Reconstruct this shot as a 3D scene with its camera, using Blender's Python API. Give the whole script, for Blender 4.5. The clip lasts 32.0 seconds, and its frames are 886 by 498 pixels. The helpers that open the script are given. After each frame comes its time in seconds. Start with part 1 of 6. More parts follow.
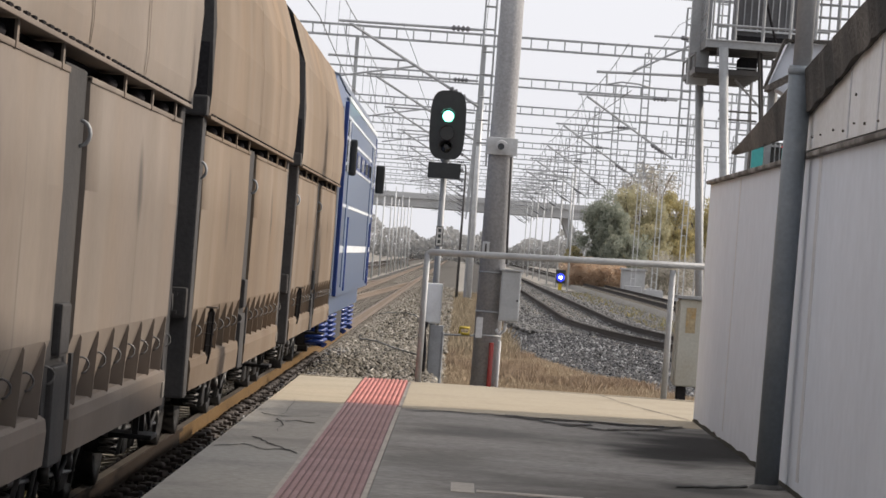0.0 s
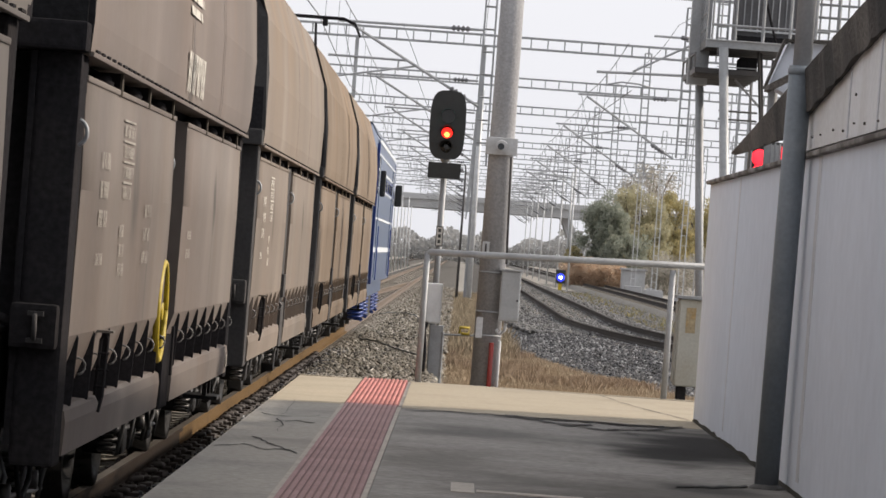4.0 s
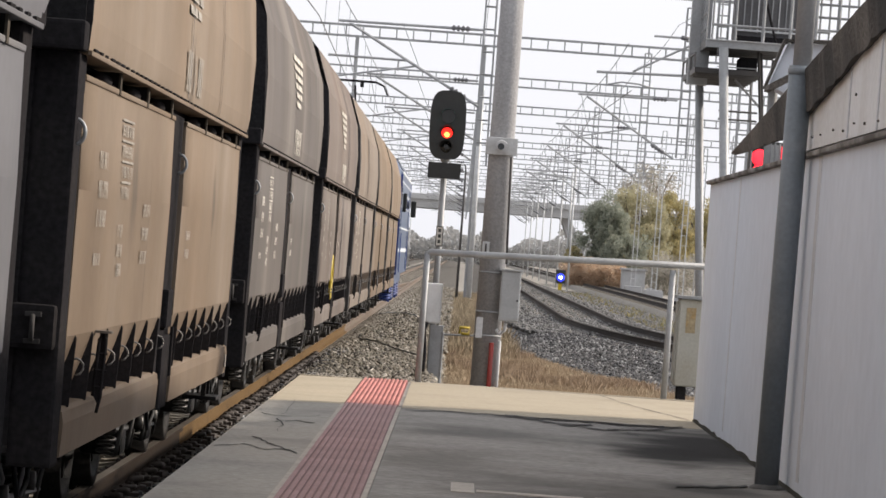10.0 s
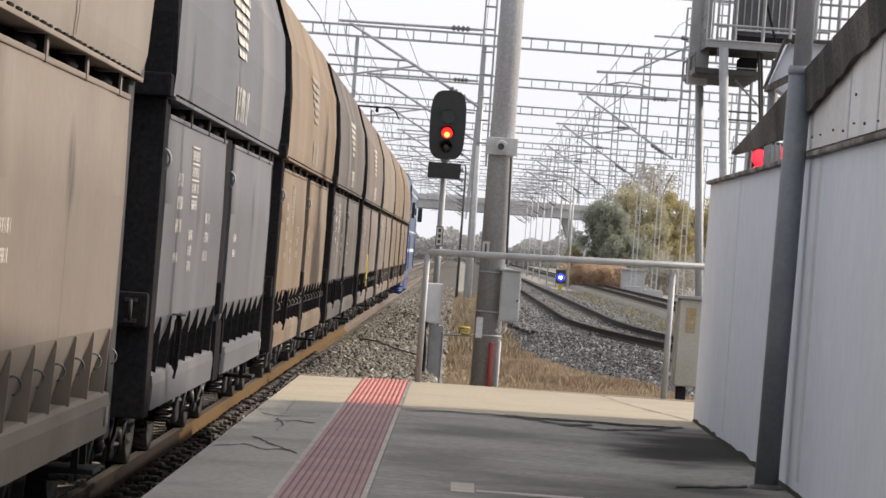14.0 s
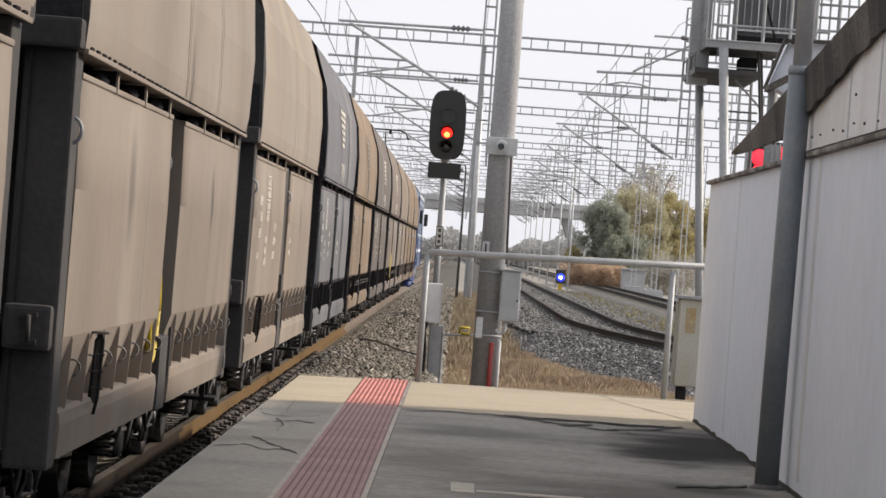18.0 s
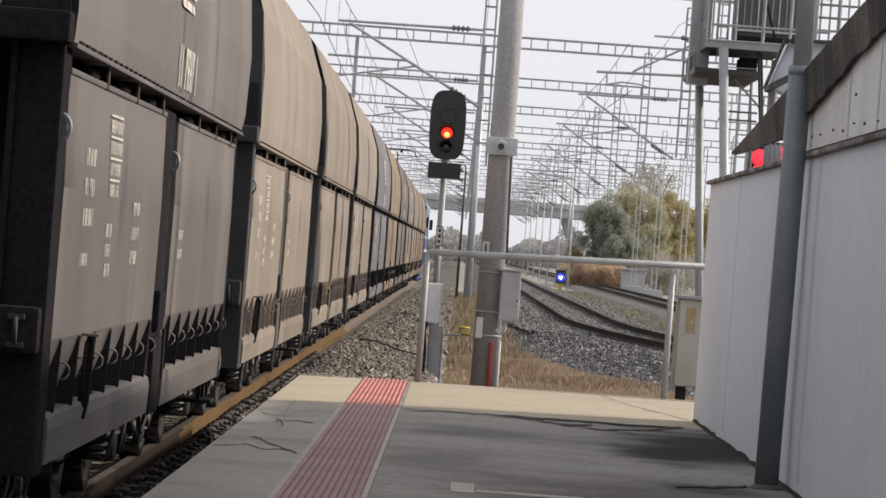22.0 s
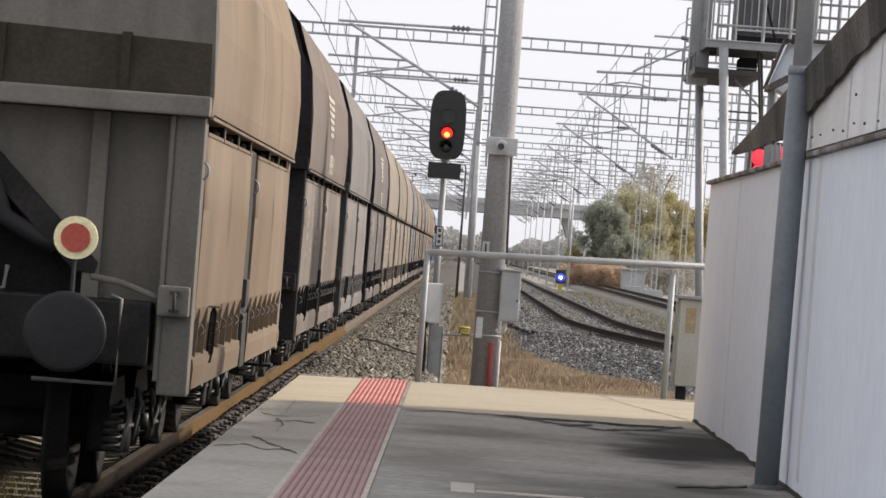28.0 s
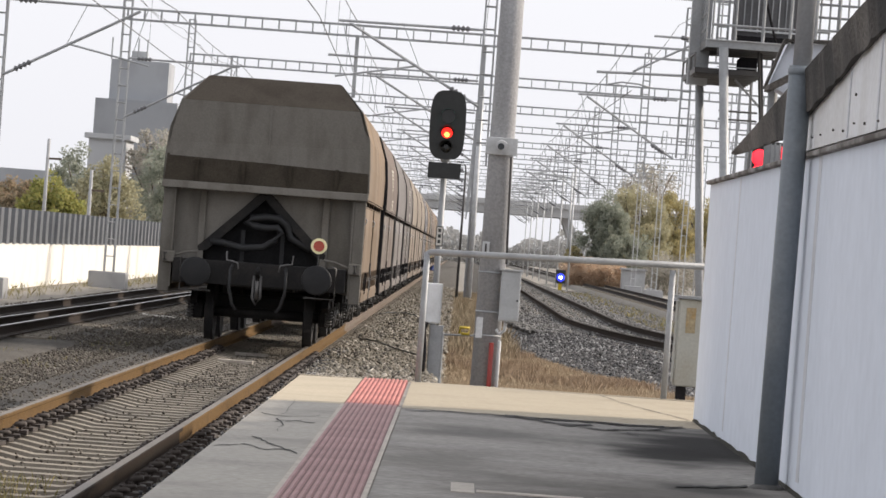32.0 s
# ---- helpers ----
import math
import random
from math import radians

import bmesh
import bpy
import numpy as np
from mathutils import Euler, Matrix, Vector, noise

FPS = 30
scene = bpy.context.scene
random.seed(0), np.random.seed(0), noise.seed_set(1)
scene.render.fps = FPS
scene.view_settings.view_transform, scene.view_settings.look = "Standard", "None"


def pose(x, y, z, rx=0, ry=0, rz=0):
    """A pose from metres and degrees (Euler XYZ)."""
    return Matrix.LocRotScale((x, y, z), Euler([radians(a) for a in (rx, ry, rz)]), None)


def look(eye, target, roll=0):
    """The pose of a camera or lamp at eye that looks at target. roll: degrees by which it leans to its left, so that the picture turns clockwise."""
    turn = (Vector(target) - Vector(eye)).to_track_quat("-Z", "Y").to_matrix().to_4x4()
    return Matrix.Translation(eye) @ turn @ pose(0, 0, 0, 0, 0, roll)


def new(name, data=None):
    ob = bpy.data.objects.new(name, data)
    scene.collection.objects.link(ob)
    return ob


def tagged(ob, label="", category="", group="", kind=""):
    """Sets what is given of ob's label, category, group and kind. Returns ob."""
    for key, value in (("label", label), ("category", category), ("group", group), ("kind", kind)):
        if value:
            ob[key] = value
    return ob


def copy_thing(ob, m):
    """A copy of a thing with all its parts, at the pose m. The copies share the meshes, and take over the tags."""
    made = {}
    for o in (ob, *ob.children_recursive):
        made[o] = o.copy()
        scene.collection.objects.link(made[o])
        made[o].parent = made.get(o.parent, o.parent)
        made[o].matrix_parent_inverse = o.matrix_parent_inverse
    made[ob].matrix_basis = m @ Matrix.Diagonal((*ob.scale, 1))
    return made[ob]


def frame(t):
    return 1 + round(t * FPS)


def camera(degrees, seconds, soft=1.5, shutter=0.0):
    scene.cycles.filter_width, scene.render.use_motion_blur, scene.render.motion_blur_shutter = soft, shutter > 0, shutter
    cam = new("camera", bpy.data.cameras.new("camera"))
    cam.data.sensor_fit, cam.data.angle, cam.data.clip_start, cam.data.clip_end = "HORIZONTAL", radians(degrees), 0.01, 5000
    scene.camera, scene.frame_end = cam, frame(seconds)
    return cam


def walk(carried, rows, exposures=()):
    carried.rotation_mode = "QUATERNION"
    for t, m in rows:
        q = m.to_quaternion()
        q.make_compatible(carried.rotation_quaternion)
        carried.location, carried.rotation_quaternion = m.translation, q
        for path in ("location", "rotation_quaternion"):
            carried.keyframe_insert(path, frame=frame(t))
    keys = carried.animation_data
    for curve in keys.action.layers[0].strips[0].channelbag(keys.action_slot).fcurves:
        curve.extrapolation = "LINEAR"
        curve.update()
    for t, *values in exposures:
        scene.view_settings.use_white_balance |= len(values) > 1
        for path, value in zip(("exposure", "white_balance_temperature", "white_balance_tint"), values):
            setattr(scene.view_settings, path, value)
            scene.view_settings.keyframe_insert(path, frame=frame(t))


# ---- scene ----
# ---- camera: stands still on the platform ----
cam = camera(13.346, 32.0, soft=1.6)
EYE = (3.03, 0.0, 1.671)
CAM_POSE = look(EYE, (2.5643, 100.0, 1.6958), 4.3)
walk(cam, [(0.0, CAM_POSE), (32.0, CAM_POSE)],
     [(0.0, -0.04), (2.0, -0.11), (3.0, -0.08), (6.0, 0.05), (14.0, 0.11), (17.0, 0.07), (20.0, -0.05), (22.0, -0.09), (23.0, 0.0), (25.0, -0.04), (28.0, 0.06), (30.0, 0.11), (32.0, 0.05)])

# ---- light: hazy sun over the station building, bright overcast sky ----
world = bpy.data.worlds.new("sky")
scene.world = world
world.use_nodes = True
wn, wl = world.node_tree.nodes, world.node_tree.links
wn.clear()
sky = wn.new("ShaderNodeTexSky")
sky.sky_type = "NISHITA"
sky.sun_disc = False
sky.sun_elevation = radians(29.5)
sky.sun_rotation = radians(70.7)
sky.dust_density = 4.0
sky.air_density = 1.0
hsv = wn.new("ShaderNodeHueSaturation")
hsv.inputs["Saturation"].default_value = 0.25
veil = wn.new("ShaderNodeMixRGB")
veil.inputs[0].default_value = 0.72
veil.inputs[2].default_value = (10.75, 10.75, 11.35, 1)
bgn = wn.new("ShaderNodeBackground")
bgn.inputs["Strength"].default_value = 0.108
wout = wn.new("ShaderNodeOutputWorld")
wl.new(sky.outputs[0], hsv.inputs["Color"])
wl.new(hsv.outputs[0], veil.inputs[1])
wl.new(veil.outputs[0], bgn.inputs["Color"])
wl.new(bgn.outputs[0], wout.inputs[0])

sun_data = bpy.data.lights.new("sun", "SUN")
sun_data.energy = 4.55
sun_data.angle = radians(3)
sun_data.color = (1.0, 0.88, 0.755)
sun = new("sun", sun_data)
sun.matrix_world = look((60, 21, 36.0), (0, 0, 0))
# ---- materials ----
MATS = {}


def mat(name, color, rough=0.7, metal=0.0, vary=0.18, scale=3.0, fine=40.0, bump=0.15, stretch=(1, 1, 1), second=None, amount=0.5,
        spread=0.12, emit=None, power=0.0, coords="Object", edge=(0.45, 0.7), spec=0.5):
    """Procedural surface: base colour, stains in a second colour, fine grain with relief, a little spread from piece to piece."""
    m = bpy.data.materials.new(name)
    m.use_nodes = True
    n, l = m.node_tree.nodes, m.node_tree.links
    b = n["Principled BSDF"]
    b.inputs["Roughness"].default_value = rough
    b.inputs["Metallic"].default_value = metal
    b.inputs["Specular IOR Level"].default_value = spec
    tc = n.new("ShaderNodeTexCoord")
    mp = n.new("ShaderNodeMapping")
    mp.inputs["Scale"].default_value = stretch
    l.new(tc.outputs[coords], mp.inputs[0])
    big = n.new("ShaderNodeTexNoise")
    big.inputs["Scale"].default_value = scale
    big.inputs["Detail"].default_value = 5.0
    l.new(mp.outputs[0], big.inputs["Vector"])
    small = n.new("ShaderNodeTexNoise")
    small.inputs["Scale"].default_value = fine
    small.inputs["Detail"].default_value = 3.0
    l.new(tc.outputs[coords], small.inputs["Vector"])
    ramp = n.new("ShaderNodeMapRange")
    ramp.inputs["From Min"].default_value, ramp.inputs["From Max"].default_value = edge
    ramp.inputs["To Max"].default_value = amount
    l.new(big.outputs[0], ramp.inputs["Value"])
    mix = n.new("ShaderNodeMixRGB")
    mix.inputs[1].default_value = (*color, 1)
    second = second or tuple(c * 0.6 for c in color)
    mix.inputs[2].default_value = (*second, 1)
    l.new(ramp.outputs[0], mix.inputs[0])
    val = n.new("ShaderNodeMapRange")
    val.inputs["From Min"].default_value, val.inputs["From Max"].default_value = 0.25, 0.75
    val.inputs["To Min"].default_value, val.inputs["To Max"].default_value = 1 - vary, 1 + vary
    l.new(small.outputs[0], val.inputs["Value"])
    info = n.new("ShaderNodeObjectInfo")
    rnd = n.new("ShaderNodeMapRange")
    rnd.inputs["To Min"].default_value, rnd.inputs["To Max"].default_value = 1 - spread, 1 + spread
    l.new(info.outputs["Random"], rnd.inputs["Value"])
    mul = n.new("ShaderNodeMath")
    mul.operation = "MULTIPLY"
    l.new(val.outputs[0], mul.inputs[0])
    l.new(rnd.outputs[0], mul.inputs[1])
    hs = n.new("ShaderNodeHueSaturation")
    l.new(mix.outputs[0], hs.inputs["Color"])
    l.new(mul.outputs[0], hs.inputs["Value"])
    l.new(hs.outputs[0], b.inputs["Base Color"])
    if bump:
        bp = n.new("ShaderNodeBump")
        bp.inputs["Strength"].default_value = bump
        bp.inputs["Distance"].default_value = 0.02
        l.new(small.outputs[0], bp.inputs["Height"])
        l.new(bp.outputs[0], b.inputs["Normal"])
    if emit:
        b.inputs["Emission Color"].default_value = (*emit, 1)
        b.inputs["Emission Strength"].default_value = power
    MATS[name] = m
    return m


def stony(name, tones, rough=0.9, leaf=False):
    """Loose stones or blades: each island takes its own tone."""
    m = bpy.data.materials.new(name)
    m.use_nodes = True
    n, l = m.node_tree.nodes, m.node_tree.links
    b = n["Principled BSDF"]
    b.inputs["Roughness"].default_value = rough
    geo = n.new("ShaderNodeNewGeometry")
    ramp = n.new("ShaderNodeValToRGB")
    ramp.color_ramp.elements[0].color = (*tones[0], 1)
    ramp.color_ramp.elements[1].color = (*tones[-1], 1)
    for i, c in enumerate(tones[1:-1]):
        e = ramp.color_ramp.elements.new((i + 1) / (len(tones) - 1))
        e.color = (*c, 1)
    l.new(geo.outputs["Random Per Island"], ramp.inputs[0])
    l.new(ramp.outputs[0], b.inputs["Base Color"])
    if leaf:
        # light shines through thin leaves
        tr = n.new("ShaderNodeBsdfTranslucent")
        mx = n.new("ShaderNodeMixShader")
        mx.inputs[0].default_value = 0.45
        l.new(ramp.outputs[0], tr.inputs["Color"])
        l.new(b.outputs[0], mx.inputs[1])
        l.new(tr.outputs[0], mx.inputs[2])
        l.new(mx.outputs[0], n["Material Output"].inputs["Surface"])
    MATS[name] = m
    return m


WALLS = (1, 1, 0.12)
mat("hull_tan", (0.174, 0.137, 0.104), 0.75, vary=0.05, scale=1.4, second=(0.13, 0.099, 0.073), amount=0.7, stretch=(1, 0.4, 0.45), fine=14.0, spread=0.07, bump=0.03, spec=0.05)
mat("hull_pale", (0.212, 0.182, 0.155), 0.75, vary=0.05, scale=1.4, second=(0.17, 0.146, 0.124), amount=0.7, stretch=(1, 0.4, 0.45), fine=14.0, spread=0.07, bump=0.03, spec=0.05)
mat("hull_taupe", (0.146, 0.126, 0.114), 0.7, vary=0.05, scale=1.4, second=(0.117, 0.102, 0.093), amount=0.7, stretch=(1, 0.4, 0.45), fine=14.0, spread=0.07, bump=0.03, spec=0.05)
mat("hull_dun", (0.189, 0.161, 0.138), 0.75, vary=0.05, scale=1.4, second=(0.152, 0.131, 0.112), amount=0.7, stretch=(1, 0.4, 0.45), fine=14.0, spread=0.07, bump=0.03, spec=0.05)
mat("hull_grey", (0.111, 0.101, 0.095), 0.7, vary=0.05, scale=1.4, second=(0.090, 0.083, 0.078), amount=0.7, stretch=(1, 0.4, 0.45), fine=14.0, spread=0.07, bump=0.03, spec=0.05)
mat("hull_ash", (0.128, 0.118, 0.113), 0.7, vary=0.05, scale=1.4, second=(0.1, 0.094, 0.093), amount=0.7, stretch=(1, 0.4, 0.45), fine=14.0, spread=0.07, bump=0.03, spec=0.05)
mat("hull_slate", (0.137, 0.138, 0.148), 0.7, vary=0.05, scale=1.4, second=(0.115, 0.115, 0.122), amount=0.7, stretch=(1, 0.4, 0.45), fine=14.0, spread=0.07, bump=0.03, spec=0.05)
mat("hull_silver", (0.19, 0.176, 0.17), 0.7, vary=0.05, scale=1.4, second=(0.150, 0.139, 0.130), amount=0.7, stretch=(1, 0.4, 0.45), fine=14.0, spread=0.07, bump=0.03, spec=0.05)
mat("frame_grey", (0.058, 0.056, 0.056), 0.75, vary=0.12, scale=3, second=(0.078, 0.073, 0.069), amount=0.6, spec=0.1)
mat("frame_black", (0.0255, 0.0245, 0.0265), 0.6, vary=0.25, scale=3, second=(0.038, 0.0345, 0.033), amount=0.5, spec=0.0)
mat("end_grey", (0.18, 0.17, 0.153), 0.8, vary=0.1, scale=2, second=(0.13, 0.12, 0.104), amount=0.9, stretch=(2, 2, 0.6), spec=0.1)
mat("end_mid", (0.085, 0.075, 0.064), 0.85, vary=0.12, scale=2, second=(0.058, 0.05, 0.042), amount=0.8, spec=0.0)
mat("galv_dull", (0.14, 0.138, 0.137), 0.6, 0.1, vary=0.15, scale=5)
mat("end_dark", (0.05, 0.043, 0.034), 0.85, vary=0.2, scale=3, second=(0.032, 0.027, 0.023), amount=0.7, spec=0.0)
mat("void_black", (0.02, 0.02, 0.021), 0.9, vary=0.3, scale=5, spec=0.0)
mat("grime", (0.14, 0.125, 0.11), 0.8, scale=6, second=(0.18, 0.16, 0.14), amount=0.8, spec=0.12)
mat("steel_black", (0.02, 0.0195, 0.02), 0.6, 0.05, vary=0.25, scale=5, second=(0.04, 0.036, 0.033), amount=0.5, spec=0.15)
mat("buffer_worn", (0.015, 0.0155, 0.017), 0.5, 0.1, vary=0.12, scale=3, second=(0.024, 0.024, 0.025), amount=0.7, spec=0.3)
mat("hose_grey", (0.018, 0.019, 0.021), 0.7, vary=0.15, scale=6)
mat("spring_grey", (0.095, 0.092, 0.09), 0.45, 0.3, scale=8)
mat("paint_white", (0.62, 0.6, 0.55), 0.7, scale=4, amount=0.3, spread=0.02)
mat("paint_chalk", (0.42, 0.38, 0.33), 0.8, scale=5, amount=0.6, spread=0.05)
mat("paint_yellow", (0.46, 0.34, 0.015), 0.5, scale=5)
mat("disc_cream", (0.88, 0.82, 0.5), 0.4, scale=5, amount=0.15)
mat("disc_red", (0.42, 0.075, 0.05), 0.45, scale=5, amount=0.2)
mat("loco_blue", (0.062, 0.098, 0.185), 0.3, scale=2, second=(0.075, 0.108, 0.18), amount=0.6, vary=0.08, bump=0.03)
mat("loco_edge", (0.012, 0.04, 0.2), 0.35, scale=2, vary=0.08, bump=0.03)
mat("loco_light", (0.66, 0.69, 0.72), 0.4, scale=2, vary=0.08, bump=0.03)
mat("loco_roof", (0.09, 0.11, 0.15), 0.45, scale=3)
mat("glass_dark", (0.015, 0.018, 0.022), 0.08, scale=2, vary=0.02, bump=0)
mat("rail_rust", (0.112, 0.068, 0.028), 0.85, vary=0.25, scale=3, second=(0.08, 0.049, 0.024), amount=0.6, spec=0.12)
mat("rail_brown", (0.033, 0.026, 0.022), 0.8, vary=0.2, scale=3, spec=0.2)
mat("rail_worn", (0.17, 0.135, 0.108), 0.7, vary=0.2, scale=3, second=(0.1, 0.075, 0.056), amount=0.7, spec=0.2)
mat("rail_top_dull", (0.16, 0.14, 0.12), 0.55, 0.5, vary=0.15, scale=2, second=(0.1, 0.085, 0.07), amount=0.6)
# rust tone darkened: the platform's shade is put into this colour
mat("rail_shaded", (0.026, 0.018, 0.013), 0.8, vary=0.25, scale=3, second=(0.018, 0.014, 0.012), amount=0.7, spec=0.12)
mat("rail_top", (0.34, 0.335, 0.33), 0.42, 0.8, vary=0.1, scale=3)
mat("sleeper", (0.222, 0.196, 0.159), 0.9, vary=0.2, scale=5, second=(0.148, 0.130, 0.104), amount=0.8)
mat("clip_steel", (0.05, 0.04, 0.035), 0.8, vary=0.3, scale=10)
# soil lightened and greyed, with the far ground's haze in its colour
mat("soil", (0.235, 0.22, 0.196), 0.95, vary=0.3, scale=0.35, fine=9, bump=0.6, second=(0.27, 0.25, 0.222), amount=0.9, coords="Object", spec=0.12)
mat("bed", (0.1, 0.093, 0.084), 0.95, vary=0.4, scale=0.7, fine=16, bump=0.9, second=(0.068, 0.062, 0.055), amount=0.9, spec=0.12)
mat("bed_pale", (0.17, 0.163, 0.15), 0.95, vary=0.4, scale=0.7, fine=16, bump=0.9, second=(0.12, 0.114, 0.105), amount=0.9, spec=0.12)
stony("gravel", [(0.04, 0.036, 0.03), (0.13, 0.117, 0.094), (0.23, 0.206, 0.166), (0.1, 0.083, 0.06), (0.42, 0.39, 0.335)])
stony("gravel_grey", [(0.02, 0.02, 0.022), (0.05, 0.05, 0.053), (0.085, 0.085, 0.088), (0.06, 0.058, 0.057), (0.32, 0.32, 0.32)])
stony("gravel_mid", [(0.07, 0.068, 0.066), (0.13, 0.127, 0.122), (0.19, 0.186, 0.18), (0.1, 0.096, 0.09)])
stony("gravel_brown", [(0.05, 0.043, 0.036), (0.092, 0.08, 0.066), (0.13, 0.115, 0.096), (0.07, 0.058, 0.045), (0.2, 0.182, 0.155)])
stony("weed", [(0.16, 0.15, 0.05), (0.30, 0.25, 0.08), (0.24, 0.20, 0.10), (0.10, 0.12, 0.04)])
stony("dry_grass", [(0.27, 0.2, 0.135), (0.42, 0.325, 0.215), (0.52, 0.43, 0.3), (0.35, 0.255, 0.165), (0.24, 0.185, 0.125)])
stony("rusty_grass", [(0.27, 0.19, 0.125), (0.38, 0.285, 0.19), (0.33, 0.25, 0.17), (0.22, 0.17, 0.125)])
stony("olive_grass", [(0.2, 0.165, 0.11), (0.3, 0.235, 0.15), (0.36, 0.295, 0.2), (0.25, 0.2, 0.135)])
# leaf tones paled and greyed: distance haze is put into the colours
stony("leaf_yellow", [(0.4, 0.36, 0.19), (0.5, 0.42, 0.21), (0.45, 0.4, 0.22), (0.37, 0.355, 0.23)], leaf=True)
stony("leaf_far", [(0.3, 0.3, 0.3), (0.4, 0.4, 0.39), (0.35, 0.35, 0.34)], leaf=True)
stony("leaf_lime", [(0.26, 0.28, 0.09), (0.36, 0.36, 0.12), (0.42, 0.38, 0.14), (0.2, 0.23, 0.1)], leaf=True)
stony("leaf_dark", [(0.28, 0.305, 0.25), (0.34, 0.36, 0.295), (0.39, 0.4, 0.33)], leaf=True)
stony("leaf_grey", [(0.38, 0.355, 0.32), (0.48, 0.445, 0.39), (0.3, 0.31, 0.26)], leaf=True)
stony("leaf_olive", [(0.37, 0.36, 0.25), (0.42, 0.4, 0.275), (0.46, 0.43, 0.29), (0.49, 0.44, 0.28)], leaf=True)
stony("leaf_brown", [(0.3, 0.22, 0.15), (0.42, 0.32, 0.215), (0.34, 0.29, 0.2), (0.24, 0.22, 0.16)], leaf=True)
stony("leaf_russet", [(0.48, 0.35, 0.25), (0.58, 0.44, 0.32), (0.52, 0.42, 0.32)], leaf=True)
mat("bark", (0.13, 0.10, 0.08), 0.9, scale=4)
mat("asphalt_dark", (0.085, 0.083, 0.08), 0.9, vary=0.25, scale=2.5, fine=30, bump=0.4, second=(0.16, 0.155, 0.145), amount=0.8)
mat("asphalt", (0.262, 0.25, 0.232), 0.9, vary=0.25, scale=0.9, fine=20, bump=0.4, second=(0.165, 0.158, 0.147), amount=0.85, edge=(0.4, 0.72), spec=0.12)
mat("slab_pale", (0.42, 0.368, 0.282), 0.85, vary=0.1, scale=1.4, fine=24, bump=0.2, second=(0.35, 0.305, 0.235), amount=0.7, spec=0.12)
mat("slab_grey", (0.36, 0.342, 0.308), 0.88, vary=0.16, scale=1.2, fine=22, bump=0.3, second=(0.255, 0.243, 0.22), amount=0.85, spec=0.12)
mat("kerb", (0.32, 0.28, 0.215), 0.9, scale=2, second=(0.2, 0.175, 0.14), amount=0.8)
mat("crack", (0.045, 0.043, 0.04), 0.95, scale=5)
mat("tactile_red", (0.46, 0.17, 0.15), 0.8, vary=0.15, scale=3, second=(0.5, 0.25, 0.2), amount=0.5)
mat("tactile_dull", (0.34, 0.215, 0.21), 0.85, vary=0.22, scale=1.2, second=(0.33, 0.28, 0.27), amount=0.9)
mat("groove_red", (0.19, 0.045, 0.04), 0.85, scale=4)
mat("groove_dull", (0.17, 0.1, 0.097), 0.85, scale=4)
mat("wall_white", (0.765, 0.81, 0.89), 0.85, vary=0.04, scale=0.7, fine=7, bump=0.08, second=(0.69, 0.735, 0.81), amount=0.6, stretch=(1, 0.9, 0.3), spec=0.1)
mat("wall_seam", (0.60, 0.61, 0.64), 0.85, vary=0.1, scale=2)
mat("panel_white", (0.68, 0.685, 0.695), 0.85, vary=0.07, scale=1.3, fine=25, bump=0.15, second=(0.47, 0.45, 0.42), amount=0.6, stretch=(1, 1, 0.3))
mat("rust_strip", (0.3, 0.285, 0.27), 0.9, vary=0.3, scale=2.5, second=(0.075, 0.062, 0.052), amount=0.95, edge=(0.38, 0.6))
mat("eave_dirt", (0.033, 0.03, 0.028), 0.95, vary=0.4, scale=0.9, second=(0.16, 0.143, 0.127), amount=0.9, edge=(0.42, 0.66), bump=0.7)
mat("wall_foot_dark", (0.04, 0.039, 0.03), 0.95, scale=6, vary=0.3, bump=0.6)
mat("post_grey", (0.145, 0.165, 0.185), 0.5, vary=0.1, scale=4, second=(0.21, 0.225, 0.24), amount=0.6, bump=0.05)
mat("post_light", (0.4, 0.41, 0.425), 0.45, 0.2, vary=0.1, scale=4, second=(0.3, 0.31, 0.325), amount=0.5, bump=0.05, stretch=(1, 1, 0.3))
mat("concrete", (0.37, 0.375, 0.385), 0.9, vary=0.12, scale=1.6, second=(0.285, 0.29, 0.298), amount=0.7)
mat("mast_concrete", (0.31, 0.31, 0.315), 0.9, vary=0.16, scale=2.2, fine=30, bump=0.35, second=(0.215, 0.215, 0.22), amount=0.85, stretch=(1, 1, 0.18))
mat("galv", (0.3, 0.31, 0.32), 0.55, 0.25, vary=0.12, scale=5)
mat("galv_light", (0.55, 0.56, 0.57), 0.55, 0.1, vary=0.1, scale=5)
mat("cabinet", (0.45, 0.465, 0.475), 0.55, vary=0.06, scale=3, bump=0.03)
mat("cabinet_white", (0.7, 0.71, 0.72), 0.55, vary=0.06, scale=3, bump=0.03)
mat("cabinet_beige", (0.4, 0.4, 0.36), 0.6, vary=0.1, scale=3, bump=0.03, second=(0.3, 0.27, 0.2), amount=0.6)
mat("rust_stain", (0.33, 0.27, 0.17), 0.8, vary=0.3, scale=14, second=(0.36, 0.24, 0.1), amount=0.9)
mat("cage_grey", (0.13, 0.13, 0.137), 0.6, 0.1, vary=0.15, scale=3)
mat("signal_black", (0.02, 0.022, 0.022), 0.5, vary=0.15, scale=6)
mat("lens_dark", (0.012, 0.013, 0.013), 0.15, vary=0.05, scale=6, bump=0)
mat("lamp_green", (0.2, 0.9, 0.7), 0.3, emit=(0.22, 1.0, 0.72), power=6.0, bump=0)
mat("lamp_red", (0.9, 0.08, 0.04), 0.3, emit=(1.0, 0.02, 0.015), power=2.2, bump=0)
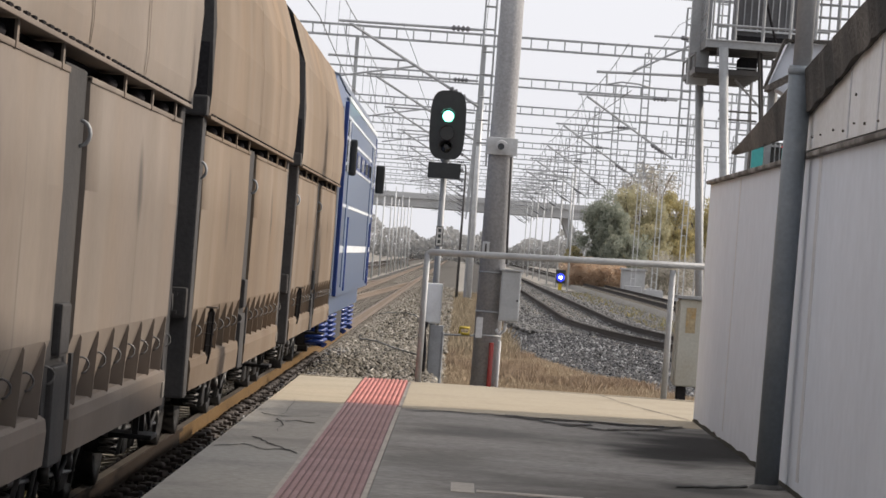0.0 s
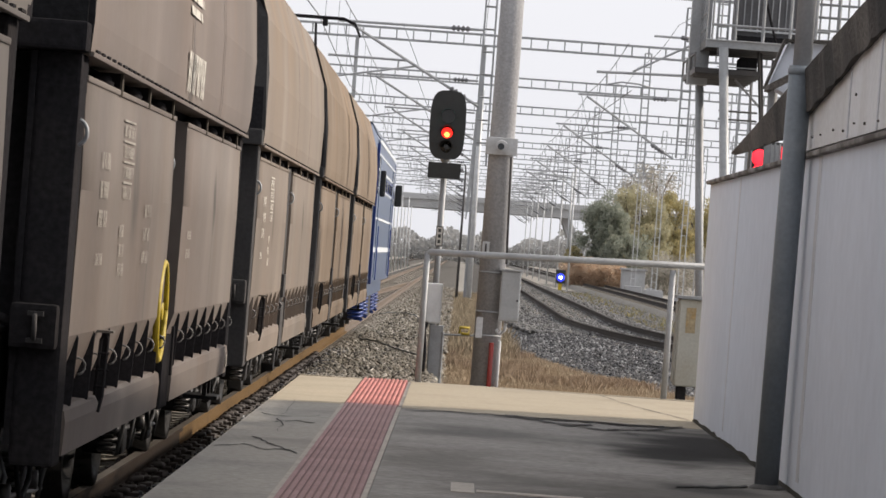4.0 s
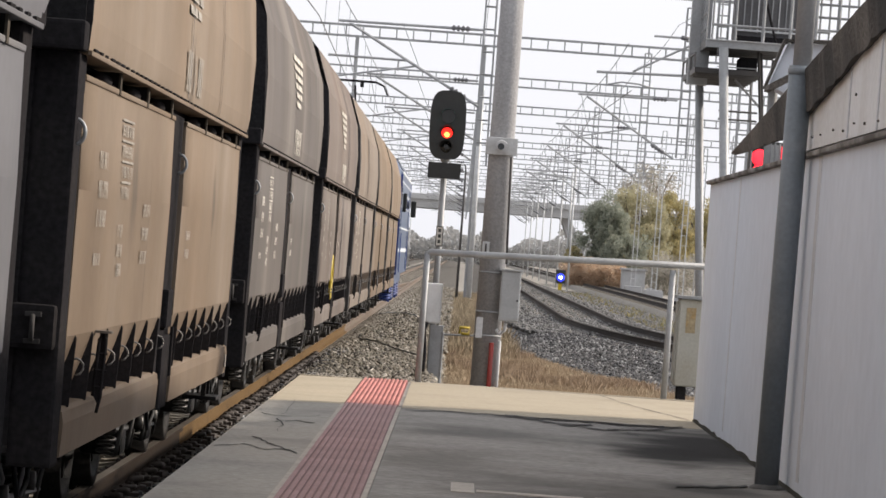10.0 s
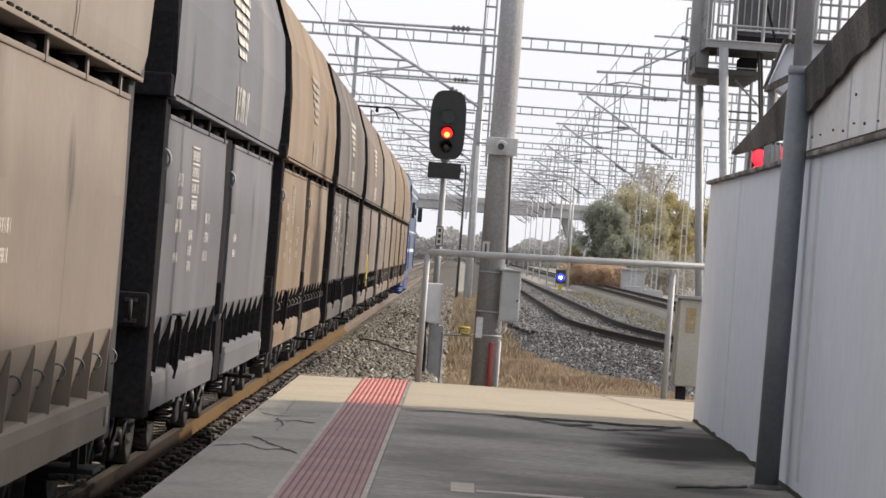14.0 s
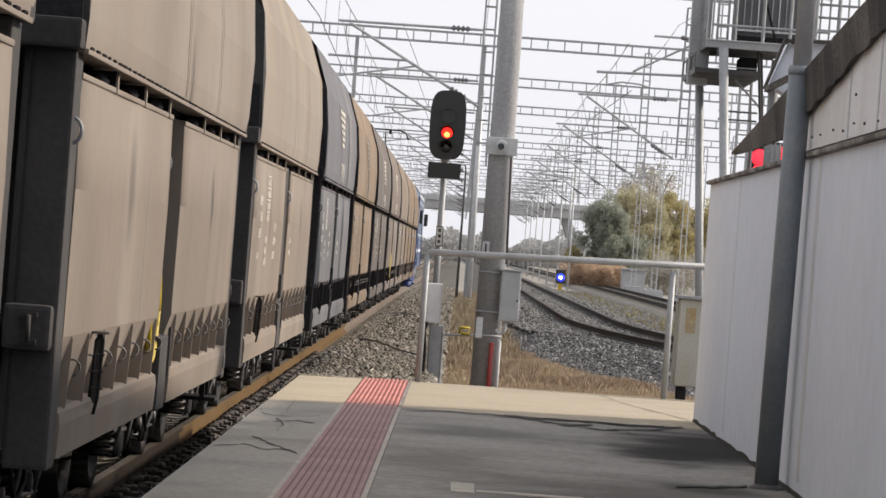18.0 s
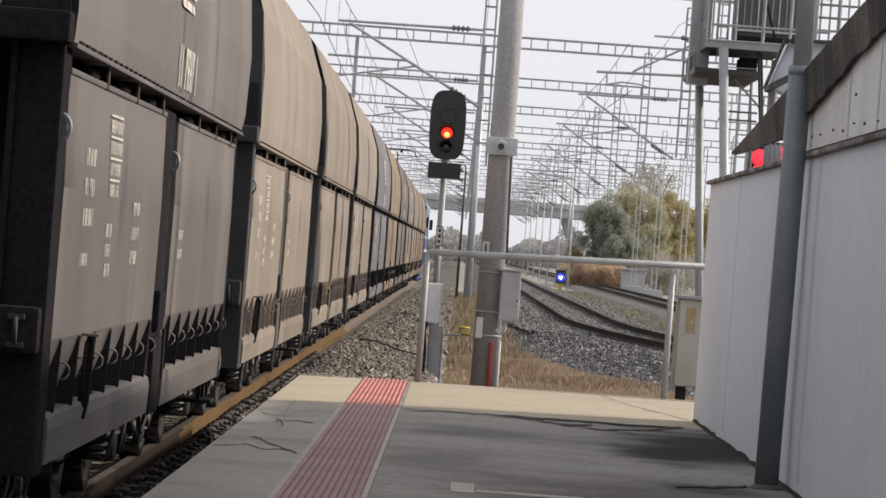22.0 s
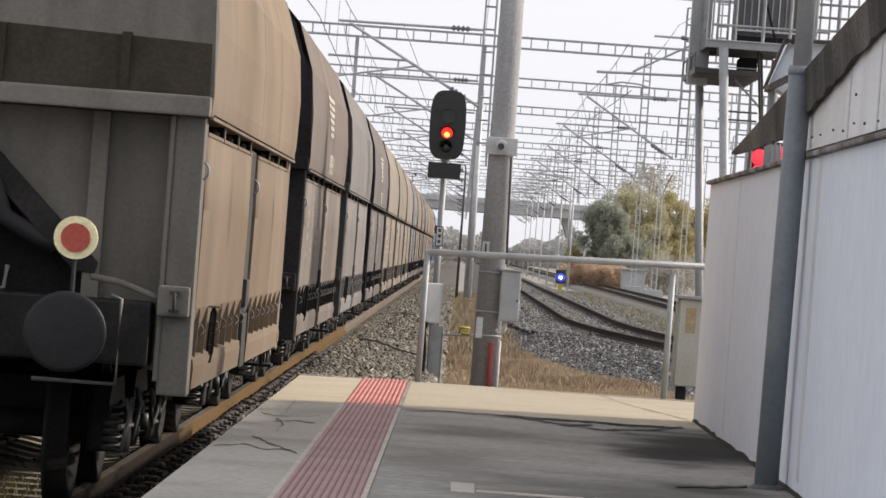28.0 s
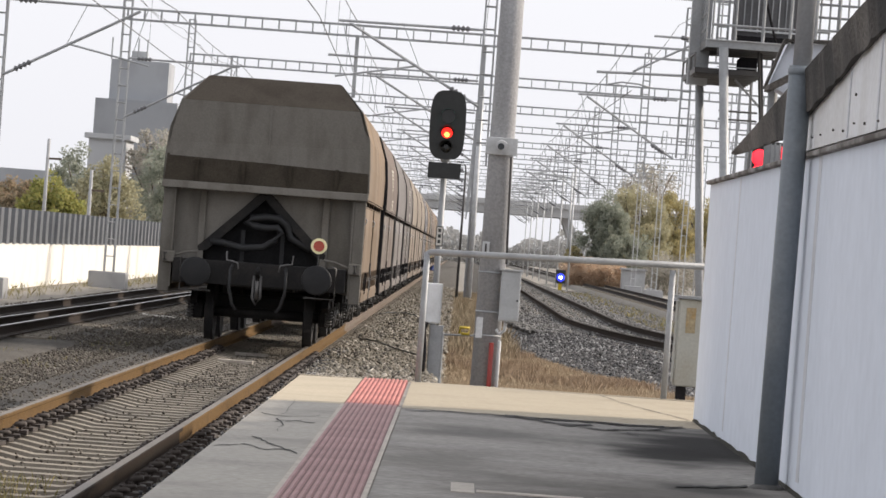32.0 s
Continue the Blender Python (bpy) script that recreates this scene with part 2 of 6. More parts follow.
# glow colours of the added lenses and panes under the eave
mat("glow_red", (0.9, 0.05, 0.05), 0.3, emit=(1.0, 0.02, 0.04), power=2.0, bump=0)
mat("glow_teal", (0.05, 0.25, 0.25), 0.3, emit=(0.05, 0.42, 0.42), power=0.2, bump=0)
mat("lamp_core", (1, 0.6, 0.2), 0.3, emit=(1.0, 0.5, 0.08), power=3.0, bump=0)
mat("lamp_blue", (0.05, 0.08, 0.8), 0.3, emit=(0.03, 0.05, 1.0), power=1.3, bump=0)
mat("lamp_white", (0.9, 0.9, 1.0), 0.3, emit=(0.75, 0.85, 1.0), power=8.0, bump=0)
mat("pipe_red", (0.270, 0.030, 0.022), 0.5, scale=5)
mat("pipe_white", (0.416, 0.416, 0.416), 0.5, scale=5)
# overpass grey lightened, its haze is part of the colour
mat("bridge", (0.5, 0.5, 0.5), 0.9, vary=0.06, scale=0.3)
mat("mast_grey", (0.360, 0.372, 0.384), 0.6, 0.1, vary=0.1, scale=2)
mat("wire", (0.20, 0.20, 0.21), 0.5, 0.4, vary=0.05, scale=2)
mat("insulator", (0.15, 0.15, 0.16), 0.3, scale=4)
mat("fence_grey", (0.13, 0.14, 0.155), 0.6, vary=0.1, scale=2)
mat("plinth_white", (0.72, 0.7, 0.65), 0.85, vary=0.05, scale=0.8, second=(0.62, 0.59, 0.53), amount=0.6)
# tower greys lightened to carry the haze of the skyline
mat("tower_grey", (0.336, 0.352, 0.376), 0.9, vary=0.05, scale=0.15)
mat("tower_light", (0.440, 0.449, 0.466), 0.9, vary=0.05, scale=0.15)
mat("hill", (0.22, 0.23, 0.22), 0.95, vary=0.1, scale=0.05)


def weather(name, rust=(0.30, 0.17, 0.09), streak=0.16, warm=0.3, smudges=True):
    """Adds vertical dusty streaks, a rusty tint towards the shoulder, a paler upper body and soft dark smudges on the
    doors.
    """
    m = MATS[name]
    n, l = m.node_tree.nodes, m.node_tree.links
    b = n["Principled BSDF"]
    col = b.inputs["Base Color"].links[0].from_socket
    tc = n.new("ShaderNodeTexCoord")
    sep = n.new("ShaderNodeSeparateXYZ")
    l.new(tc.outputs["Object"], sep.inputs[0])
    info = n.new("ShaderNodeObjectInfo")
    seed = n.new("ShaderNodeMath")
    seed.operation = "MULTIPLY"
    seed.inputs[1].default_value = 40.0
    l.new(info.outputs["Random"], seed.inputs[0])

    def cloud(scale, size, detail=5.0):
        mp = n.new("ShaderNodeMapping")
        mp.inputs["Scale"].default_value = scale
        l.new(tc.outputs["Object"], mp.inputs[0])
        t = n.new("ShaderNodeTexNoise")
        t.noise_dimensions = "4D"
        t.inputs["Scale"].default_value = size
        t.inputs["Detail"].default_value = detail
        l.new(mp.outputs[0], t.inputs["Vector"])
        l.new(seed.outputs[0], t.inputs["W"])
        return t.outputs[0]

    def remap(s, a, c, lo, hi):
        r = n.new("ShaderNodeMapRange")
        r.interpolation_type = "SMOOTHSTEP"
        for k, v in zip(("From Min", "From Max", "To Min", "To Max"), (a, c, lo, hi)):
            r.inputs[k].default_value = v
        l.new(s, r.inputs["Value"])
        return r.outputs[0]

    def times(a, c):
        t = n.new("ShaderNodeMath")
        t.operation = "MULTIPLY"
        l.new(a, t.inputs[0])
        l.new(c, t.inputs[1])
        return t.outputs[0]

    def blend(fac, one, tint):
        x = n.new("ShaderNodeMixRGB")
        x.inputs[2].default_value = (*tint, 1)
        l.new(fac, x.inputs[0])
        l.new(one, x.inputs[1])
        return x.outputs[0]

    tint = times(remap(sep.outputs[2], 2.4, 3.7, 0.3, 1.0), remap(cloud((1, 0.9, 0.5), 1.1), 0.42, 0.72, 0.0, warm))
    col = blend(tint, col, rust)
    col = blend(remap(cloud((1, 0.7, 0.2), 1.0, 3.0), 0.48, 0.78, 0.0, streak * 1.5), col, (0.42, 0.39, 0.34))
    col = blend(remap(cloud((1, 0.55, 0.25), 0.9, 3.0), 0.5, 0.78, 0.0, streak * 1.3), col, (0.07, 0.058, 0.05))
    # upper body painted paler: light on its upward-leaning sides goes into the colour
    lit_tone = tuple(min(0.6, c * f) for c, f in zip(rust, (1.45, 1.75, 2.25)))
    col = blend(times(remap(sep.outputs[2], 2.3, 2.42, 0.0, 1.0), remap(cloud((1, 0.7, 0.5), 0.9), 0.3, 0.65, 0.05, 0.2)), col, lit_tone)
    if smudges:
        for yy, zz, wy, wz, amt in ((8.2, 1.86, 0.2, 0.27, 0.65), (2.7, 1.85, 0.25, 0.4, 0.5), (8.2, 1.55, 0.035, 0.6, 0.4), (3.6, 1.5, 0.035, 0.7, 0.35)):
            v = n.new("ShaderNodeVectorMath")
            v.operation = "SUBTRACT"
            v.inputs[1].default_value = (0, yy, zz)
            l.new(tc.outputs["Object"], v.inputs[0])
            w = n.new("ShaderNodeVectorMath")
            w.operation = "MULTIPLY"
            w.inputs[1].default_value = (0, 1 / wy, 1 / wz)
            l.new(v.outputs[0], w.inputs[0])
            ln = n.new("ShaderNodeVectorMath")
            ln.operation = "LENGTH"
            l.new(w.outputs[0], ln.inputs[0])
            f = times(remap(ln.outputs["Value"], 0.2, 1.0, amt, 0.0), remap(cloud((1, 3, 1.2), 2.5), 0.3, 0.6, 0.4, 1.0))
            col = blend(f, col, (0.045, 0.043, 0.043))
    l.new(col, b.inputs["Base Color"])


RUST = {"hull_tan": (0.27, 0.185, 0.115), "hull_pale": (0.28, 0.215, 0.15), "hull_taupe": (0.2, 0.14, 0.1), "hull_dun": (0.25, 0.18, 0.12), "hull_grey": (0.17, 0.13, 0.1),
        "hull_silver": (0.175, 0.15, 0.125), "hull_slate": (0.14, 0.12, 0.108), "hull_ash": (0.17, 0.13, 0.1)}
for k in ("hull_tan", "hull_pale", "hull_taupe", "hull_dun", "hull_grey", "hull_silver", "hull_slate", "hull_ash"):
    weather(k, RUST[k], warm=0.3 if k in ("hull_grey", "hull_silver", "hull_slate", "hull_ash") else 0.6)


def stain(name, centre, size, tint, amount):
    """Blends a soft-edged, broken dark patch of its own shape into a colour."""
    m = MATS[name]
    n, l = m.node_tree.nodes, m.node_tree.links
    b = n["Principled BSDF"]
    col = b.inputs["Base Color"].links[0].from_socket
    tc = n.new("ShaderNodeTexCoord")
    v = n.new("ShaderNodeVectorMath")
    v.operation = "SUBTRACT"
    v.inputs[1].default_value = (*centre, 0)
    l.new(tc.outputs["Object"], v.inputs[0])
    w = n.new("ShaderNodeVectorMath")
    w.operation = "MULTIPLY"
    w.inputs[1].default_value = (1 / size[0], 1 / size[1], 0)
    l.new(v.outputs[0], w.inputs[0])
    ln = n.new("ShaderNodeVectorMath")
    ln.operation = "LENGTH"
    l.new(w.outputs[0], ln.inputs[0])
    ns = n.new("ShaderNodeTexNoise")
    ns.inputs["Scale"].default_value = 1.6
    ns.inputs["Detail"].default_value = 6.0
    l.new(tc.outputs["Object"], ns.inputs["Vector"])
    ad = n.new("ShaderNodeMath")
    ad.operation = "ADD"
    l.new(ln.outputs["Value"], ad.inputs[0])
    l.new(ns.outputs[0], ad.inputs[1])
    r = n.new("ShaderNodeMapRange")
    r.interpolation_type = "SMOOTHSTEP"
    for k, val in zip(("From Min", "From Max", "To Min", "To Max"), (0.75, 1.5, amount, 0.0)):
        r.inputs[k].default_value = val
    l.new(ad.outputs[0], r.inputs["Value"])
    x = n.new("ShaderNodeMixRGB")
    x.inputs[2].default_value = (*tint, 1)
    l.new(r.outputs[0], x.inputs[0])
    l.new(col, x.inputs[1])
    l.new(x.outputs[0], b.inputs["Base Color"])


# nearer roof edge darker, then dark patches on the asphalt
stain("eave_dirt", (4.9, 16.2), (3.0, 3.6), (0.012, 0.0115, 0.0115), 0.97)
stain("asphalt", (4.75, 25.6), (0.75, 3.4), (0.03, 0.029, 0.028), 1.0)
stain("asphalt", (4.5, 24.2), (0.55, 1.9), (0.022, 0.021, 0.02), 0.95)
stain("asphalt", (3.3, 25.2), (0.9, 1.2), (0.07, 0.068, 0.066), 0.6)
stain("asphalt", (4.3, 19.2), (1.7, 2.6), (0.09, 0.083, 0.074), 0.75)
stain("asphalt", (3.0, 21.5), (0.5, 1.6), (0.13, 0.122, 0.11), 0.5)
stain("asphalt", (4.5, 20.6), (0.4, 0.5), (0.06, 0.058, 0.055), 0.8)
mat("letter_faded", (0.29, 0.265, 0.23), 0.8, scale=6, second=(0.2, 0.18, 0.155), amount=0.9, spread=0.08)
mat("letter_bright", (0.55, 0.52, 0.46), 0.8, scale=6, second=(0.4, 0.37, 0.32), amount=0.8, spread=0.05)
mat("letter_white", (0.537, 0.512, 0.450), 0.8, scale=6, second=(0.312, 0.288, 0.250), amount=0.8, spread=0.05)
M = MATS


# ---- building helpers ----
def box(bm, x0, x1, y0, y1, z0, z1, bevel=0.0):
    vs = [bm.verts.new((x, y, z)) for x in (x0, x1) for y in (y0, y1) for z in (z0, z1)]
    fs = [bm.faces.new([vs[i] for i in q]) for q in ((0, 1, 3, 2), (4, 6, 7, 5), (0, 4, 5, 1), (2, 3, 7, 6), (0, 2, 6, 4), (1, 5, 7, 3))]
    if bevel:
        es = list({e for f in fs for e in f.edges})
        bmesh.ops.bevel(bm, geom=es, offset=bevel, segments=2, affect="EDGES", profile=0.6)
    return bm


def prism(bm, pts, axis, a, b):
    """Extrudes the outline pts (two coordinates) along an axis from a to b."""
    def at(p, s):
        return {"x": (s, p[0], p[1]), "y": (p[0], s, p[1]), "z": (p[0], p[1], s)}[axis]
    lo = [bm.verts.new(at(p, a)) for p in pts]
    hi = [bm.verts.new(at(p, b)) for p in pts]
    k = len(pts)
    bm.faces.new(lo[::-1])
    bm.faces.new(hi)
    for i in range(k):
        j = (i + 1) % k
        bm.faces.new((lo[i], lo[j], hi[j], hi[i]))
    return bm


def rod(bm, p, q, r, r2=None, seg=8, caps=True):
    p, q = Vector(p), Vector(q)
    r2 = r if r2 is None else r2
    d = (q - p).normalized()
    u = d.orthogonal().normalized()
    v = d.cross(u)
    ring = []
    for c, s in ((p, r), (q, r2)):
        ring.append([bm.verts.new(c + (u * math.cos(2 * math.pi * i / seg) + v * math.sin(2 * math.pi * i / seg)) * s) for i in range(seg)])
    for i in range(seg):
        j = (i + 1) % seg
        bm.faces.new((ring[0][i], ring[0][j], ring[1][j], ring[1][i])).smooth = seg > 6
    if caps:
        bm.faces.new(ring[0][::-1])
        bm.faces.new(ring[1])
    return bm


def tube(bm, pts, r, seg=6):
    """A bent round bar through the points."""
    pts = [Vector(p) for p in pts]
    rings = []
    for i, c in enumerate(pts):
        d = (pts[min(i + 1, len(pts) - 1)] - pts[max(i - 1, 0)]).normalized()
        u = d.cross(Vector((0.31, 0.17, 0.93))).normalized()
        v = d.cross(u)
        rings.append([bm.verts.new(c + (u * math.cos(2 * math.pi * k / seg) + v * math.sin(2 * math.pi * k / seg)) * r) for k in range(seg)])
    for a, b in zip(rings, rings[1:]):
        for k in range(seg):
            bm.faces.new((a[k], a[(k + 1) % seg], b[(k + 1) % seg], b[k])).smooth = True
    bm.faces.new(rings[0][::-1])
    bm.faces.new(rings[-1])
    return bm


def lathe(bm, profile, origin, axis="z", seg=20):
    """Turns (radius, height) pairs round an axis."""
    rings = []
    for r, h in profile:
        ring = []
        for k in range(seg):
            a = 2 * math.pi * k / seg
            c, s = r * math.cos(a), r * math.sin(a)
            p = {"z": (c, s, h), "y": (c, h, -s), "x": (h, c, s)}[axis]
            ring.append(bm.verts.new(Vector(origin) + Vector(p)))
        rings.append(ring)
    for a, b in zip(rings, rings[1:]):
        for k in range(seg):
            bm.faces.new((a[k], a[(k + 1) % seg], b[(k + 1) % seg], b[k])).smooth = True
    bm.faces.new(rings[0][::-1])
    bm.faces.new(rings[-1])
    return bm


def mesh_of(name, bm, material):
    bmesh.ops.recalc_face_normals(bm, faces=bm.faces)
    me = bpy.data.meshes.new(name)
    bm.to_mesh(me)
    bm.free()
    me.materials.append(M[material])
    return me


def part(name, bm, material, parent, label=""):
    ob = new(name, mesh_of(name, bm, material))
    ob.parent = parent
    if label:
        ob["label"] = label
    return ob


def piece(name, me, parent, m):
    """One more object on a shared mesh."""
    ob = new(name, me)
    ob.parent = parent
    ob.matrix_basis = m
    return ob


def thing(name, label, category, m=None, group="", kind=""):
    ob = new(name)
    ob.empty_display_size = 0.2
    if m is not None:
        ob.matrix_basis = m
    return tagged(ob, label, category, group, kind)


def solid(name, bm, material, label, category, kind="", group=""):
    """A thing of one mesh."""
    return tagged(new(name, mesh_of(name, bm, material)), label, category, group, kind)


def B():
    return bmesh.new()


# ---- ground and tracks (rail heads at z = 0) ----
def siding_x(y, base=6.93, turn=112.0, radius=265.0):
    return base + (max(0.0, turn - y) ** 2) / (2 * radius)


def ground_z(x, y):
    # shallow ditch between the platform end and the siding, gentle swells elsewhere
    z = -0.42 + 0.05 * noise.noise((x * 0.35, y * 0.12, 0.0))
    if y > 300:
        z = -0.40
    return z


bm = B()
xs = [-2500, -600, -200, -80, -40, -24, -16, -12] + [-10 + 0.8 * i for i in range(38)] + [24, 30, 40, 60, 100, 250, 700, 2500]
ys = [-300, -60, 0, 15] + [20 + 1.6 * i for i in range(60)] + [120, 130, 145, 160, 180, 210, 250, 300, 400, 600, 1000, 2000, 4500]
grid = [[bm.verts.new((x, y, ground_z(x, y))) for x in xs] for y in ys]
for r0, r1 in zip(grid, grid[1:]):
    for i in range(len(xs) - 1):
        bm.faces.new((r0[i], r0[i + 1], r1[i + 1], r1[i])).smooth = True
solid("ground", bm, "soil", "bare brown soil with dry weeds between the tracks", "ground", "structure")


def bank_foot(y):
    """Width of the siding's shoulder towards the platform: it spreads where the curve leaves."""
    return 2.4 + max(0.0, 90.0 - y) * 0.05


def bed(name, centre, y0, y1, step, left=1.75, right=1.75, top=-0.215, foot=0.55, dip=0.0, label="", material="bed"):
    """Ballast bed with sloped shoulders that follows a centre line."""
    bm = B()
    rows = []
    n = int((y1 - y0) / step)
    for i in range(n + 1):
        y = y0 + (y1 - y0) * i / n
        c = centre(y)
        rows.append([bm.verts.new((c + dx, y, z + 0.02 * noise.noise((dx * 2, y * 0.7, 3.0))))
                     for dx, z in ((-left - (bank_foot(y) if foot > 2 else foot), -0.62), (-left, top), (-left * 0.5, top - dip), (right * 0.5 if dip == 0 else 0.875, top - dip), (right, top), (right + 0.55, -0.62))])
    for a, b in zip(rows, rows[1:]):
        for k in range(5):
            bm.faces.new((a[k], a[k + 1], b[k + 1], b[k])).smooth = True
    return solid(name, bm, material, label, "ballast", "structure")


bed("track_bed", lambda y: 0.0, -150, 900, 2.0, right=2.75, dip=0.06, label="grey-brown crushed stone bed of the main track")
bed("track_bed", lambda y: -4.7, -20, 900, 4.0, label="grey crushed stone bed of the neighbouring track")
bed("track_bed", siding_x, 30, 900, 2.0, left=1.9, foot=2.4, label="dark grey stone bed of the curving siding")
bed("track_bed", lambda y: siding_x(y, 13.1, 150, 400), 60, 900, 4.0, label="grey stone bed of the outer siding", material="bed_pale")

RAIL = [(-0.075, -0.172), (0.075, -0.172), (0.075, -0.158), (0.012, -0.135), (0.010, -0.045), (0.036, -0.030), (0.036, -0.006), (0.030, 0.0),
        (-0.030, 0.0), (-0.036, -0.006), (-0.036, -0.030), (-0.010, -0.045), (-0.012, -0.135), (-0.075, -0.158)]


def rail(centre, off, y0, y1, step, mats, parent):
    """One rail: rusty foot and web, worn bright running face on top."""
    bm = B()
    n = max(1, int((y1 - y0) / step))
    rows = []
    for i in range(n + 1):
        y = y0 + (y1 - y0) * i / n
        c = centre(y) + off
        rows.append([bm.verts.new((c + px, y, pz)) for px, pz in RAIL])
    k = len(RAIL)
    for a, b in zip(rows, rows[1:]):
        for j in range(k):
            f = bm.faces.new((a[j], a[(j + 1) % k], b[(j + 1) % k], b[j]))
            f.material_index = 1 if j in (7,) else 0
    bm.faces.new(rows[0][::-1])
    bm.faces.new(rows[-1])
    ob = part("rail", bm, mats[0], parent)
    ob.data.materials.append(M[mats[1]])
    return ob


def sleeper_mesh():
    """Concrete sleeper: deep rail seats, a lower waist in the middle, chamfered top."""
    bm = B()
    prof = [(-1.3, -0.03), (-1.0, -0.02), (-0.75, 0.0), (-0.52, -0.01), (-0.30, -0.05), (0.30, -0.05), (0.52, -0.01), (0.75, 0.0), (1.0, -0.02), (1.3, -0.03)]
    rings = []
    for x, z in prof:
        rings.append([bm.verts.new((x, dy, dz)) for dy, dz in ((-0.14, -0.18), (0.14, -0.18), (0.10, z), (-0.10, z))])
    for a, b in zip(rings, rings[1:]):
        for k in range(4):
            bm.faces.new((a[k], a[(k + 1) % 4], b[(k + 1) % 4], b[k]))
    bm.faces.new(rings[0][::-1])
    bm.faces.new(rings[-1])
    return mesh_of("sleeper", bm, "sleeper")


def clip_mesh():
    bm = B()
    box(bm, -0.06, 0.05, -0.085, 0.085, 0.0, 0.022)
    tube(bm, [(-0.06, -0.05, 0.02), (-0.03, -0.05, 0.05), (0.02, -0.03, 0.055), (0.03, 0.03, 0.05), (-0.03, 0.05, 0.05), (-0.06, 0.05, 0.02)], 0.014, 5)
    rod(bm, (0.0, 0, 0.02), (0.0, 0, 0.075), 0.018, seg=6)
    return mesh_of("rail_clip", bm, "clip_steel")


def far_sleepers(centre, y0, y1, parent, pitch=0.59):
    bm = B()
    y = y0
    while y < y1:
        c = centre(y)
        box(bm, c - 1.3, c + 1.3, y - 0.12, y + 0.12, -0.3, -0.185)
        y += pitch
    ob = part("far_sleepers", bm, "sleeper", parent)
    ob["kind"] = "stuff"


def track(label, centre, y0, y1, step, mats, sleepers_from, split=0):
    t = thing("railway_track", label, "railway track", kind="structure")
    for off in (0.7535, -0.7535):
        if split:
            # near right rail gets the colour with the platform's shade painted in
            rail(centre, off, y0, 32.2, step, ("rail_shaded", "rail_top_dull") if off > 0 else ("rail_rust", "rail_top_dull"), t)
            rail(centre, off, 32.205, split, step, mats, t)
            rail(centre, off, split + 0.01, y1, step, ("rail_worn", "rail_worn"), t)
        else:
            rail(centre, off, y0, y1, step, mats, t)
    far_sleepers(centre, sleepers_from, 330, t)
    return t


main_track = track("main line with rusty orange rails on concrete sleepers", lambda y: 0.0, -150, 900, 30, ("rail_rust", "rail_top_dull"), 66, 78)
track("neighbouring track with worn bright rail heads", lambda y: -4.7, -20, 900, 60, ("rail_brown", "rail_top"), 60)
track("dark brown siding that curves away from the main line", siding_x, 32, 900, 2.0, ("rail_brown", "rail_brown"), 34)
track("outer siding with dark rusty rails", lambda y: siding_x(y, 13.1, 150, 400), 62, 900, 3.0, ("rail_brown", "rail_brown"), 64)

# the blade of a turnout between the rails of the neighbouring track
turnout = thing("turnout_blade", "worn bright switch rail crossing the neighbouring track", "rail", kind="structure")
rail(lambda y: -4.56 + 0.00012 * (y - 55) ** 2, 0.0, 40, 126, 4, ("rail_brown", "rail_top"), turnout)

# rails of a crossover that joins the main line from the neighbouring track
crossover = thing("crossover_track", "pale worn crossover rails joining the main line", "railway track", kind="structure")
for off in (0.7535, -0.7535):
    rail(lambda y: -0.02 - 0.0147 * (190 - y) - 0.00012 * max(0.0, 120 - y) ** 2, off, 96, 189, 3, ("rail_worn", "rail_worn"), crossover)
far_sleepers(lambda y: -0.0147 * (190 - y), 98, 188, crossover)
for pts in (((0.98, 101.5), (1.24, 103.0), (1.65, 106.0), (1.95, 101.6), (2.27, 92.7)), ((1.2, 73.5), (1.61, 71.0), (2.0, 68.1), (2.45, 63.9))):
    solid("cable", tube(B(), [(x, y, -0.16 + 0.03 * (i % 2)) for i, (x, y) in enumerate(pts)], 0.014), "signal_black", "black cable lying across the crushed stone", "cable", group="cables on the stones")

SLEEPER, CLIP = sleeper_mesh(), clip_mesh()
y = 14.2
while y < 66:
    piece("sleeper", SLEEPER, main_track, pose(0, y, -0.175))
    if y < 60:
        for cx, turn in ((0.885, 0), (0.62, 180), (-0.62, 0), (-0.885, 180)):
            piece("rail_clip", CLIP, main_track, pose(cx, y + random.uniform(-0.02, 0.02), -0.175, 0, 0, turn + random.uniform(-9, 9)) @ Matrix.Diagonal((1.25, 1.25, random.uniform(1.2, 1.7), 1)))
    y += 0.59

ob = solid("white_pipe", tube(B(), [(-0.5, 0, 0), (-0.44, 0.05, 0.06), (-0.3, 0.1, 0.02), (0.0, 0.12, 0.03), (0.5, 0.2, 0.0)], 0.035), "paint_white", "white plastic pipe lying between the tracks", "pipe")
ob.location = (-3.2, 81, -0.24)
# boards lying between the rails
for bx, by, rz in ((-0.15, 55.7, -3), (-0.13, 59.6, 2)):
    bm = B()
    box(bm, -0.26, 0.26, -0.07, 0.07, 0, 0.05, 0.008)
    ob = solid("board", bm, "paint_chalk", "pale weathered wooden board lying between the rails", "board", group="boards between the rails")
    ob.matrix_basis = pose(bx, by, -0.222, 0, 0, rz)


# ---- platform (rises slightly away from the track) ----
EDGE, END = 1.68, 33.9


def plat_z(x):
    return 0.455 + 0.016 * (x - EDGE) if x < 2.68 else 0.471 + 0.0035 * (x - 2.68)


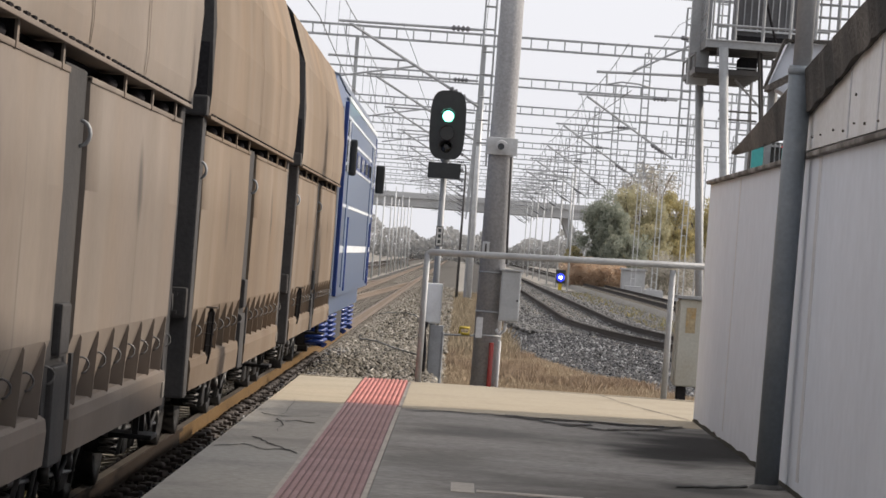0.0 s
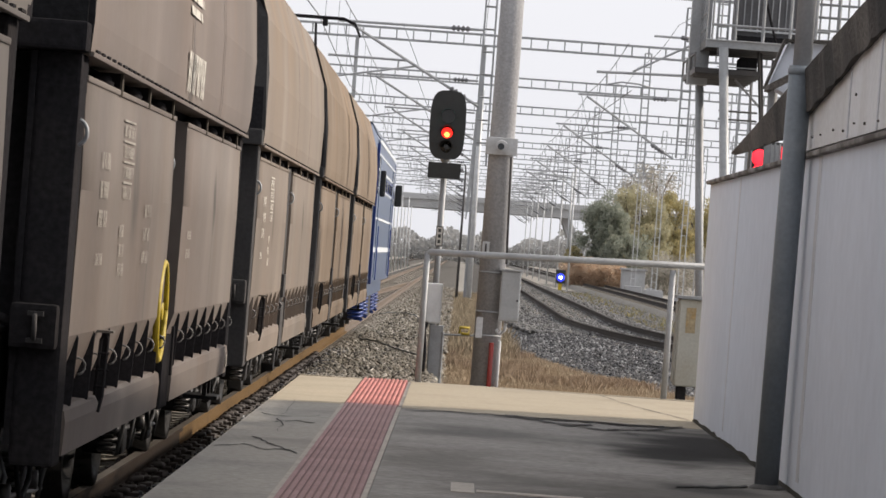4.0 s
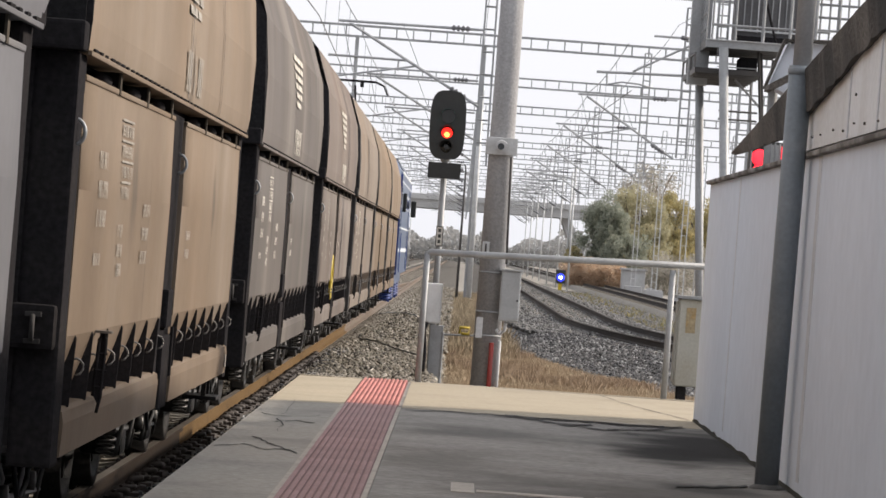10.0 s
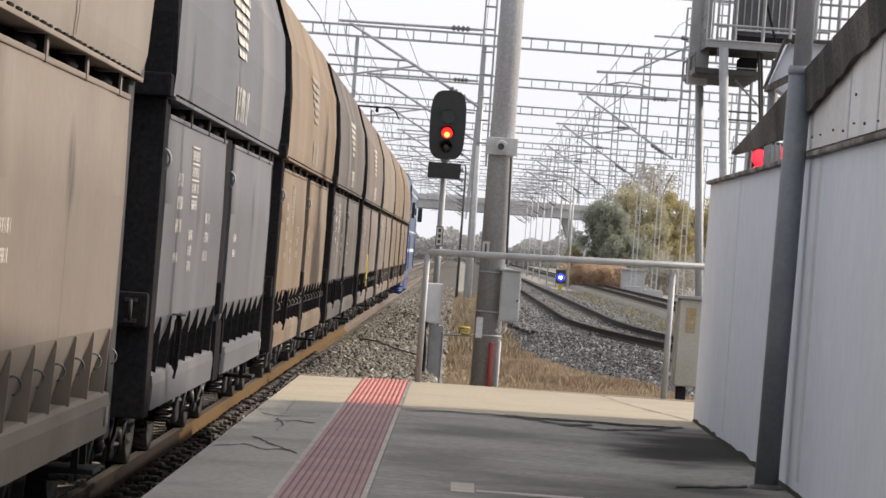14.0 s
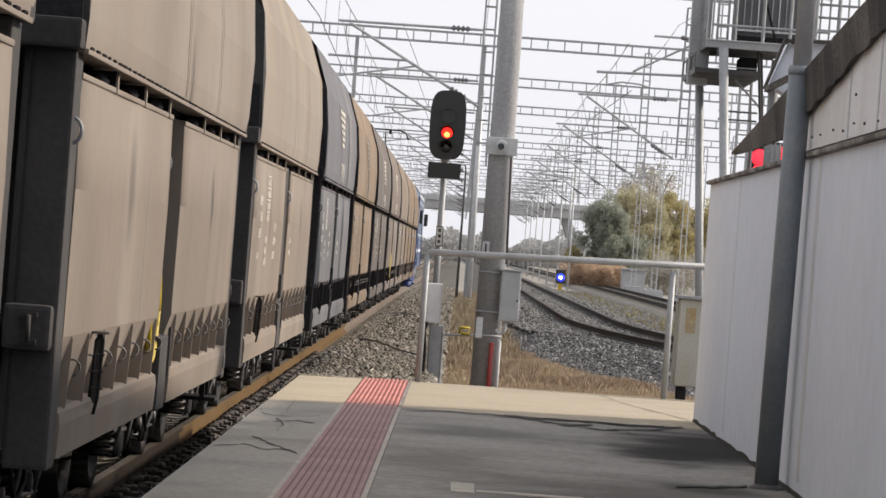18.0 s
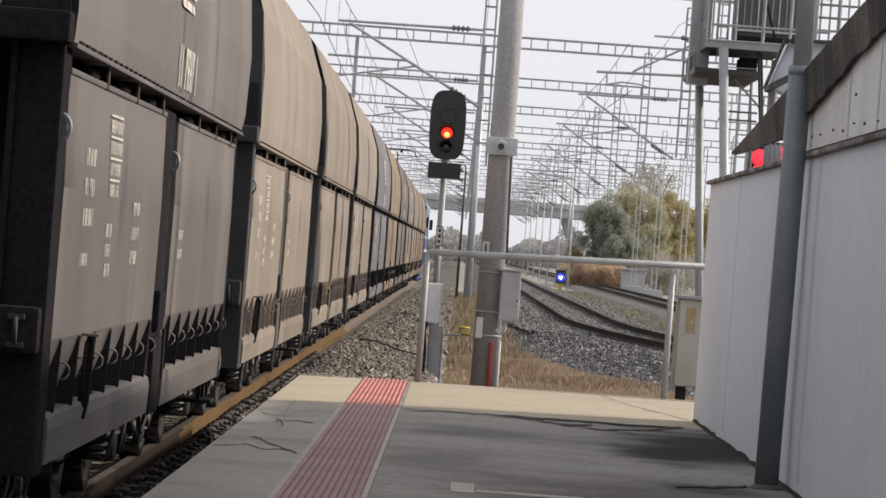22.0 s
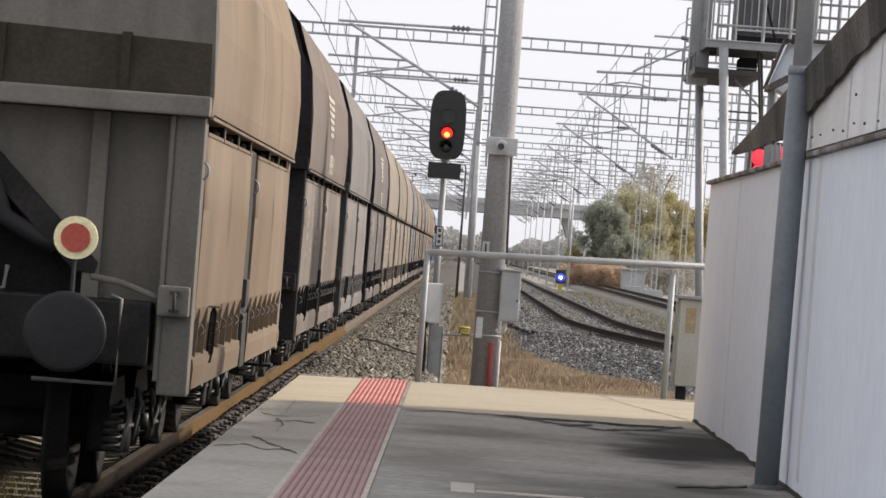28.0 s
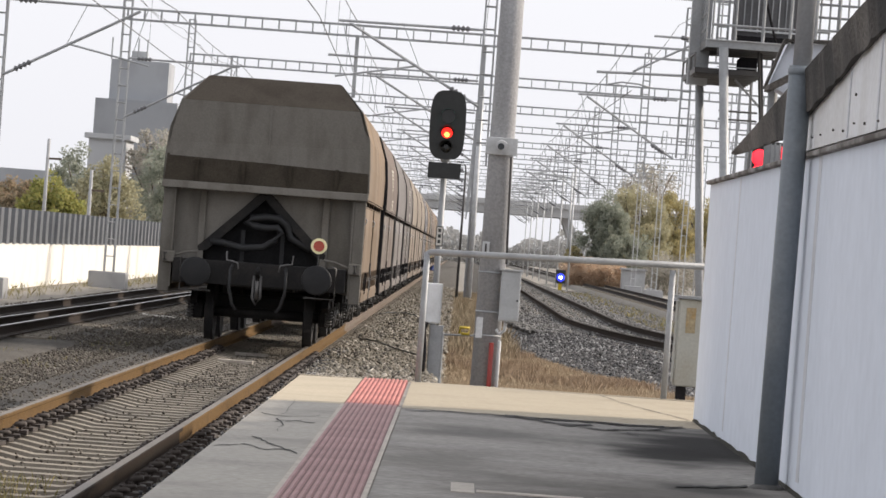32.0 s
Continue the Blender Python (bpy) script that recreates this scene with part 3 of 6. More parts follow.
def deck(bm, x0, x1, y0, y1, z0=-0.6, lift=0.0):
    vs = [bm.verts.new((x, y, z)) for x in (x0, x1) for y in (y0, y1) for z in (z0, plat_z(x) + lift)]
    for q in ((0, 1, 3, 2), (4, 6, 7, 5), (0, 4, 5, 1), (2, 3, 7, 6), (0, 2, 6, 4), (1, 5, 7, 3)):
        bm.faces.new([vs[i] for i in q])
    return bm


platform = thing("platform", "station platform with grey asphalt, pale end slab and concrete edge", "platform", kind="structure")
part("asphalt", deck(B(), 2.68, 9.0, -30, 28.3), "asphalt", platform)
part("edge_strip", deck(B(), EDGE, 2.24, -30, 28.3, lift=0.004), "slab_grey", platform)
part("underlay", deck(B(), 2.24, 2.68, -30, END, lift=-0.003), "asphalt", platform)
part("end_slab", deck(B(), EDGE, 2.24, 28.304, END, lift=0.004), "slab_pale", platform, "pale yellowish concrete slab")
part("end_slab", deck(B(), 2.68, 5.6, 28.3, END, lift=0.002), "slab_pale", platform, "pale yellowish concrete slab")
part("end_kerb", deck(B(), EDGE - 0.02, 5.6, END, END + 0.16, lift=0.01), "kerb", platform)


# guiding strip of ribbed tiles: duller before y = 28.2, redder beyond, dark grooves
def tactile_mesh(material, rib):
    bm = B()
    w, L = 0.405, 0.4
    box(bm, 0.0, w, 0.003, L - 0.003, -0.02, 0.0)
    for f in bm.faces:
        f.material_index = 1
    for i in range(11):
        x = 0.005 + i * 0.0362
        prism(bm, [(x, 0.0), (x + 0.026, 0.0), (x + 0.020, 0.006), (x + 0.006, 0.006)], "y", 0.004, L - 0.004)
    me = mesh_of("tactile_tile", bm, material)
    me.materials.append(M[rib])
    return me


TILE_D, TILE_C = tactile_mesh("tactile_dull", "groove_dull"), tactile_mesh("tactile_red", "groove_red")
tilt = math.degrees(math.atan(0.016))
y = 12.1
while y < END - 0.1:
    piece("tactile_tile", TILE_C if y > 28.2 else TILE_D, platform, pose(2.245, y, plat_z(2.245) + 0.004, 0, -tilt, 0))
    y += 0.4


for gx in (2.241, 2.662):
    part("grout_line", deck(B(), gx - 0.014, gx + 0.012, 12, 28.28, z0=0.44, lift=0.0075), "paint_chalk", platform, "pale worn mortar line")


def crack(points, width=0.02, material="crack", name="crack"):
    bm = B()
    prev = None
    for i, (x, y) in enumerate(points):
        w = width * (0.5 + 0.9 * random.random())
        a, b = bm.verts.new((x, y - w * 4, plat_z(x) + 0.007)), bm.verts.new((x, y + w * 4, plat_z(x) + 0.007))
        if prev:
            bm.faces.new((prev[0], a, b, prev[1]))
        prev = (a, b)
    part(name, bm, material, platform)


def wander(x0, y0, x1, y1, n, amp):
    return [(x0 + (x1 - x0) * i / n + random.uniform(-0.01, 0.01), y0 + (y1 - y0) * i / n + random.uniform(-amp, amp)) for i in range(n + 1)]


def zigzag(knots):
    pts = []
    for (xa, ya), (xb, yb) in zip(knots, knots[1:]):
        for i in range(5):
            f = i / 5
            pts.append((xa + (xb - xa) * f + random.uniform(-0.012, 0.012), ya + (yb - ya) * f + random.uniform(-0.07, 0.07)))
    return pts


crack(zigzag([(1.878, 28.83), (1.895, 26.43), (1.888, 25.35), (1.961, 24.62), (1.965, 23.4)]), 0.012)
crack(zigzag([(1.866, 22.79), (1.966, 22.36), (2.096, 21.74), (2.221, 21.1)]), 0.012)
crack(zigzag([(1.904, 24.87), (2.01, 25.17), (2.189, 24.91)]), 0.008)
crack(zigzag([(3.45, 28.28), (3.64, 27.87), (3.817, 27.45), (4.13, 27.59)]), 0.03)
crack(zigzag([(3.815, 27.36), (4.106, 26.94), (4.294, 27.09)]), 0.02)
crack(zigzag([(4.213, 27.08), (4.45, 27.38), (4.874, 28.55)]), 0.02)
crack(zigzag([(4.3, 26.76), (4.385, 26.04)]), 0.02)
crack(zigzag([(4.295, 20.68), (4.506, 20.84), (4.767, 21.19)]), 0.016)
crack(zigzag([(1.70, 21.6), (1.86, 21.9), (2.02, 21.5), (2.23, 21.7)]), 0.007)
crack(zigzag([(1.75, 26.0), (1.93, 25.7), (2.2, 26.1)]), 0.006)
crack(zigzag([(2.7, 27.9), (3.1, 28.1), (3.5, 27.95), (3.9, 28.15), (4.4, 27.95), (4.9, 28.2)]), 0.012)
crack(zigzag([(4.35, 33.8), (4.6, 31.6), (4.85, 30.1), (4.93, 29.6)]), 0.011)
crack(zigzag([(2.68, 28.26), (3.0, 28.31), (3.5, 28.27), (3.9, 28.33), (4.4, 28.28), (4.92, 28.36)]), 0.008, "paint_chalk", "mortar_line")
crack(zigzag([(3.52, 28.2), (3.75, 28.02), (4.05, 28.1), (4.35, 27.95), (4.7, 28.15)]), 0.03)
for x0, y0, x1, y1 in ((3.07, 18.85, 3.19, 19.6), (3.2, 18.95, 3.74, 19.1), (3.8, 18.6, 3.93, 19.15)):
    part("paint_mark", deck(B(), x0, x1, y0, y1, z0=plat_z(x0) - 0.01, lift=0.005), "paint_chalk", platform, "worn white paint mark")

# ---- station building on the platform ----
WX, WY, WT = 4.94, 29.58, 2.334
building = thing("station_building", "low white rendered station building with a dirty sloping roof edge", "building", kind="structure")
part("wall", box(B(), WX, WX + 0.25, -12, WY, 0.3, WT), "wall_white", building)
part("end_wall", box(B(), WX + 0.25, 12.0, WY - 0.25, WY - 0.002, 0.3, WT), "wall_white", building)
part("back_wall", box(B(), 12.0, 12.25, -12, WY, 0.3, WT), "wall_white", building)
part("rear_wall", box(B(), WX + 0.25, 12.0, -12.25, -12.0, 0.3, WT), "wall_white", building)
part("flat_roof", box(B(), WX + 0.282, 12.25, 22.0, WY + 0.02, WT + 0.002, WT + 0.046), "eave_dirt", building)
part("coping", box(B(), WX - 0.035, WX + 0.28, -12, WY + 0.03, WT + 0.002, WT + 0.031, 0.008), "rust_strip", building, "weathered rust-stained coping strip")
# dark strip with an uneven top along the wall foot
bm = B()
prev = None
for i in range(150):
    y = -12 + (WY + 12) * i / 149
    hgt = 0.505 + 0.022 * noise.noise((y * 2.3, 0, 0)) + 0.012 * random.random()
    a, b = bm.verts.new((WX - 0.006, y, 0.44)), bm.verts.new((WX - 0.004, y, hgt))
    if prev:
        bm.faces.new((prev[0], a, b, prev[1]))
    prev = (a, b)
part("wall_foot", bm, "wall_foot_dark", building, "dark uneven wall foot")
for y, wide in ((20.42, 0.16), (26.3, 0.07)):
    part("wall_seam", box(B(), WX - 0.003, WX + 0.01, y, y + wide, 0.56, WT), "wall_seam", building)
# upper boarding below the sloping verge
def verge_top(y):
    return 2.496 + 0.0607 * (26.5 - y)


def verge_low(y):
    low = 2.606 + 0.0626 * (20.76 - y) + 0.035 * math.exp(-((y - 18.4) / 1.5) ** 2) if y < 20.76 else 2.606 - 0.07 * (y - 20.76)
    return min(max(2.485, low), verge_top(y) - 0.004)


bm = B()
prism(bm, [(-12, WT + 0.047), (22.6, WT + 0.047), (22.6, 2.52), (20.7, 2.66), (-12, verge_low(-12) + 0.1)], "x", WX - 0.01, WX + 0.1)
part("upper_board", bm, "panel_white", building, "white boards with rust streaks and nail heads")
for i in range(1, 9):
    yb = 20.4 - i * 1.35
    part("board_joint", box(B(), WX - 0.016, WX - 0.011, yb, yb + 0.05, WT + 0.05, verge_low(yb) + 0.05), "wall_seam", building)
for i in range(13):
    yb = 21.0 - i * 0.55 + random.uniform(-0.1, 0.1)
    zn = WT + random.uniform(0.085, 0.12)
    part("nail_head", rod(B(), (WX - 0.02, yb, zn), (WX - 0.009, yb, zn), random.uniform(0.004, 0.009), seg=6), "clip_steel", building)
    if i % 3 == 1:
        za = WT + random.uniform(0.2, 0.35)
        part("nail_head", rod(B(), (WX - 0.02, yb, za), (WX - 0.009, yb, za), 0.007, seg=6), "clip_steel", building)
# sagging verge sheet
bm = B()
n = 220
rows = []
for i in range(n + 1):
    y = -12 + (26.5 + 12) * i / n
    hi, lo = verge_top(y), verge_low(y)
    k = min(1.0, (26.5 - y) / 2)
    wv, wt = k * (random.uniform(-0.009, 0.007) + 0.011 * noise.noise((0, y * 1.3, 0))), k * random.uniform(-0.008, 0.008)
    rows.append([bm.verts.new((WX + dx, y, z)) for dx, z in ((-0.045 + wt, lo + wv), (-0.075 + wt, hi + wt), (0.02, hi + 0.01), (0.02, lo + 0.02))])
for a, b in zip(rows, rows[1:]):
    for k in range(4):
        bm.faces.new((a[k], a[(k + 1) % 4], b[(k + 1) % 4], b[k]))
bm.faces.new(rows[0][::-1])
bm.faces.new(rows[-1])
part("verge_sheet", bm, "eave_dirt", building, "crumbling dark fibre-cement roof edge")
part("roof", prism(B(), [(-12, verge_top(-12) + 0.005), (25.0, verge_top(25.0) + 0.005), (25.0, verge_top(25.0) - 0.03), (-12, verge_top(-12) - 0.03)], "x", WX + 0.021, 12.0), "eave_dirt", building)

# drain pipe on the wall
pipe = thing("roof_post", "grey painted steel post with a collar beside the white wall", "post")
px, py = 4.83, 21.1
part("lower_tube", rod(B(), (px - 0.006, py, 0.40), (px + 0.016, py, 2.84), 0.067, seg=20), "post_grey", pipe)
part("upper_tube", rod(B(), (px + 0.02, py, 2.84), (px + 0.034, py, 4.6), 0.052, seg=20), "post_light", pipe)
part("collar", lathe(B(), [(0.067, 0), (0.073, 0.005), (0.073, 0.035), (0.052, 0.05)], (px + 0.017, py, 2.79), seg=20), "post_grey", pipe)
part("base_plate", lathe(B(), [(0.105, 0), (0.10, 0.012), (0.07, 0.03)], (px, py, 0.474), seg=16), "asphalt_dark", pipe)

# ---- railing at the platform end ----
railing = thing("railing", "grey steel tube railing closing off the platform end", "railing")
ry = END + 0.1
for x in (2.735, 4.945):
    z = plat_z(x)
    part("post", rod(B(), (x, ry, z - 0.1), (x, ry, z + 1.165), 0.029, seg=12), "galv", railing)
part("top_rail", tube(B(), [(2.735, ry, 1.6), (2.738, ry, 1.628), (2.77, ry, 1.643), (5.6, ry, 1.705)], 0.03, 10), "galv", railing)


# ---- signal beyond the platform end ----
sx, sy = 2.69, 58.0
signal = thing("colour_light_signal", "black colour-light signal on a thin grey post", "signal")
part("mast", rod(B(), (sx, sy, -0.45), (sx, sy, 3.1), 0.05, seg=12), "galv", signal)
bm = B()
pts = []
for i in range(24):
    a = 2 * math.pi * i / 24
    cx, cz = math.cos(a), math.sin(a)
    pts.append((math.copysign(abs(cx) ** 0.55, cx) * 0.275 + sx, math.copysign(abs(cz) ** 0.55, cz) * 0.53 + 3.58))
prism(bm, pts, "y", sy - 0.14, sy - 0.11)
part("backing_board", bm, "signal_black", signal)
bm = B()
box(bm, sx - 0.17, sx + 0.17, sy - 0.10, sy + 0.16, 3.11, 4.01, 0.02)
part("lamp_case", bm, "signal_black", signal)
for zc, nm, mt in ((3.715, "green_lens", "lamp_green"), (3.46, "red_lens", "lamp_red"), (3.24, "spare_lens", "lens_dark")):
    part(nm, lathe(B(), [(0.084, 0.0), (0.072, -0.012), (0.03, -0.02)], (sx, sy - 0.145, zc), "y", 20), mt, signal)
    bm = B()
    for i in range(11):
        a0, a1 = math.pi * (i / 11), math.pi * ((i + 1) / 11)
        c = [(math.cos(a) * r + sx, sy - 0.14 - d, math.sin(a) * r + zc) for a, r, d in
             ((a0, 0.11, 0), (a1, 0.11, 0), (a1, 0.11, 0.2), (a0, 0.11, 0.2))]
        bm.faces.new([bm.verts.new(p) for p in c])
    part("hood", bm, "signal_black", signal)
part("number_plate_board", box(B(), sx - 0.25, sx + 0.25, sy - 0.16, sy - 0.12, 2.76, 3.0), "signal_black", signal)
part("neck", lathe(B(), [(0.05, 0), (0.09, 0.06), (0.09, 0.1)], (sx, sy, 3.01), seg=12), "galv_light", signal)
part("lamp_glow", lathe(B(), [(0.042, 0.0), (0.035, -0.006), (0.01, -0.008)], (sx, sy - 0.160, 3.435), "y", 16), "lamp_core", signal, "bright yellow core of the red lamp")
# a dark blind slides from one lens to the other when the aspect changes
blind = part("blind", rod(B(), (0, 0, 0), (0, -0.012, 0), 0.108, seg=20), "lens_dark", signal)
BLIND_AT = ((sx, sy - 0.175, 3.46), (sx, sy - 0.175, 3.715))
blind.location = BLIND_AT[0]
bm = B()
box(bm, sx - 0.055, sx + 0.055, sy - 0.09, sy - 0.075, 1.72, 2.03)
tag = part("mast_tag", bm, "signal_black", signal)
part("tag_face", box(B(), sx - 0.043, sx + 0.043, sy - 0.096, sy - 0.091, 1.735, 2.015), "paint_white", tag)
for k in range(3):
    part("tag_bar", box(B(), sx - 0.022, sx + 0.022, sy - 0.101, sy - 0.097, 1.77 + 0.085 * k, 1.82 + 0.085 * k), "signal_black", tag)

# ---- concrete mast beside the signal ----
cx, cy = 3.45, 48.0
mastc = thing("concrete_mast", "tapered grey concrete mast with steel band and boxes", "mast")
part("shaft", rod(B(), (cx, cy, -0.6), (cx, cy, 7.5), 0.178, 0.135, seg=24), "mast_concrete", mastc)
part("band", lathe(B(), [(0.165, 0), (0.20, 0.0), (0.20, 0.20), (0.165, 0.20)], (cx, cy, 2.93), seg=24), "galv_light", mastc)

# ---- catenary portals ----
def lattice(bm, x, y, z0, z1, w=0.32, taper=0.8, step=0.55):
    """Four corner angles with zigzag bracing."""
    def half(z):
        return w / 2 * (1 - (1 - taper) * (z - z0) / (z1 - z0))
    cs = ((-1, -1), (1, -1), (1, 1), (-1, 1))
    for sx_, sy_ in cs:
        rod(bm, (x + sx_ * half(z0), y + sy_ * half(z0), z0), (x + sx_ * half(z1), y + sy_ * half(z1), z1), 0.034, seg=4)
    n = int((z1 - z0) / step)
    for i in range(n):
        za, zb = z0 + (z1 - z0) * i / n, z0 + (z1 - z0) * (i + 1) / n
        for k in (-1, 1):
            rod(bm, (x - half(zb), y + k * half(zb), zb), (x + half(zb), y + k * half(zb), zb), 0.02, seg=3, caps=False)
    return bm


def ladder(bm, x0, x1, y, z0, z1, step=0.56):
    for dy in (-0.16, 0.16):
        for z in (z0, z1):
            rod(bm, (x0, y + dy, z), (x1, y + dy, z), 0.04, seg=4)
    n = int((x1 - x0) / step)
    for i in range(n + 1):
        x = x0 + (x1 - x0) * i / n
        for dy in (-0.16, 0.16):
            rod(bm, (x, y + dy, z0), (x, y + dy, z1), 0.025, seg=4, caps=False)
    return bm


INS = mesh_of("insulator", lathe(B(), [(0.03, 0)] + [(0.03 + 0.055 * (k % 2), 0.06 * k + 0.03) for k in range(9)] + [(0.03, 0.6)], (0, 0, 0), "x", 8), "insulator")


def cantilever(parent, x, y, side, reach, zt):
    """Hinged bracket arm: tie tube, rising strut, steady arm and insulators."""
    bm = B()
    rod(bm, (x, y, zt), (x + side * reach, y, zt - 0.02), 0.035, seg=6)
    rod(bm, (x, y, zt - 1.95), (x + side * (reach - 0.3), y, zt - 0.08), 0.038, seg=6)
    rod(bm, (x + side * reach * 0.45, y, zt - 1.05), (x + side * reach, y, zt - 1.45), 0.026, seg=5)
    rod(bm, (x + side * reach * 0.55, y, zt - 0.03), (x + side * reach * 0.42, y, zt - 1.1), 0.014, seg=4)
    rod(bm, (x + side * (reach - 0.1), y, zt - 0.02), (x + side * (reach - 0.45), y, zt - 1.3), 0.014, seg=4)
    arm = part("bracket_arm", bm, "mast_grey", parent)
    piece("insulator", INS, arm, pose(x + (0.25 if side > 0 else -0.85), y, zt))
    piece("insulator", INS, arm, Matrix.Translation((x + side * 0.25, y, zt - 1.95 + 0.14)) @ Euler((0, -side * 0.5, 0)).to_matrix().to_4x4() @ Matrix.Translation((0 if side > 0 else -0.6, 0, 0)))


def portal(y, x0, x1, mids, zb=8.55, depth=0.36):
    p = thing("catenary_portal", "grey steel catenary portal with a ladder beam on lattice masts", "catenary portal", group="catenary portals")
    part("beam", ladder(B(), x0, x1, y, zb, zb + depth), "mast_grey", p)
    for x in (x0, *mids, x1):
        hung = x in mids and x < 12
        part("hanging_mast" if hung else "mast", lattice(B(), x, y, (3.9 if y < 100 else 5.3) if hung else -0.5, zb + depth + 1.4), "galv_light" if x == 15.5 else "mast_grey", p)
        if hung:
            continue
        top = 0.12 if x < 0 or x in mids else -0.3
        part("footing", box(B(), x - 0.62, x + 0.62, y - 0.55, y + 0.55, -0.6, top, 0.03), "concrete", p)
    cantilever(p, x0 + 0.16, y - 0.2, 1, 3.7, 7.25)
    cantilever(p, 3.35 - 0.16, y - 0.2, -1, 3.7, 7.35)
    if y > 100:
        cantilever(p, 9.84, y - 0.2, -1, 3.3, 7.2)
    return p


for k in range(12):
    y = 97 + 29 * k
    p = portal(y, -8.6 if k else -9.15, 20.0 if k else 10.0, (3.35,) if k == 0 else (10.1, 15.5))
    if k:
        part("drop_post", box(B(), 3.27, 3.39, y - 0.06, y + 0.06, 5.2 if k != 2 else -0.5, 8.56), "mast_grey", p)
    if k == 0:
        # bracket arms on the mast that carries the siding's wire
        part("registration_arm", rod(B(), (6.16, y - 0.2, 6.51), (8.45, y - 0.2, 6.57), 0.035, seg=6), "mast_grey", p)
        part("arm_stay", rod(B(), (8.50, y - 0.2, 7.35), (7.08, y - 0.2, 6.58), 0.028, seg=6), "mast_grey", p)
        part("arm_drop", rod(B(), (6.42, y - 0.2, 6.52), (6.44, y - 0.2, 6.20), 0.025, seg=5), "mast_grey", p)
        part("steady_arm", tube(B(), [(6.44, y - 0.2, 6.20), (6.81, y - 0.2, 6.29), (7.25, y - 0.2, 6.27), (7.57, y - 0.2, 6.20)], 0.022), "mast_grey", p)
        part("upper_bracket", rod(B(), (7.56, y - 0.2, 7.53), (8.48, y - 0.2, 7.53), 0.03, seg=6), "mast_grey", p)
        part("insulator", rod(B(), (8.25, y - 0.2, 7.54), (8.44, y - 0.2, 7.52), 0.055, seg=8), "insulator", p)
    if k == 1:
        part("drop_post", box(B(), -0.98, -0.86, y - 0.06, y + 0.06, 6.5, 8.56), "mast_grey", p)
        part("registration_arm", rod(B(), (-1.85, y - 0.1, 7.87), (0.75, y - 0.1, 7.86), 0.04, seg=6), "mast_grey", p)
        part("arm_drop", rod(B(), (0.5, y - 0.1, 7.86), (0.5, y - 0.1, 7.5), 0.03, seg=6), "mast_grey", p)
    if k == 2:
        part("tube_mast", rod(B(), (3.5, y - 0.3, -0.5), (3.42, y - 0.3, 8.4), 0.115, 0.1, seg=12), "galv_light", p, "pale galvanised tube mast")


def line_wire(x, z_contact=6.1, z_mess=7.3, y0=10, y1=420, span=29):
    w = thing("overhead_line", "thin overhead contact line with droppers above a track", "overhead wire", group="overhead lines")
    bm = B()
    tube(bm, [(x + 0.15 * (-1) ** i, y0 + (y1 - y0) * i / 14, z_contact) for i in range(15)], 0.012, 4)
    part("contact_wire", bm, "wire", w)
    bm = B()
    pts = []
    a = y0
    while a < y1:
        for j in range(8):
            f = j / 8
            z = z_mess - 0.14 * 4 * f * (1 - f)
            pts.append((x, a + span * f, z))
            if j in (2, 4, 6):
                part("dropper", rod(B(), (x, a + span * f, z), (x, a + span * f, z_contact), 0.006, seg=3, caps=False), "wire", w)
        a += span
    tube(bm, pts, 0.012, 4)
    part("carrier_wire", bm, "wire", w)


for x, zc, ya in ((-4.7, 6.1, 10), (0.0, 5.75, 10), (6.93, 6.1, 97)):
    line_wire(x, zc, y0=ya)

for x, z in ((-8.95, 9.9), (-8.25, 9.3), (3.35, 9.95), (9.7, 9.7)):
    fw = thing("feeder_wire", "thin feeder wire running from mast to mast", "overhead wire", group="feeder wires")
    pts = []
    for k in range(12):
        for j in range(6):
            f = j / 6
            pts.append((x, 39 + 29 * (k + f), z - 0.25 * 4 * f * (1 - f)))
    part("strand", tube(B(), pts, 0.011, 4), "wire", fw)

# ---- overpass ----
bridge = thing("overpass", "pale concrete road overpass with railings over the tracks", "bridge")
part("deck", box(B(), -28, 20, 430, 440, 6.3, 7.7, 0.05), "bridge", bridge)
part("cornice", box(B(), -28, 20, 429.7, 430.0, 7.3, 7.9), "bridge", bridge)
part("guard_rail", box(B(), -28, 20, 429.9, 430.0, 8.75, 8.85), "galv_light", bridge)
for i in range(25):
    x = -28 + 2 * i
    part("rail_post", box(B(), x - 0.05, x + 0.05, 429.9, 430.0, 7.9, 8.75), "galv_light", bridge)
for x in (-26.5, -12):
    part("pier", box(B(), x - 0.7, x + 0.7, 432, 438, -0.5, 6.3), "bridge", bridge)
for foot in (17.9,):
    bm = B()
    prism(bm, [(14.1, 6.3), (15.3, 6.3), (foot + 0.6, -0.5), (foot - 0.6, -0.5)], "y", 432, 438)
    part("pier_leg", bm, "bridge", bridge)
bm = B()
prism(bm, [(18, 7.7), (18, 5.0), (22, -0.5), (90, -0.5), (90, 7.7)], "y", 429, 441)
part("embankment", bm, "hill", bridge, "grassy approach bank")

# ---- noise wall along the far side of the tracks ----
fence = thing("noise_wall", "white concrete plinth wall topped with grey corrugated sheets", "wall", kind="structure")
part("plinth", box(B(), -10.4, -10.1, 60, 330, -0.6, 0.92), "plinth_white", fence)
bm = B()
pts = []
for i in range(640):
    y = 60 + 1.7 * (i // 4) + (0.0, 0.7, 0.85, 1.55)[i % 4]
    x = -10.22 + (0.15 if i % 4 in (0, 1) else -0.15)
    pts.append((bm.verts.new((x, y, 0.9)), bm.verts.new((x, y, 1.95))))
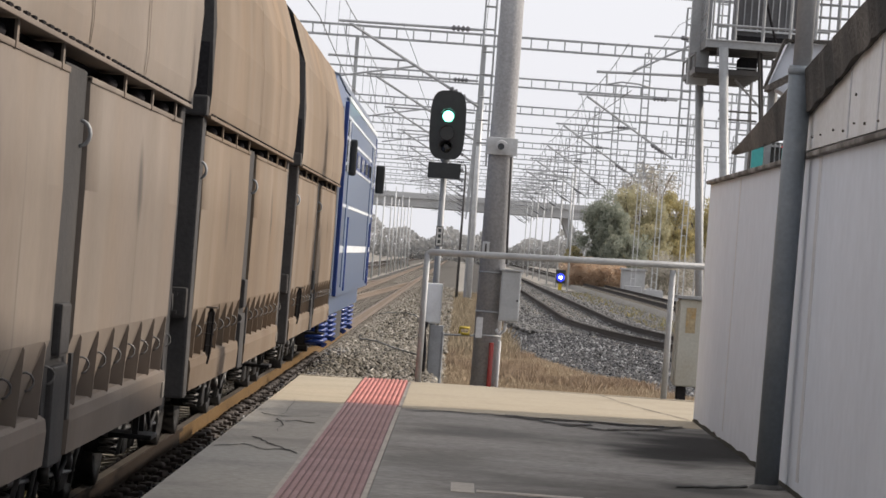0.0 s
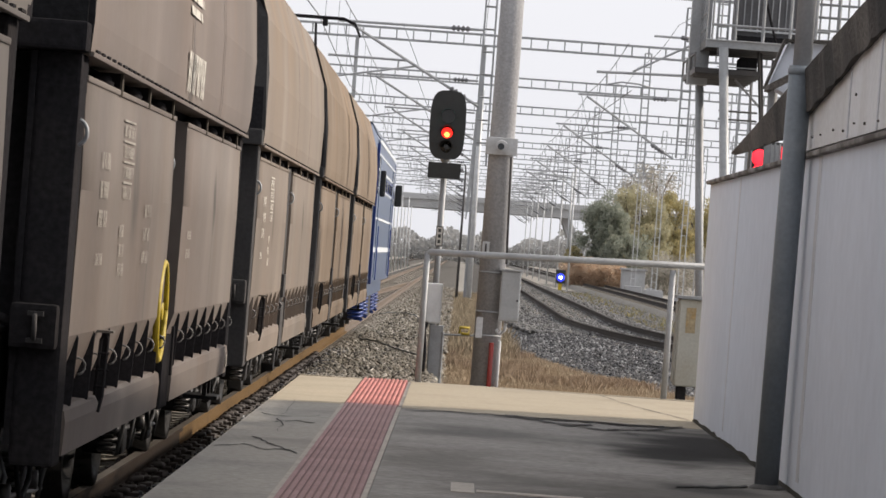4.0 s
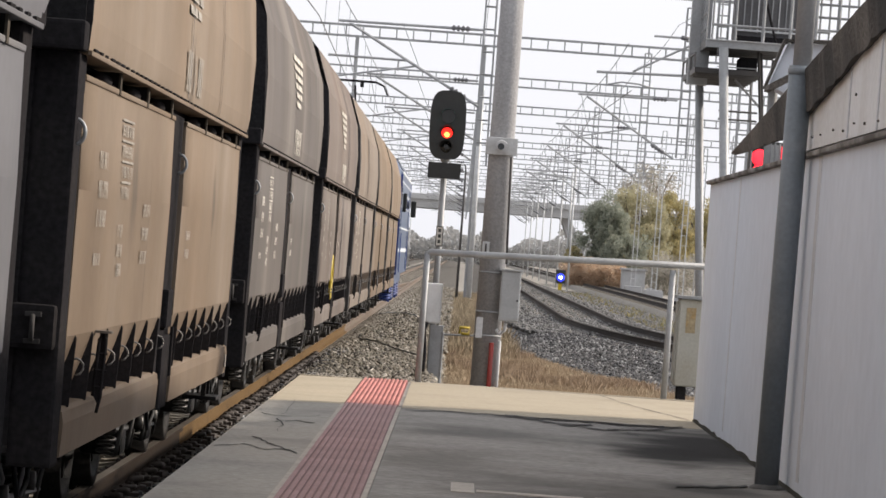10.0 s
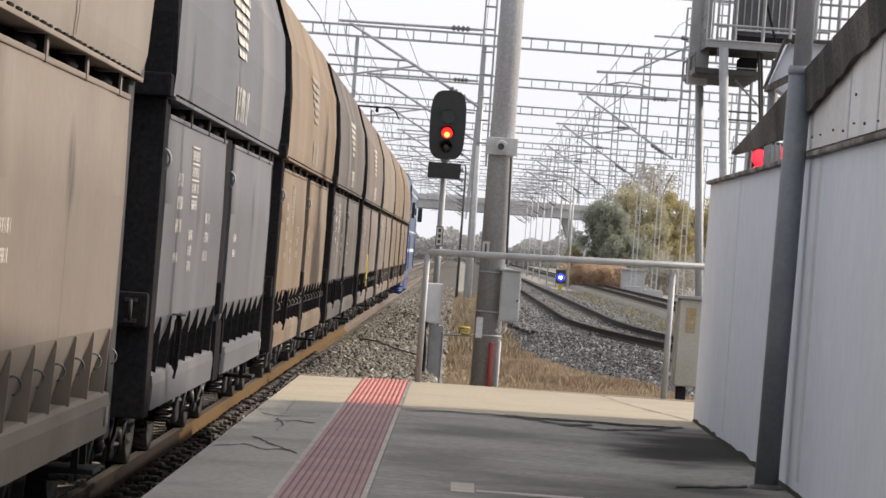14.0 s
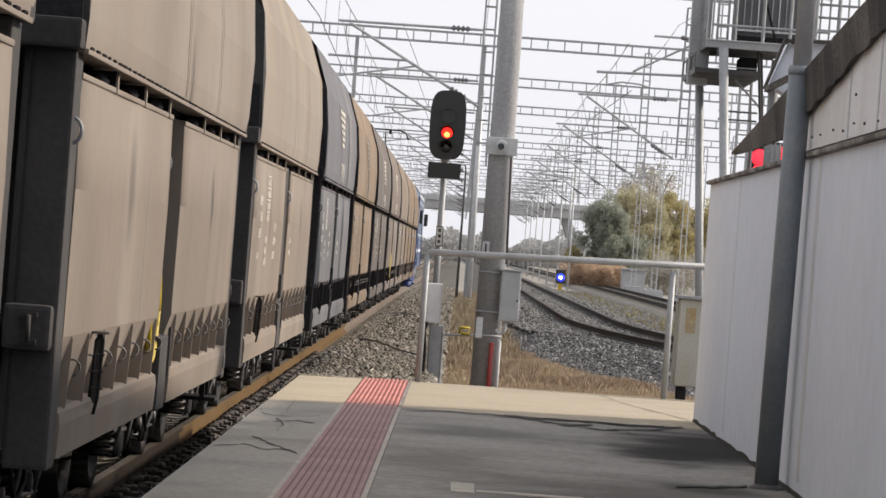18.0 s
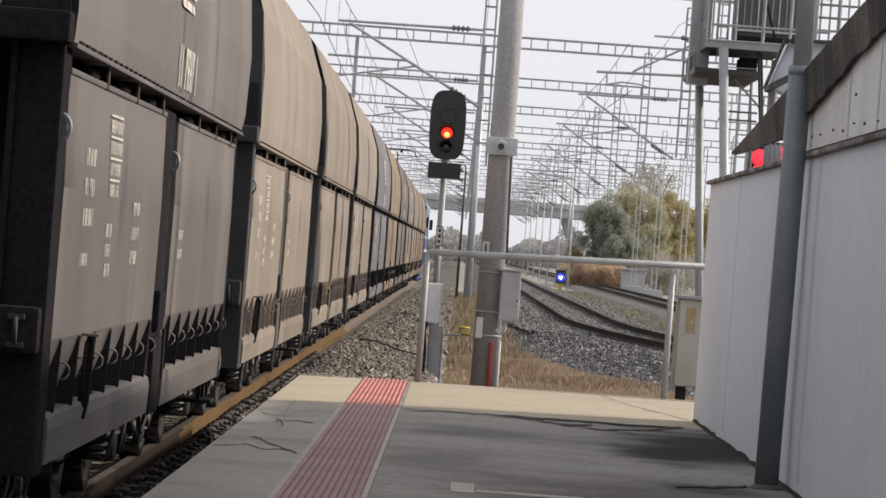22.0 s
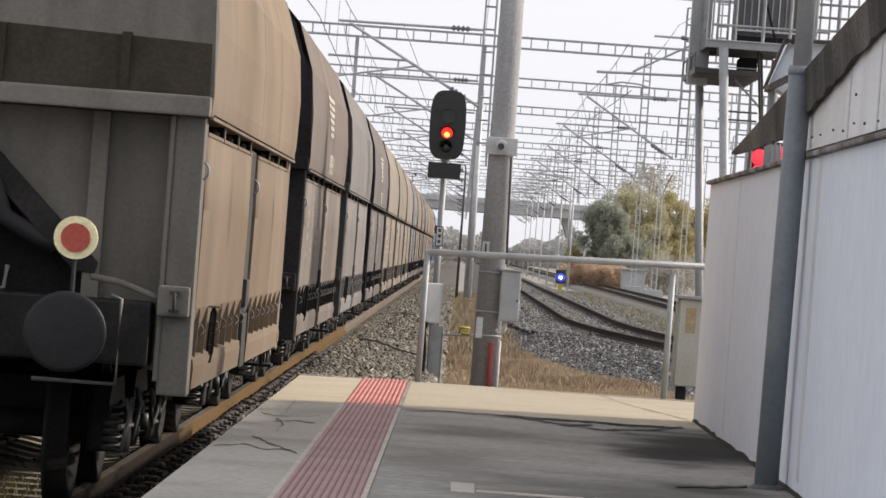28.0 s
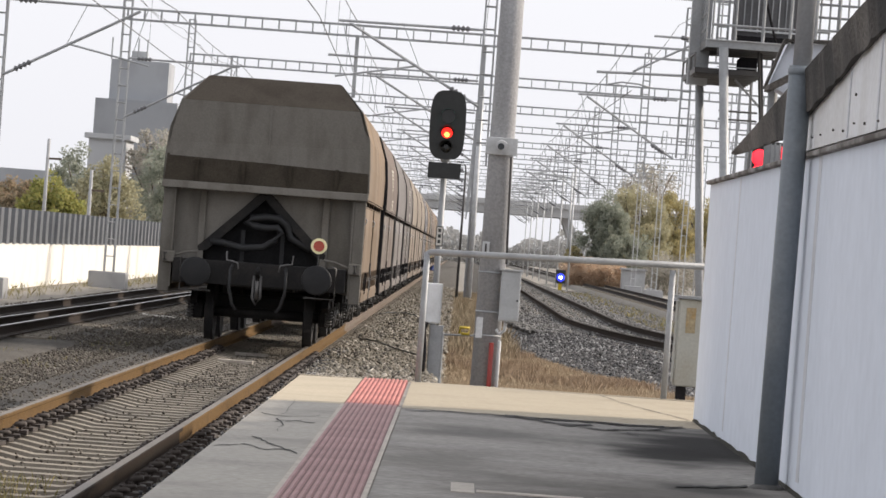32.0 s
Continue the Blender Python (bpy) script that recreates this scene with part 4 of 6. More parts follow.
for a, b in zip(pts, pts[1:]):
    bm.faces.new((a[0], b[0], b[1], a[1]))
part("sheeting", bm, "fence_grey", fence)


# ---- boxes and fittings beyond the platform end ----
part("clamp_plate", box(B(), cx - 0.19, cx + 0.20, cy - 0.235, cy - 0.195, 2.92, 3.14, 0.01), "galv_light", mastc)
eye_case = part("camera_case", rod(B(), (cx + 0.0, cy - 0.24, 3.04), (cx + 0.0, cy - 0.33, 3.03), 0.07, seg=16), "galv_light", mastc, "pale round camera case")
part("camera_lens", rod(B(), (cx - 0.01, cy - 0.332, 3.025), (cx - 0.01, cy - 0.345, 3.025), 0.042, seg=16), "glass_dark", eye_case)
for z in (1.42, 0.92, 0.62):
    part("strap", lathe(B(), [(0.172, 0), (0.178, 0.0), (0.178, 0.025), (0.172, 0.025)], (cx, cy, z), seg=24), "galv", mastc)
part("red_conduit", rod(B(), (cx + 0.06, cy - 0.22, -0.5), (cx + 0.06, cy - 0.22, 0.55), 0.031, seg=12), "pipe_red", mastc, "red plastic conduit")
part("white_conduit", rod(B(), (cx + 0.155, cy - 0.20, -0.5), (cx + 0.155, cy - 0.20, 0.58), 0.024, seg=10), "pipe_white", mastc, "white plastic conduit")
part("cable", tube(B(), [(cx + 0.13, cy - 0.2, 2.9), (cx + 0.15, cy - 0.2, 2.2), (cx + 0.17, cy - 0.2, 1.55)], 0.014), "frame_grey", mastc)
part("tag_plate", box(B(), cx - 0.15, cx - 0.06, cy - 0.19, cy - 0.185, 1.66, 1.82), "cabinet", mastc)
part("tag_bar", box(B(), cx - 0.115, cx - 0.095, cy - 0.196, cy - 0.191, 1.69, 1.79), "signal_black", mastc)
part("side_plate", box(B(), cx - 0.155, cx - 0.07, cy - 0.19, cy - 0.185, 0.60, 0.86), "galv_light", mastc)

jb = thing("junction_box", "light grey steel junction box on the concrete mast", "junction box")
part("case", box(B(), 3.57, 3.82, cy - 0.30, cy - 0.12, 0.83, 1.47, 0.012), "cabinet", jb)
part("door", box(B(), 3.585, 3.805, cy - 0.312, cy - 0.302, 0.845, 1.455, 0.004), "cabinet", jb)
part("lid", box(B(), 3.55, 3.84, cy - 0.33, cy - 0.11, 1.472, 1.49), "galv_light", jb)
part("lock", rod(B(), (3.79, cy - 0.313, 1.1), (3.79, cy - 0.325, 1.1), 0.014, seg=8), "frame_grey", jb)
part("conduit", tube(B(), [(3.66, cy - 0.2, 0.84), (3.66, cy - 0.2, 0.72), (3.60, cy - 0.2, 0.66), (3.55, cy - 0.2, 0.72)], 0.022), "galv_light", jb)

rb = thing("relay_box", "pale grey relay box on a pedestal beside the signal", "relay box")
part("case", box(B(), 2.57, 2.80, 57.2, 57.4, 0.55, 1.16, 0.012), "cabinet_white", rb)
part("door", box(B(), 2.59, 2.78, 57.188, 57.198, 0.57, 1.14, 0.004), "cabinet_white", rb)
part("hinge_edge", box(B(), 2.79, 2.805, 57.18, 57.2, 0.56, 1.15), "galv_light", rb)
part("pedestal", box(B(), 2.66, 2.86, 57.22, 57.38, -0.5, 0.53, 0.01), "galv", rb)
part("cable_bundle", tube(B(), [(2.6, 57.2, 0.56), (2.57, 57.15, 0.45), (2.6, 57.1, 0.1), (2.58, 57.1, -0.4)], 0.035), "frame_black", rb)

yb = thing("yellow_bracket", "yellow clamp on a thin steel arm near the concrete mast", "bracket")
part("arm", rod(B(), (2.88, 49.5, 0.57), (3.30, 49.5, 0.585), 0.014, seg=6), "galv", yb)
part("stake", rod(B(), (2.88, 49.5, -0.5), (2.88, 49.5, 0.6), 0.02, seg=6), "galv", yb)
part("clamp", tube(B(), [(3.10, 49.46, 0.60), (3.10, 49.46, 0.68), (3.22, 49.46, 0.68), (3.22, 49.46, 0.60), (3.12, 49.46, 0.60)], 0.02), "paint_yellow", yb)

cab = thing("line_cabinet", "greenish grey cabinet with a rust stain at the platform end", "cabinet")
part("body", box(B(), 5.14, 5.75, 35.9, 36.3, 0.55, 1.38, 0.015), "cabinet_beige", cab)
part("side_door", box(B(), 5.125, 5.138, 35.93, 36.27, 0.58, 1.35), "cabinet_beige", cab)
part("stain", box(B(), 5.21, 5.3, 35.893, 35.897, 1.06, 1.3), "rust_stain", cab, "rust-yellow stain")
part("cap", box(B(), 5.11, 5.78, 35.86, 36.34, 1.382, 1.41), "galv", cab)
for x in (5.22, 5.66):
    part("leg", box(B(), x - 0.04, x + 0.04, 35.95, 36.25, -0.5, 0.55), "frame_black", cab)

lp = thing("lamp_pole", "thin dark pole with a small drooping lamp", "lamp post")
part("pole", rod(B(), (3.0, 154, -0.45), (3.0, 154, 4.9), 0.055, 0.04, seg=8), "frame_grey", lp)
part("arm", tube(B(), [(3.0, 154, 4.9), (2.98, 154, 5.15), (2.85, 154, 5.2)], 0.03), "frame_grey", lp)
part("head", box(B(), 2.7, 2.9, 153.9, 154.1, 5.12, 5.22, 0.02), "galv_light", lp)

# plain masts that carry the line on beyond the portals
def line_mast(x, y, top, arm):
    m = thing("line_mast", "slender grey steel mast beside the far tracks", "mast", group="far line masts")
    part("pole", rod(B(), (x, y, -0.5), (x, y, top), 0.065, 0.05, seg=8), "galv_light", m)
    if arm:
        part("bracket", rod(B(), (x, y, top - 0.9), (x - 2.9, y, top - 0.7), 0.035, seg=5), "mast_grey", m)
        part("stay", rod(B(), (x, y, top - 2.4), (x - 2.4, y, top - 0.75), 0.03, seg=5), "mast_grey", m)


for k in range(7):
    line_mast(10.0, 242 + 29 * k, 7.7, True)
for y, top in ((236, 4.6), (258, 5.0), (284, 5.3), (300, 6.4), (316, 5.6), (334, 6.2), (352, 5.4), (374, 6.6), (396, 6.0)):
    line_mast(-2.4, y, top, False)

far_mast = thing("line_mast", "pale steel mast beside the outer siding", "mast", group="far line masts")
part("pole", rod(B(), (11.2, 290, -0.5), (11.15, 290, 8.4), 0.1, 0.08, seg=8), "galv_light", far_mast)
part("bracket", rod(B(), (11.15, 290, 7.9), (8.6, 290, 8.1), 0.04, seg=5), "mast_grey", far_mast)

# shunting signal with a blue light
ss = thing("shunting_signal", "low shunting signal with a glowing blue lamp", "signal")
bx, by = 9.75, 250
part("stand", box(B(), bx - 0.12, bx + 0.12, by, by + 0.2, -0.5, 0.15), "paint_yellow", ss)
part("case", box(B(), bx - 0.32, bx + 0.32, by - 0.1, by + 0.25, 0.05, 0.95, 0.06), "signal_black", ss)
part("blue_ring", lathe(B(), [(0.27, 0), (0.25, -0.04), (0.1, -0.06)], (bx, by - 0.1, 0.44), "y", 20), "lamp_blue", ss, "glowing blue lens")
part("white_core", lathe(B(), [(0.11, 0), (0.10, -0.03), (0.02, -0.05)], (bx, by - 0.17, 0.44), "y", 16), "lamp_white", ss, "bright lamp centre")

# glow under the eave, built as an added case of lenses with its own blind
rp = thing("repeater_light", "added red glow in a small case on the wall top", "signal lamp")
part("case", box(B(), 5.09, 5.42, 27.75, 27.95, 2.383, 2.64, 0.01), "signal_black", rp)
for xc, zc, r in ((5.165, 2.52, 0.062), (5.155, 2.425, 0.04)):
    part("red_lens", lathe(B(), [(r, 0.0), (r * 0.8, -0.008), (r * 0.3, -0.012)], (xc, 27.748, zc), "y", 18), "glow_red", rp, "glowing red lens")
for xc in (5.1, 5.235, 5.27, 5.305):
    part("guard_bar", rod(B(), (xc, 27.725, 2.384), (xc, 27.725, 2.63), 0.007, seg=6), "galv", rp)
part("red_pane", box(B(), 5.32, 5.37, 27.735, 27.748, 2.43, 2.61), "glow_red", rp, "glowing red pane")
part("mullion", box(B(), 5.225, 5.315, 27.73, 27.748, 2.43, 2.62), "cabinet", rp)
pane_blind = part("blind", box(B(), 0.0, 0.29, 0, 0.01, 0, 0.175), "lens_dark", rp)
for xa, xb in ((0.01, 0.13), (0.23, 0.28)):
    part("teal_pane", box(B(), xa, xb, -0.012, -0.002, 0.01, 0.165), "glow_teal", pane_blind, "faint teal glowing pane")
PANE_AT = ((5.09, 27.72, 2.43), (5.09, 27.72, 2.12))
pane_blind.location = PANE_AT[0]

# ---- steel access platform behind the station wall ----
st = thing("steel_access_platform", "grey steel access platform with railings and cabinets on slanting legs", "access platform")
ty = 40.0




def steel(name, x0, x1, y0, y1, z0, z1, material="galv", label="", bevel=0.0):
    return part(name, box(B(), x0, x1, ty + y0, ty + y1, z0, z1, bevel), material, st, label)


def stick(name, p, q, r, material="galv", seg=6):
    return part(name, rod(B(), (p[0], ty + p[1], p[2]), (q[0], ty + q[1], q[2]), r, seg=seg), material, st)


# upper deck: channel edge, side channel, cross beams and plate, underside shade in its tone
steel("upper_floor", 5.47, 6.30, 0.03, 1.8, 4.085, 4.105, "frame_grey")
steel("upper_lip", 5.45, 6.30, -0.012, 0.028, 4.02, 4.105, "galv")
steel("lip_flange", 5.45, 6.30, -0.04, -0.013, 4.098, 4.108, "galv_light")
steel("side_channel", 5.45, 5.468, 0.03, 1.8, 4.02, 4.105, "galv_dull")
for k in range(5):
    steel("floor_beam", 5.47, 6.30, 0.25 + 0.34 * k, 0.31 + 0.34 * k, 4.02, 4.083, "galv_dull")
# lower deck, with its shade painted in as a darker grey
steel("lower_floor", 5.375, 6.05, 0.03, 2.2, 3.775, 3.797, "frame_grey")
steel("lower_lip", 5.354, 6.05, -0.012, 0.028, 3.742, 3.8, "frame_grey")
steel("side_channel", 5.354, 5.373, 0.03, 2.2, 3.742, 3.8, "galv_dull")
for k in range(6):
    steel("floor_beam", 5.375, 6.05, 0.25 + 0.36 * k, 0.31 + 0.36 * k, 3.72, 3.773, "galv_dull")
# column and legs
steel("tall_post", 5.335, 5.55, 0.92, 1.12, 3.66, 5.4, "galv")
stick("slant_leg", (5.485, 1.25, 3.72), (5.80, 1.3, -0.5), 0.046, "galv", 12)
stick("slant_leg", (5.633, -0.11, 4.02), (5.98, -0.11, -0.5), 0.05, "galv", 12)
steel("leg_bracket", 5.575, 5.695, -0.06, 0.02, 3.93, 4.018, "galv_dull")
stick("slant_leg", (6.3, 1.2, 4.0), (6.2, 1.2, -0.5), 0.05, "galv_dull", 12)
# side railings that run back along both decks
for z in (4.216, 4.38, 4.62):
    stick("side_rail", (5.446, 0.0, z), (5.452, 1.8, z), 0.013, "galv")
for k in range(5):
    stick("side_baluster", (5.448, 0.02 + 0.44 * k, 4.1), (5.448, 0.02 + 0.44 * k, 4.65), 0.012, "galv")
for z in (3.945,):
    stick("side_rail", (5.35, 0.0, z), (5.352, 2.2, z), 0.013, "galv_dull")
for k in range(4):
    stick("side_baluster", (5.35, 0.05 + 0.7 * k, 3.8), (5.35, 0.05 + 0.7 * k, 3.945), 0.012, "galv_dull")
# front railing of the upper deck
stick("hand_rail", (5.51, 0.0, 4.262), (6.75, 0.0, 4.262), 0.014)
stick("hand_rail", (5.51, 0.0, 4.62), (6.75, 0.0, 4.62), 0.016)
for x, r in ((5.51, 0.012), (5.60, 0.009), (5.755, 0.012), (6.045, 0.019), (6.33, 0.017), (6.60, 0.017)):
    stick("baluster", (x, 0.0, 4.1), (x, 0.0, 5.3), r)
# ladder behind the left bay
for k in range(2):
    stick("ladder_stile", (5.60 + 0.11 * k, 0.6, 4.1), (5.60 + 0.11 * k, 0.6, 5.4), 0.014, "galv")
for k in range(10):
    stick("rung", (5.60, 0.6, 4.16 + 0.12 * k), (5.71, 0.6, 4.16 + 0.12 * k), 0.008, "galv")
# equipment cage
steel("cage_panel", 5.79, 6.66, 0.7, 1.2, 4.105, 5.4, "cage_grey", "", 0.02)
for k in range(12):
    steel("cabinet_rib", 5.80 + 0.075 * k, 5.812 + 0.075 * k, 0.67, 0.698, 4.25, 5.4, "galv" if k % 3 else "galv_light")
steel("cage_sill", 5.79, 6.66, 0.64, 0.668, 4.255, 4.275, "galv_light")
steel("cage_foot", 5.79, 6.66, 0.55, 0.69, 4.106, 4.2, "frame_black")
stick("brace", (6.07, 0.4, 4.62), (6.22, 0.4, 4.13), 0.014, "frame_black")
# box and hangers between the decks
steel("dark_cabinet", 5.864, 6.045, 0.5, 1.1, 3.8, 3.965, "frame_black", "", 0.01)
steel("shelf", 5.62, 6.05, 0.45, 0.49, 3.84, 3.852, "galv_light")
stick("hanger", (6.035, 0.3, 4.03), (6.115, 0.3, 3.2), 0.017, "frame_grey")
stick("hanger", (6.085, 0.6, 4.03), (6.165, 0.6, 3.1), 0.017, "frame_grey")
stick("hanger", (6.02, 0.9, 3.72), (6.06, 0.9, 3.1), 0.01, "galv_dull")
stick("brace", (5.82, 0.5, 3.72), (6.095, 0.5, 3.45), 0.013, "galv")
for z in (3.40, 3.31):
    stick("tie", (5.70, 1.0, z), (6.12, 1.0, z), 0.011, "galv_dull")
# railing that goes on behind the roof
for k in range(7):
    x = 6.62 + k * 0.10
    stick("baluster", (x, 0.9, 4.05), (x, 0.9, 5.3), 0.011 if k % 3 else 0.022)
for z in (4.2, 4.34, 4.48, 4.62, 4.78, 4.9):
    stick("hand_rail", (6.6, 0.9, z), (7.4, 0.9, z), 0.014)

# small white dormer on the low roof
gb = thing("dormer", "small white dormer with dark eaves on the station roof", "shed")
bm = B()
prism(bm, [(5.04, 2.96), (5.15, 3.25), (6.4, 3.30), (6.4, 2.9), (5.16, 2.9)], "y", 25.8, 26.1)
part("side_wall", bm, "wall_white", gb)
bm = B()
prism(bm, [(5.0, 2.93), (5.118, 3.275), (6.5, 3.325), (6.5, 3.305), (5.13, 3.258), (5.016, 2.93)], "y", 25.7, 25.85)
part("roof_edge", bm, "eave_dirt", gb)
part("support_post", box(B(), 6.1, 6.3, 25.85, 26.05, 2.381, 2.9), "wall_white", gb)
bm = B()
prism(bm, [(5.0, 2.905), (5.01, 2.945), (5.17, 3.04), (5.17, 2.985), (5.03, 2.9)], "y", 25.3, 25.7)
part("awning", bm, "eave_dirt", gb)
part("strut", box(B(), 5.045, 5.085, 25.86, 25.9, 2.381, 2.955), "galv", gb)


# ---- loose stones, grass and foliage ----
def scatter(name, label, category, material, pts, sizes, flat=0.7, seed=1):
    """Many small irregular stones in one mesh."""
    rng = np.random.default_rng(seed)
    n = len(pts)
    base = np.array([(1, 0, 0), (-1, 0, 0), (0, 1, 0), (0, -1, 0), (0, 0, 1), (0, 0, -1)], float)
    tri = np.array([(0, 2, 4), (2, 1, 4), (1, 3, 4), (3, 0, 4), (2, 0, 5), (1, 2, 5), (3, 1, 5), (0, 3, 5)])
    v = base[None] * (0.6 + 0.7 * rng.random((n, 6, 1))) * sizes[:, None, None]
    v[:, :, 2] *= flat
    a = rng.random(n) * 6.283
    ca, sa = np.cos(a)[:, None], np.sin(a)[:, None]
    tx = rng.normal(0, 0.45, n)[:, None]
    x, y, z = v[:, :, 0], v[:, :, 1], v[:, :, 2]
    z2 = z + x * tx
    v = np.stack([x * ca - y * sa, x * sa + y * ca, z2], 2) + pts[:, None]
    f = (tri[None] + (np.arange(n) * 6)[:, None, None]).reshape(-1, 3)
    return raw(name, v.reshape(-1, 3), f, material, label, category)


def raw(name, v, f, material, label="", category="", parent=None):
    me = bpy.data.meshes.new(name)
    k = f.shape[1]
    me.vertices.add(len(v))
    me.vertices.foreach_set("co", np.asarray(v, np.float32).ravel())
    me.loops.add(f.size)
    me.loops.foreach_set("vertex_index", f.ravel().astype(np.int32))
    me.polygons.add(len(f))
    me.polygons.foreach_set("loop_start", np.arange(0, f.size, k, dtype=np.int32))
    me.update(calc_edges=True)
    me.materials.append(M[material])
    ob = new(name, me)
    if parent:
        ob.parent = parent
    return tagged(ob, label, category, kind="stuff") if label else ob


def patch(rng, n, x0, x1, y0, y1, z):
    """n places spread over a strip; z is a number or a function of x and y arrays."""
    x, y = rng.uniform(x0, x1, n), y0 + (y1 - y0) * rng.random(n) ** 1.35
    zz = z(x, y) if callable(z) else np.full(n, z)
    return np.stack([x, y, zz + rng.uniform(-0.015, 0.02, n)], 1)


rng = np.random.default_rng(5)
P = np.concatenate([
    patch(rng, 26000, 0.98, 3.0, 34.1, 75, lambda x, y: np.where(x < 2.7, -0.215, -0.215 - (x - 2.7) * 0.7)),
    patch(rng, 14000, 0.98, 2.9, 70, 190, -0.215)])
scatter("ballast_stones", "loose grey and tan crushed stone beside the main track", "gravel", "gravel", P, 0.018 + 0.05 * rng.random(len(P)) ** 1.6, seed=2)
P = np.concatenate([patch(rng, 9000, -0.66, 0.66, 14, 75, -0.262), patch(rng, 700, -0.62, 0.62, 17, 48, -0.215), patch(rng, 5000, -0.66, 0.66, 46, 70, -0.235), patch(rng, 4000, -1.9, -0.85, 20, 80, -0.22), patch(rng, 3000, 0.85, 1.66, 14, 34, -0.255), patch(rng, 9000, -0.66, 0.66, 66, 190, -0.2)])
scatter("ballast_stones", "small dusty brown stones between the sleepers", "gravel", "gravel_brown", P, rng.uniform(0.01, 0.024, len(P)), seed=3)
P = np.concatenate([patch(rng, 34000, -4.4, -1.8, 28, 90, lambda x, y: np.where(x < -2.9, -0.32, -0.26)), patch(rng, 16000, -6.7, -1.8, 60, 150, -0.2)])
scatter("ballast_stones", "brown gravel strip between the two tracks", "gravel", "gravel_brown", P, rng.uniform(0.012, 0.032, len(P)), seed=4)
P = patch(rng, 2400, 0.87, 1.2, 14, 66, -0.2)
scatter("ballast_stones", "dark and pale grey stones along the foot of the rail", "gravel", "gravel_grey", P, rng.uniform(0.016, 0.04, len(P)), seed=6)
SX = np.vectorize(siding_x)
n = 62000
y = 46 + 74 * rng.random(n)
foot = np.vectorize(bank_foot)(y)
off = rng.uniform(-1.95, 1.9, n)
low = rng.random(n) < 0.62
off = np.where(low, -1.9 - rng.random(n) * foot * 1.05, off)
x = SX(y) + off
z = np.where(off > -1.9, -0.215, np.maximum(-0.41, -0.215 - (-1.9 - off) / foot * 0.405))
P = np.stack([x, y, z + rng.uniform(-0.01, 0.03, n)], 1)
scatter("ballast_stones", "dark grey crushed stone bank of the siding", "gravel", "gravel_grey", P, rng.uniform(0.028, 0.068, n), seed=5)


n = 26000
y = 95 + 150 * rng.random(n) ** 1.3
P = np.stack([SX(y) + rng.uniform(-2.6, 7.0, n), y, np.full(n, -0.22) + rng.uniform(-0.02, 0.03, n)], 1)
P[:, 2] -= np.where(P[:, 0] - SX(y) > 1.9, 0.17, 0.0)
scatter("ballast_stones", "pale grey stones scattered along the siding", "gravel", "gravel_mid", P, rng.uniform(0.05, 0.10, n), seed=9)


def blades(name, label, pts, hmin, hmax, material, seed):
    """Thin bent grass blades, each a tapering strip of two triangles."""
    rng = np.random.default_rng(seed)
    n = len(pts)
    h = rng.uniform(hmin, hmax, n)
    a = rng.random(n) * 6.283
    lean = rng.normal(0, 0.24, (n, 2)) * h[:, None]
    w = 0.0032
    dx, dy = np.cos(a) * w, np.sin(a) * w
    p0 = pts + np.stack([dx, dy, 0 * h], 1)
    p1 = pts - np.stack([dx, dy, 0 * h], 1)
    p2 = pts + np.stack([lean[:, 0] * 0.4 - dx * 0.5, lean[:, 1] * 0.4 - dy * 0.5, h * 0.6], 1)
    p3 = pts + np.stack([lean[:, 0], lean[:, 1], h], 1)
    v = np.stack([p0, p1, p2, p3], 1).reshape(-1, 3)
    i = (np.arange(n) * 4)[:, None]
    f = np.concatenate([i + np.array([[0, 1, 2]]), i + np.array([[0, 2, 3]])])
    return raw(name, v, f, material, label, "grass")


def tufts(rng, n, x0, x1, y0, y1, per=28):
    c = np.stack([rng.uniform(x0, x1, n), rng.uniform(y0, y1, n), np.full(n, -0.43)], 1)
    return (c[:, None] + rng.normal(0, (0.09, 0.12, 0.0), (n, per, 3))).reshape(-1, 3)


P = np.concatenate([tufts(rng, 8000, 4.0, 7.4, 46, 84), tufts(rng, 1800, 5.6, 7.6, 52, 72), tufts(rng, 4500, 2.9, 5.0, 36, 75), tufts(rng, 1000, 2.9, 4.0, 60, 110), tufts(rng, 2300, 3.0, 7.2, 34.5, 58)])
reach = SX(P[:, 1]) - 1.9 - 0.92 * np.vectorize(bank_foot)(P[:, 1])
P = P[P[:, 0] < reach - 0.5 * rng.random(len(P)) ** 2]
patchy = np.array([noise.noise((x * 0.9, y * 0.22, 7.0)) for x, y, _ in P])
blades("dry_grass", "dry straw-coloured grass beyond the platform end", P[patchy > -0.12], 0.04, 0.17, "dry_grass", 6)
blades("rusty_grass", "reddish-brown withered grass beyond the platform end", P[patchy <= -0.12], 0.06, 0.24, "rusty_grass", 16)
P = tufts(rng, 2600, 2.85, 4.3, 72, 175, 16)
P[:, 2] = -0.38
blades("olive_grass", "olive-brown grass between the main line and the siding", P, 0.06, 0.26, "olive_grass", 17)
P = np.concatenate([tufts(rng, 420, 3.2, 5.6, 34.3, 37.5, 14), tufts(rng, 160, 4.4, 5.4, 34.2, 36, 18)])
blades("verge_weeds", "green-yellow weeds along the foot of the platform end", P, 0.12, 0.5, "olive_grass", 18)
P = np.concatenate([tufts(rng, 260, 8.8, 11.0, 110, 230, 9), tufts(rng, 260, -9.9, -8.2, 90, 230, 9)])
blades("trackside_weeds", "green and yellow weeds along the tracks", P, 0.08, 0.3, "weed", 7)
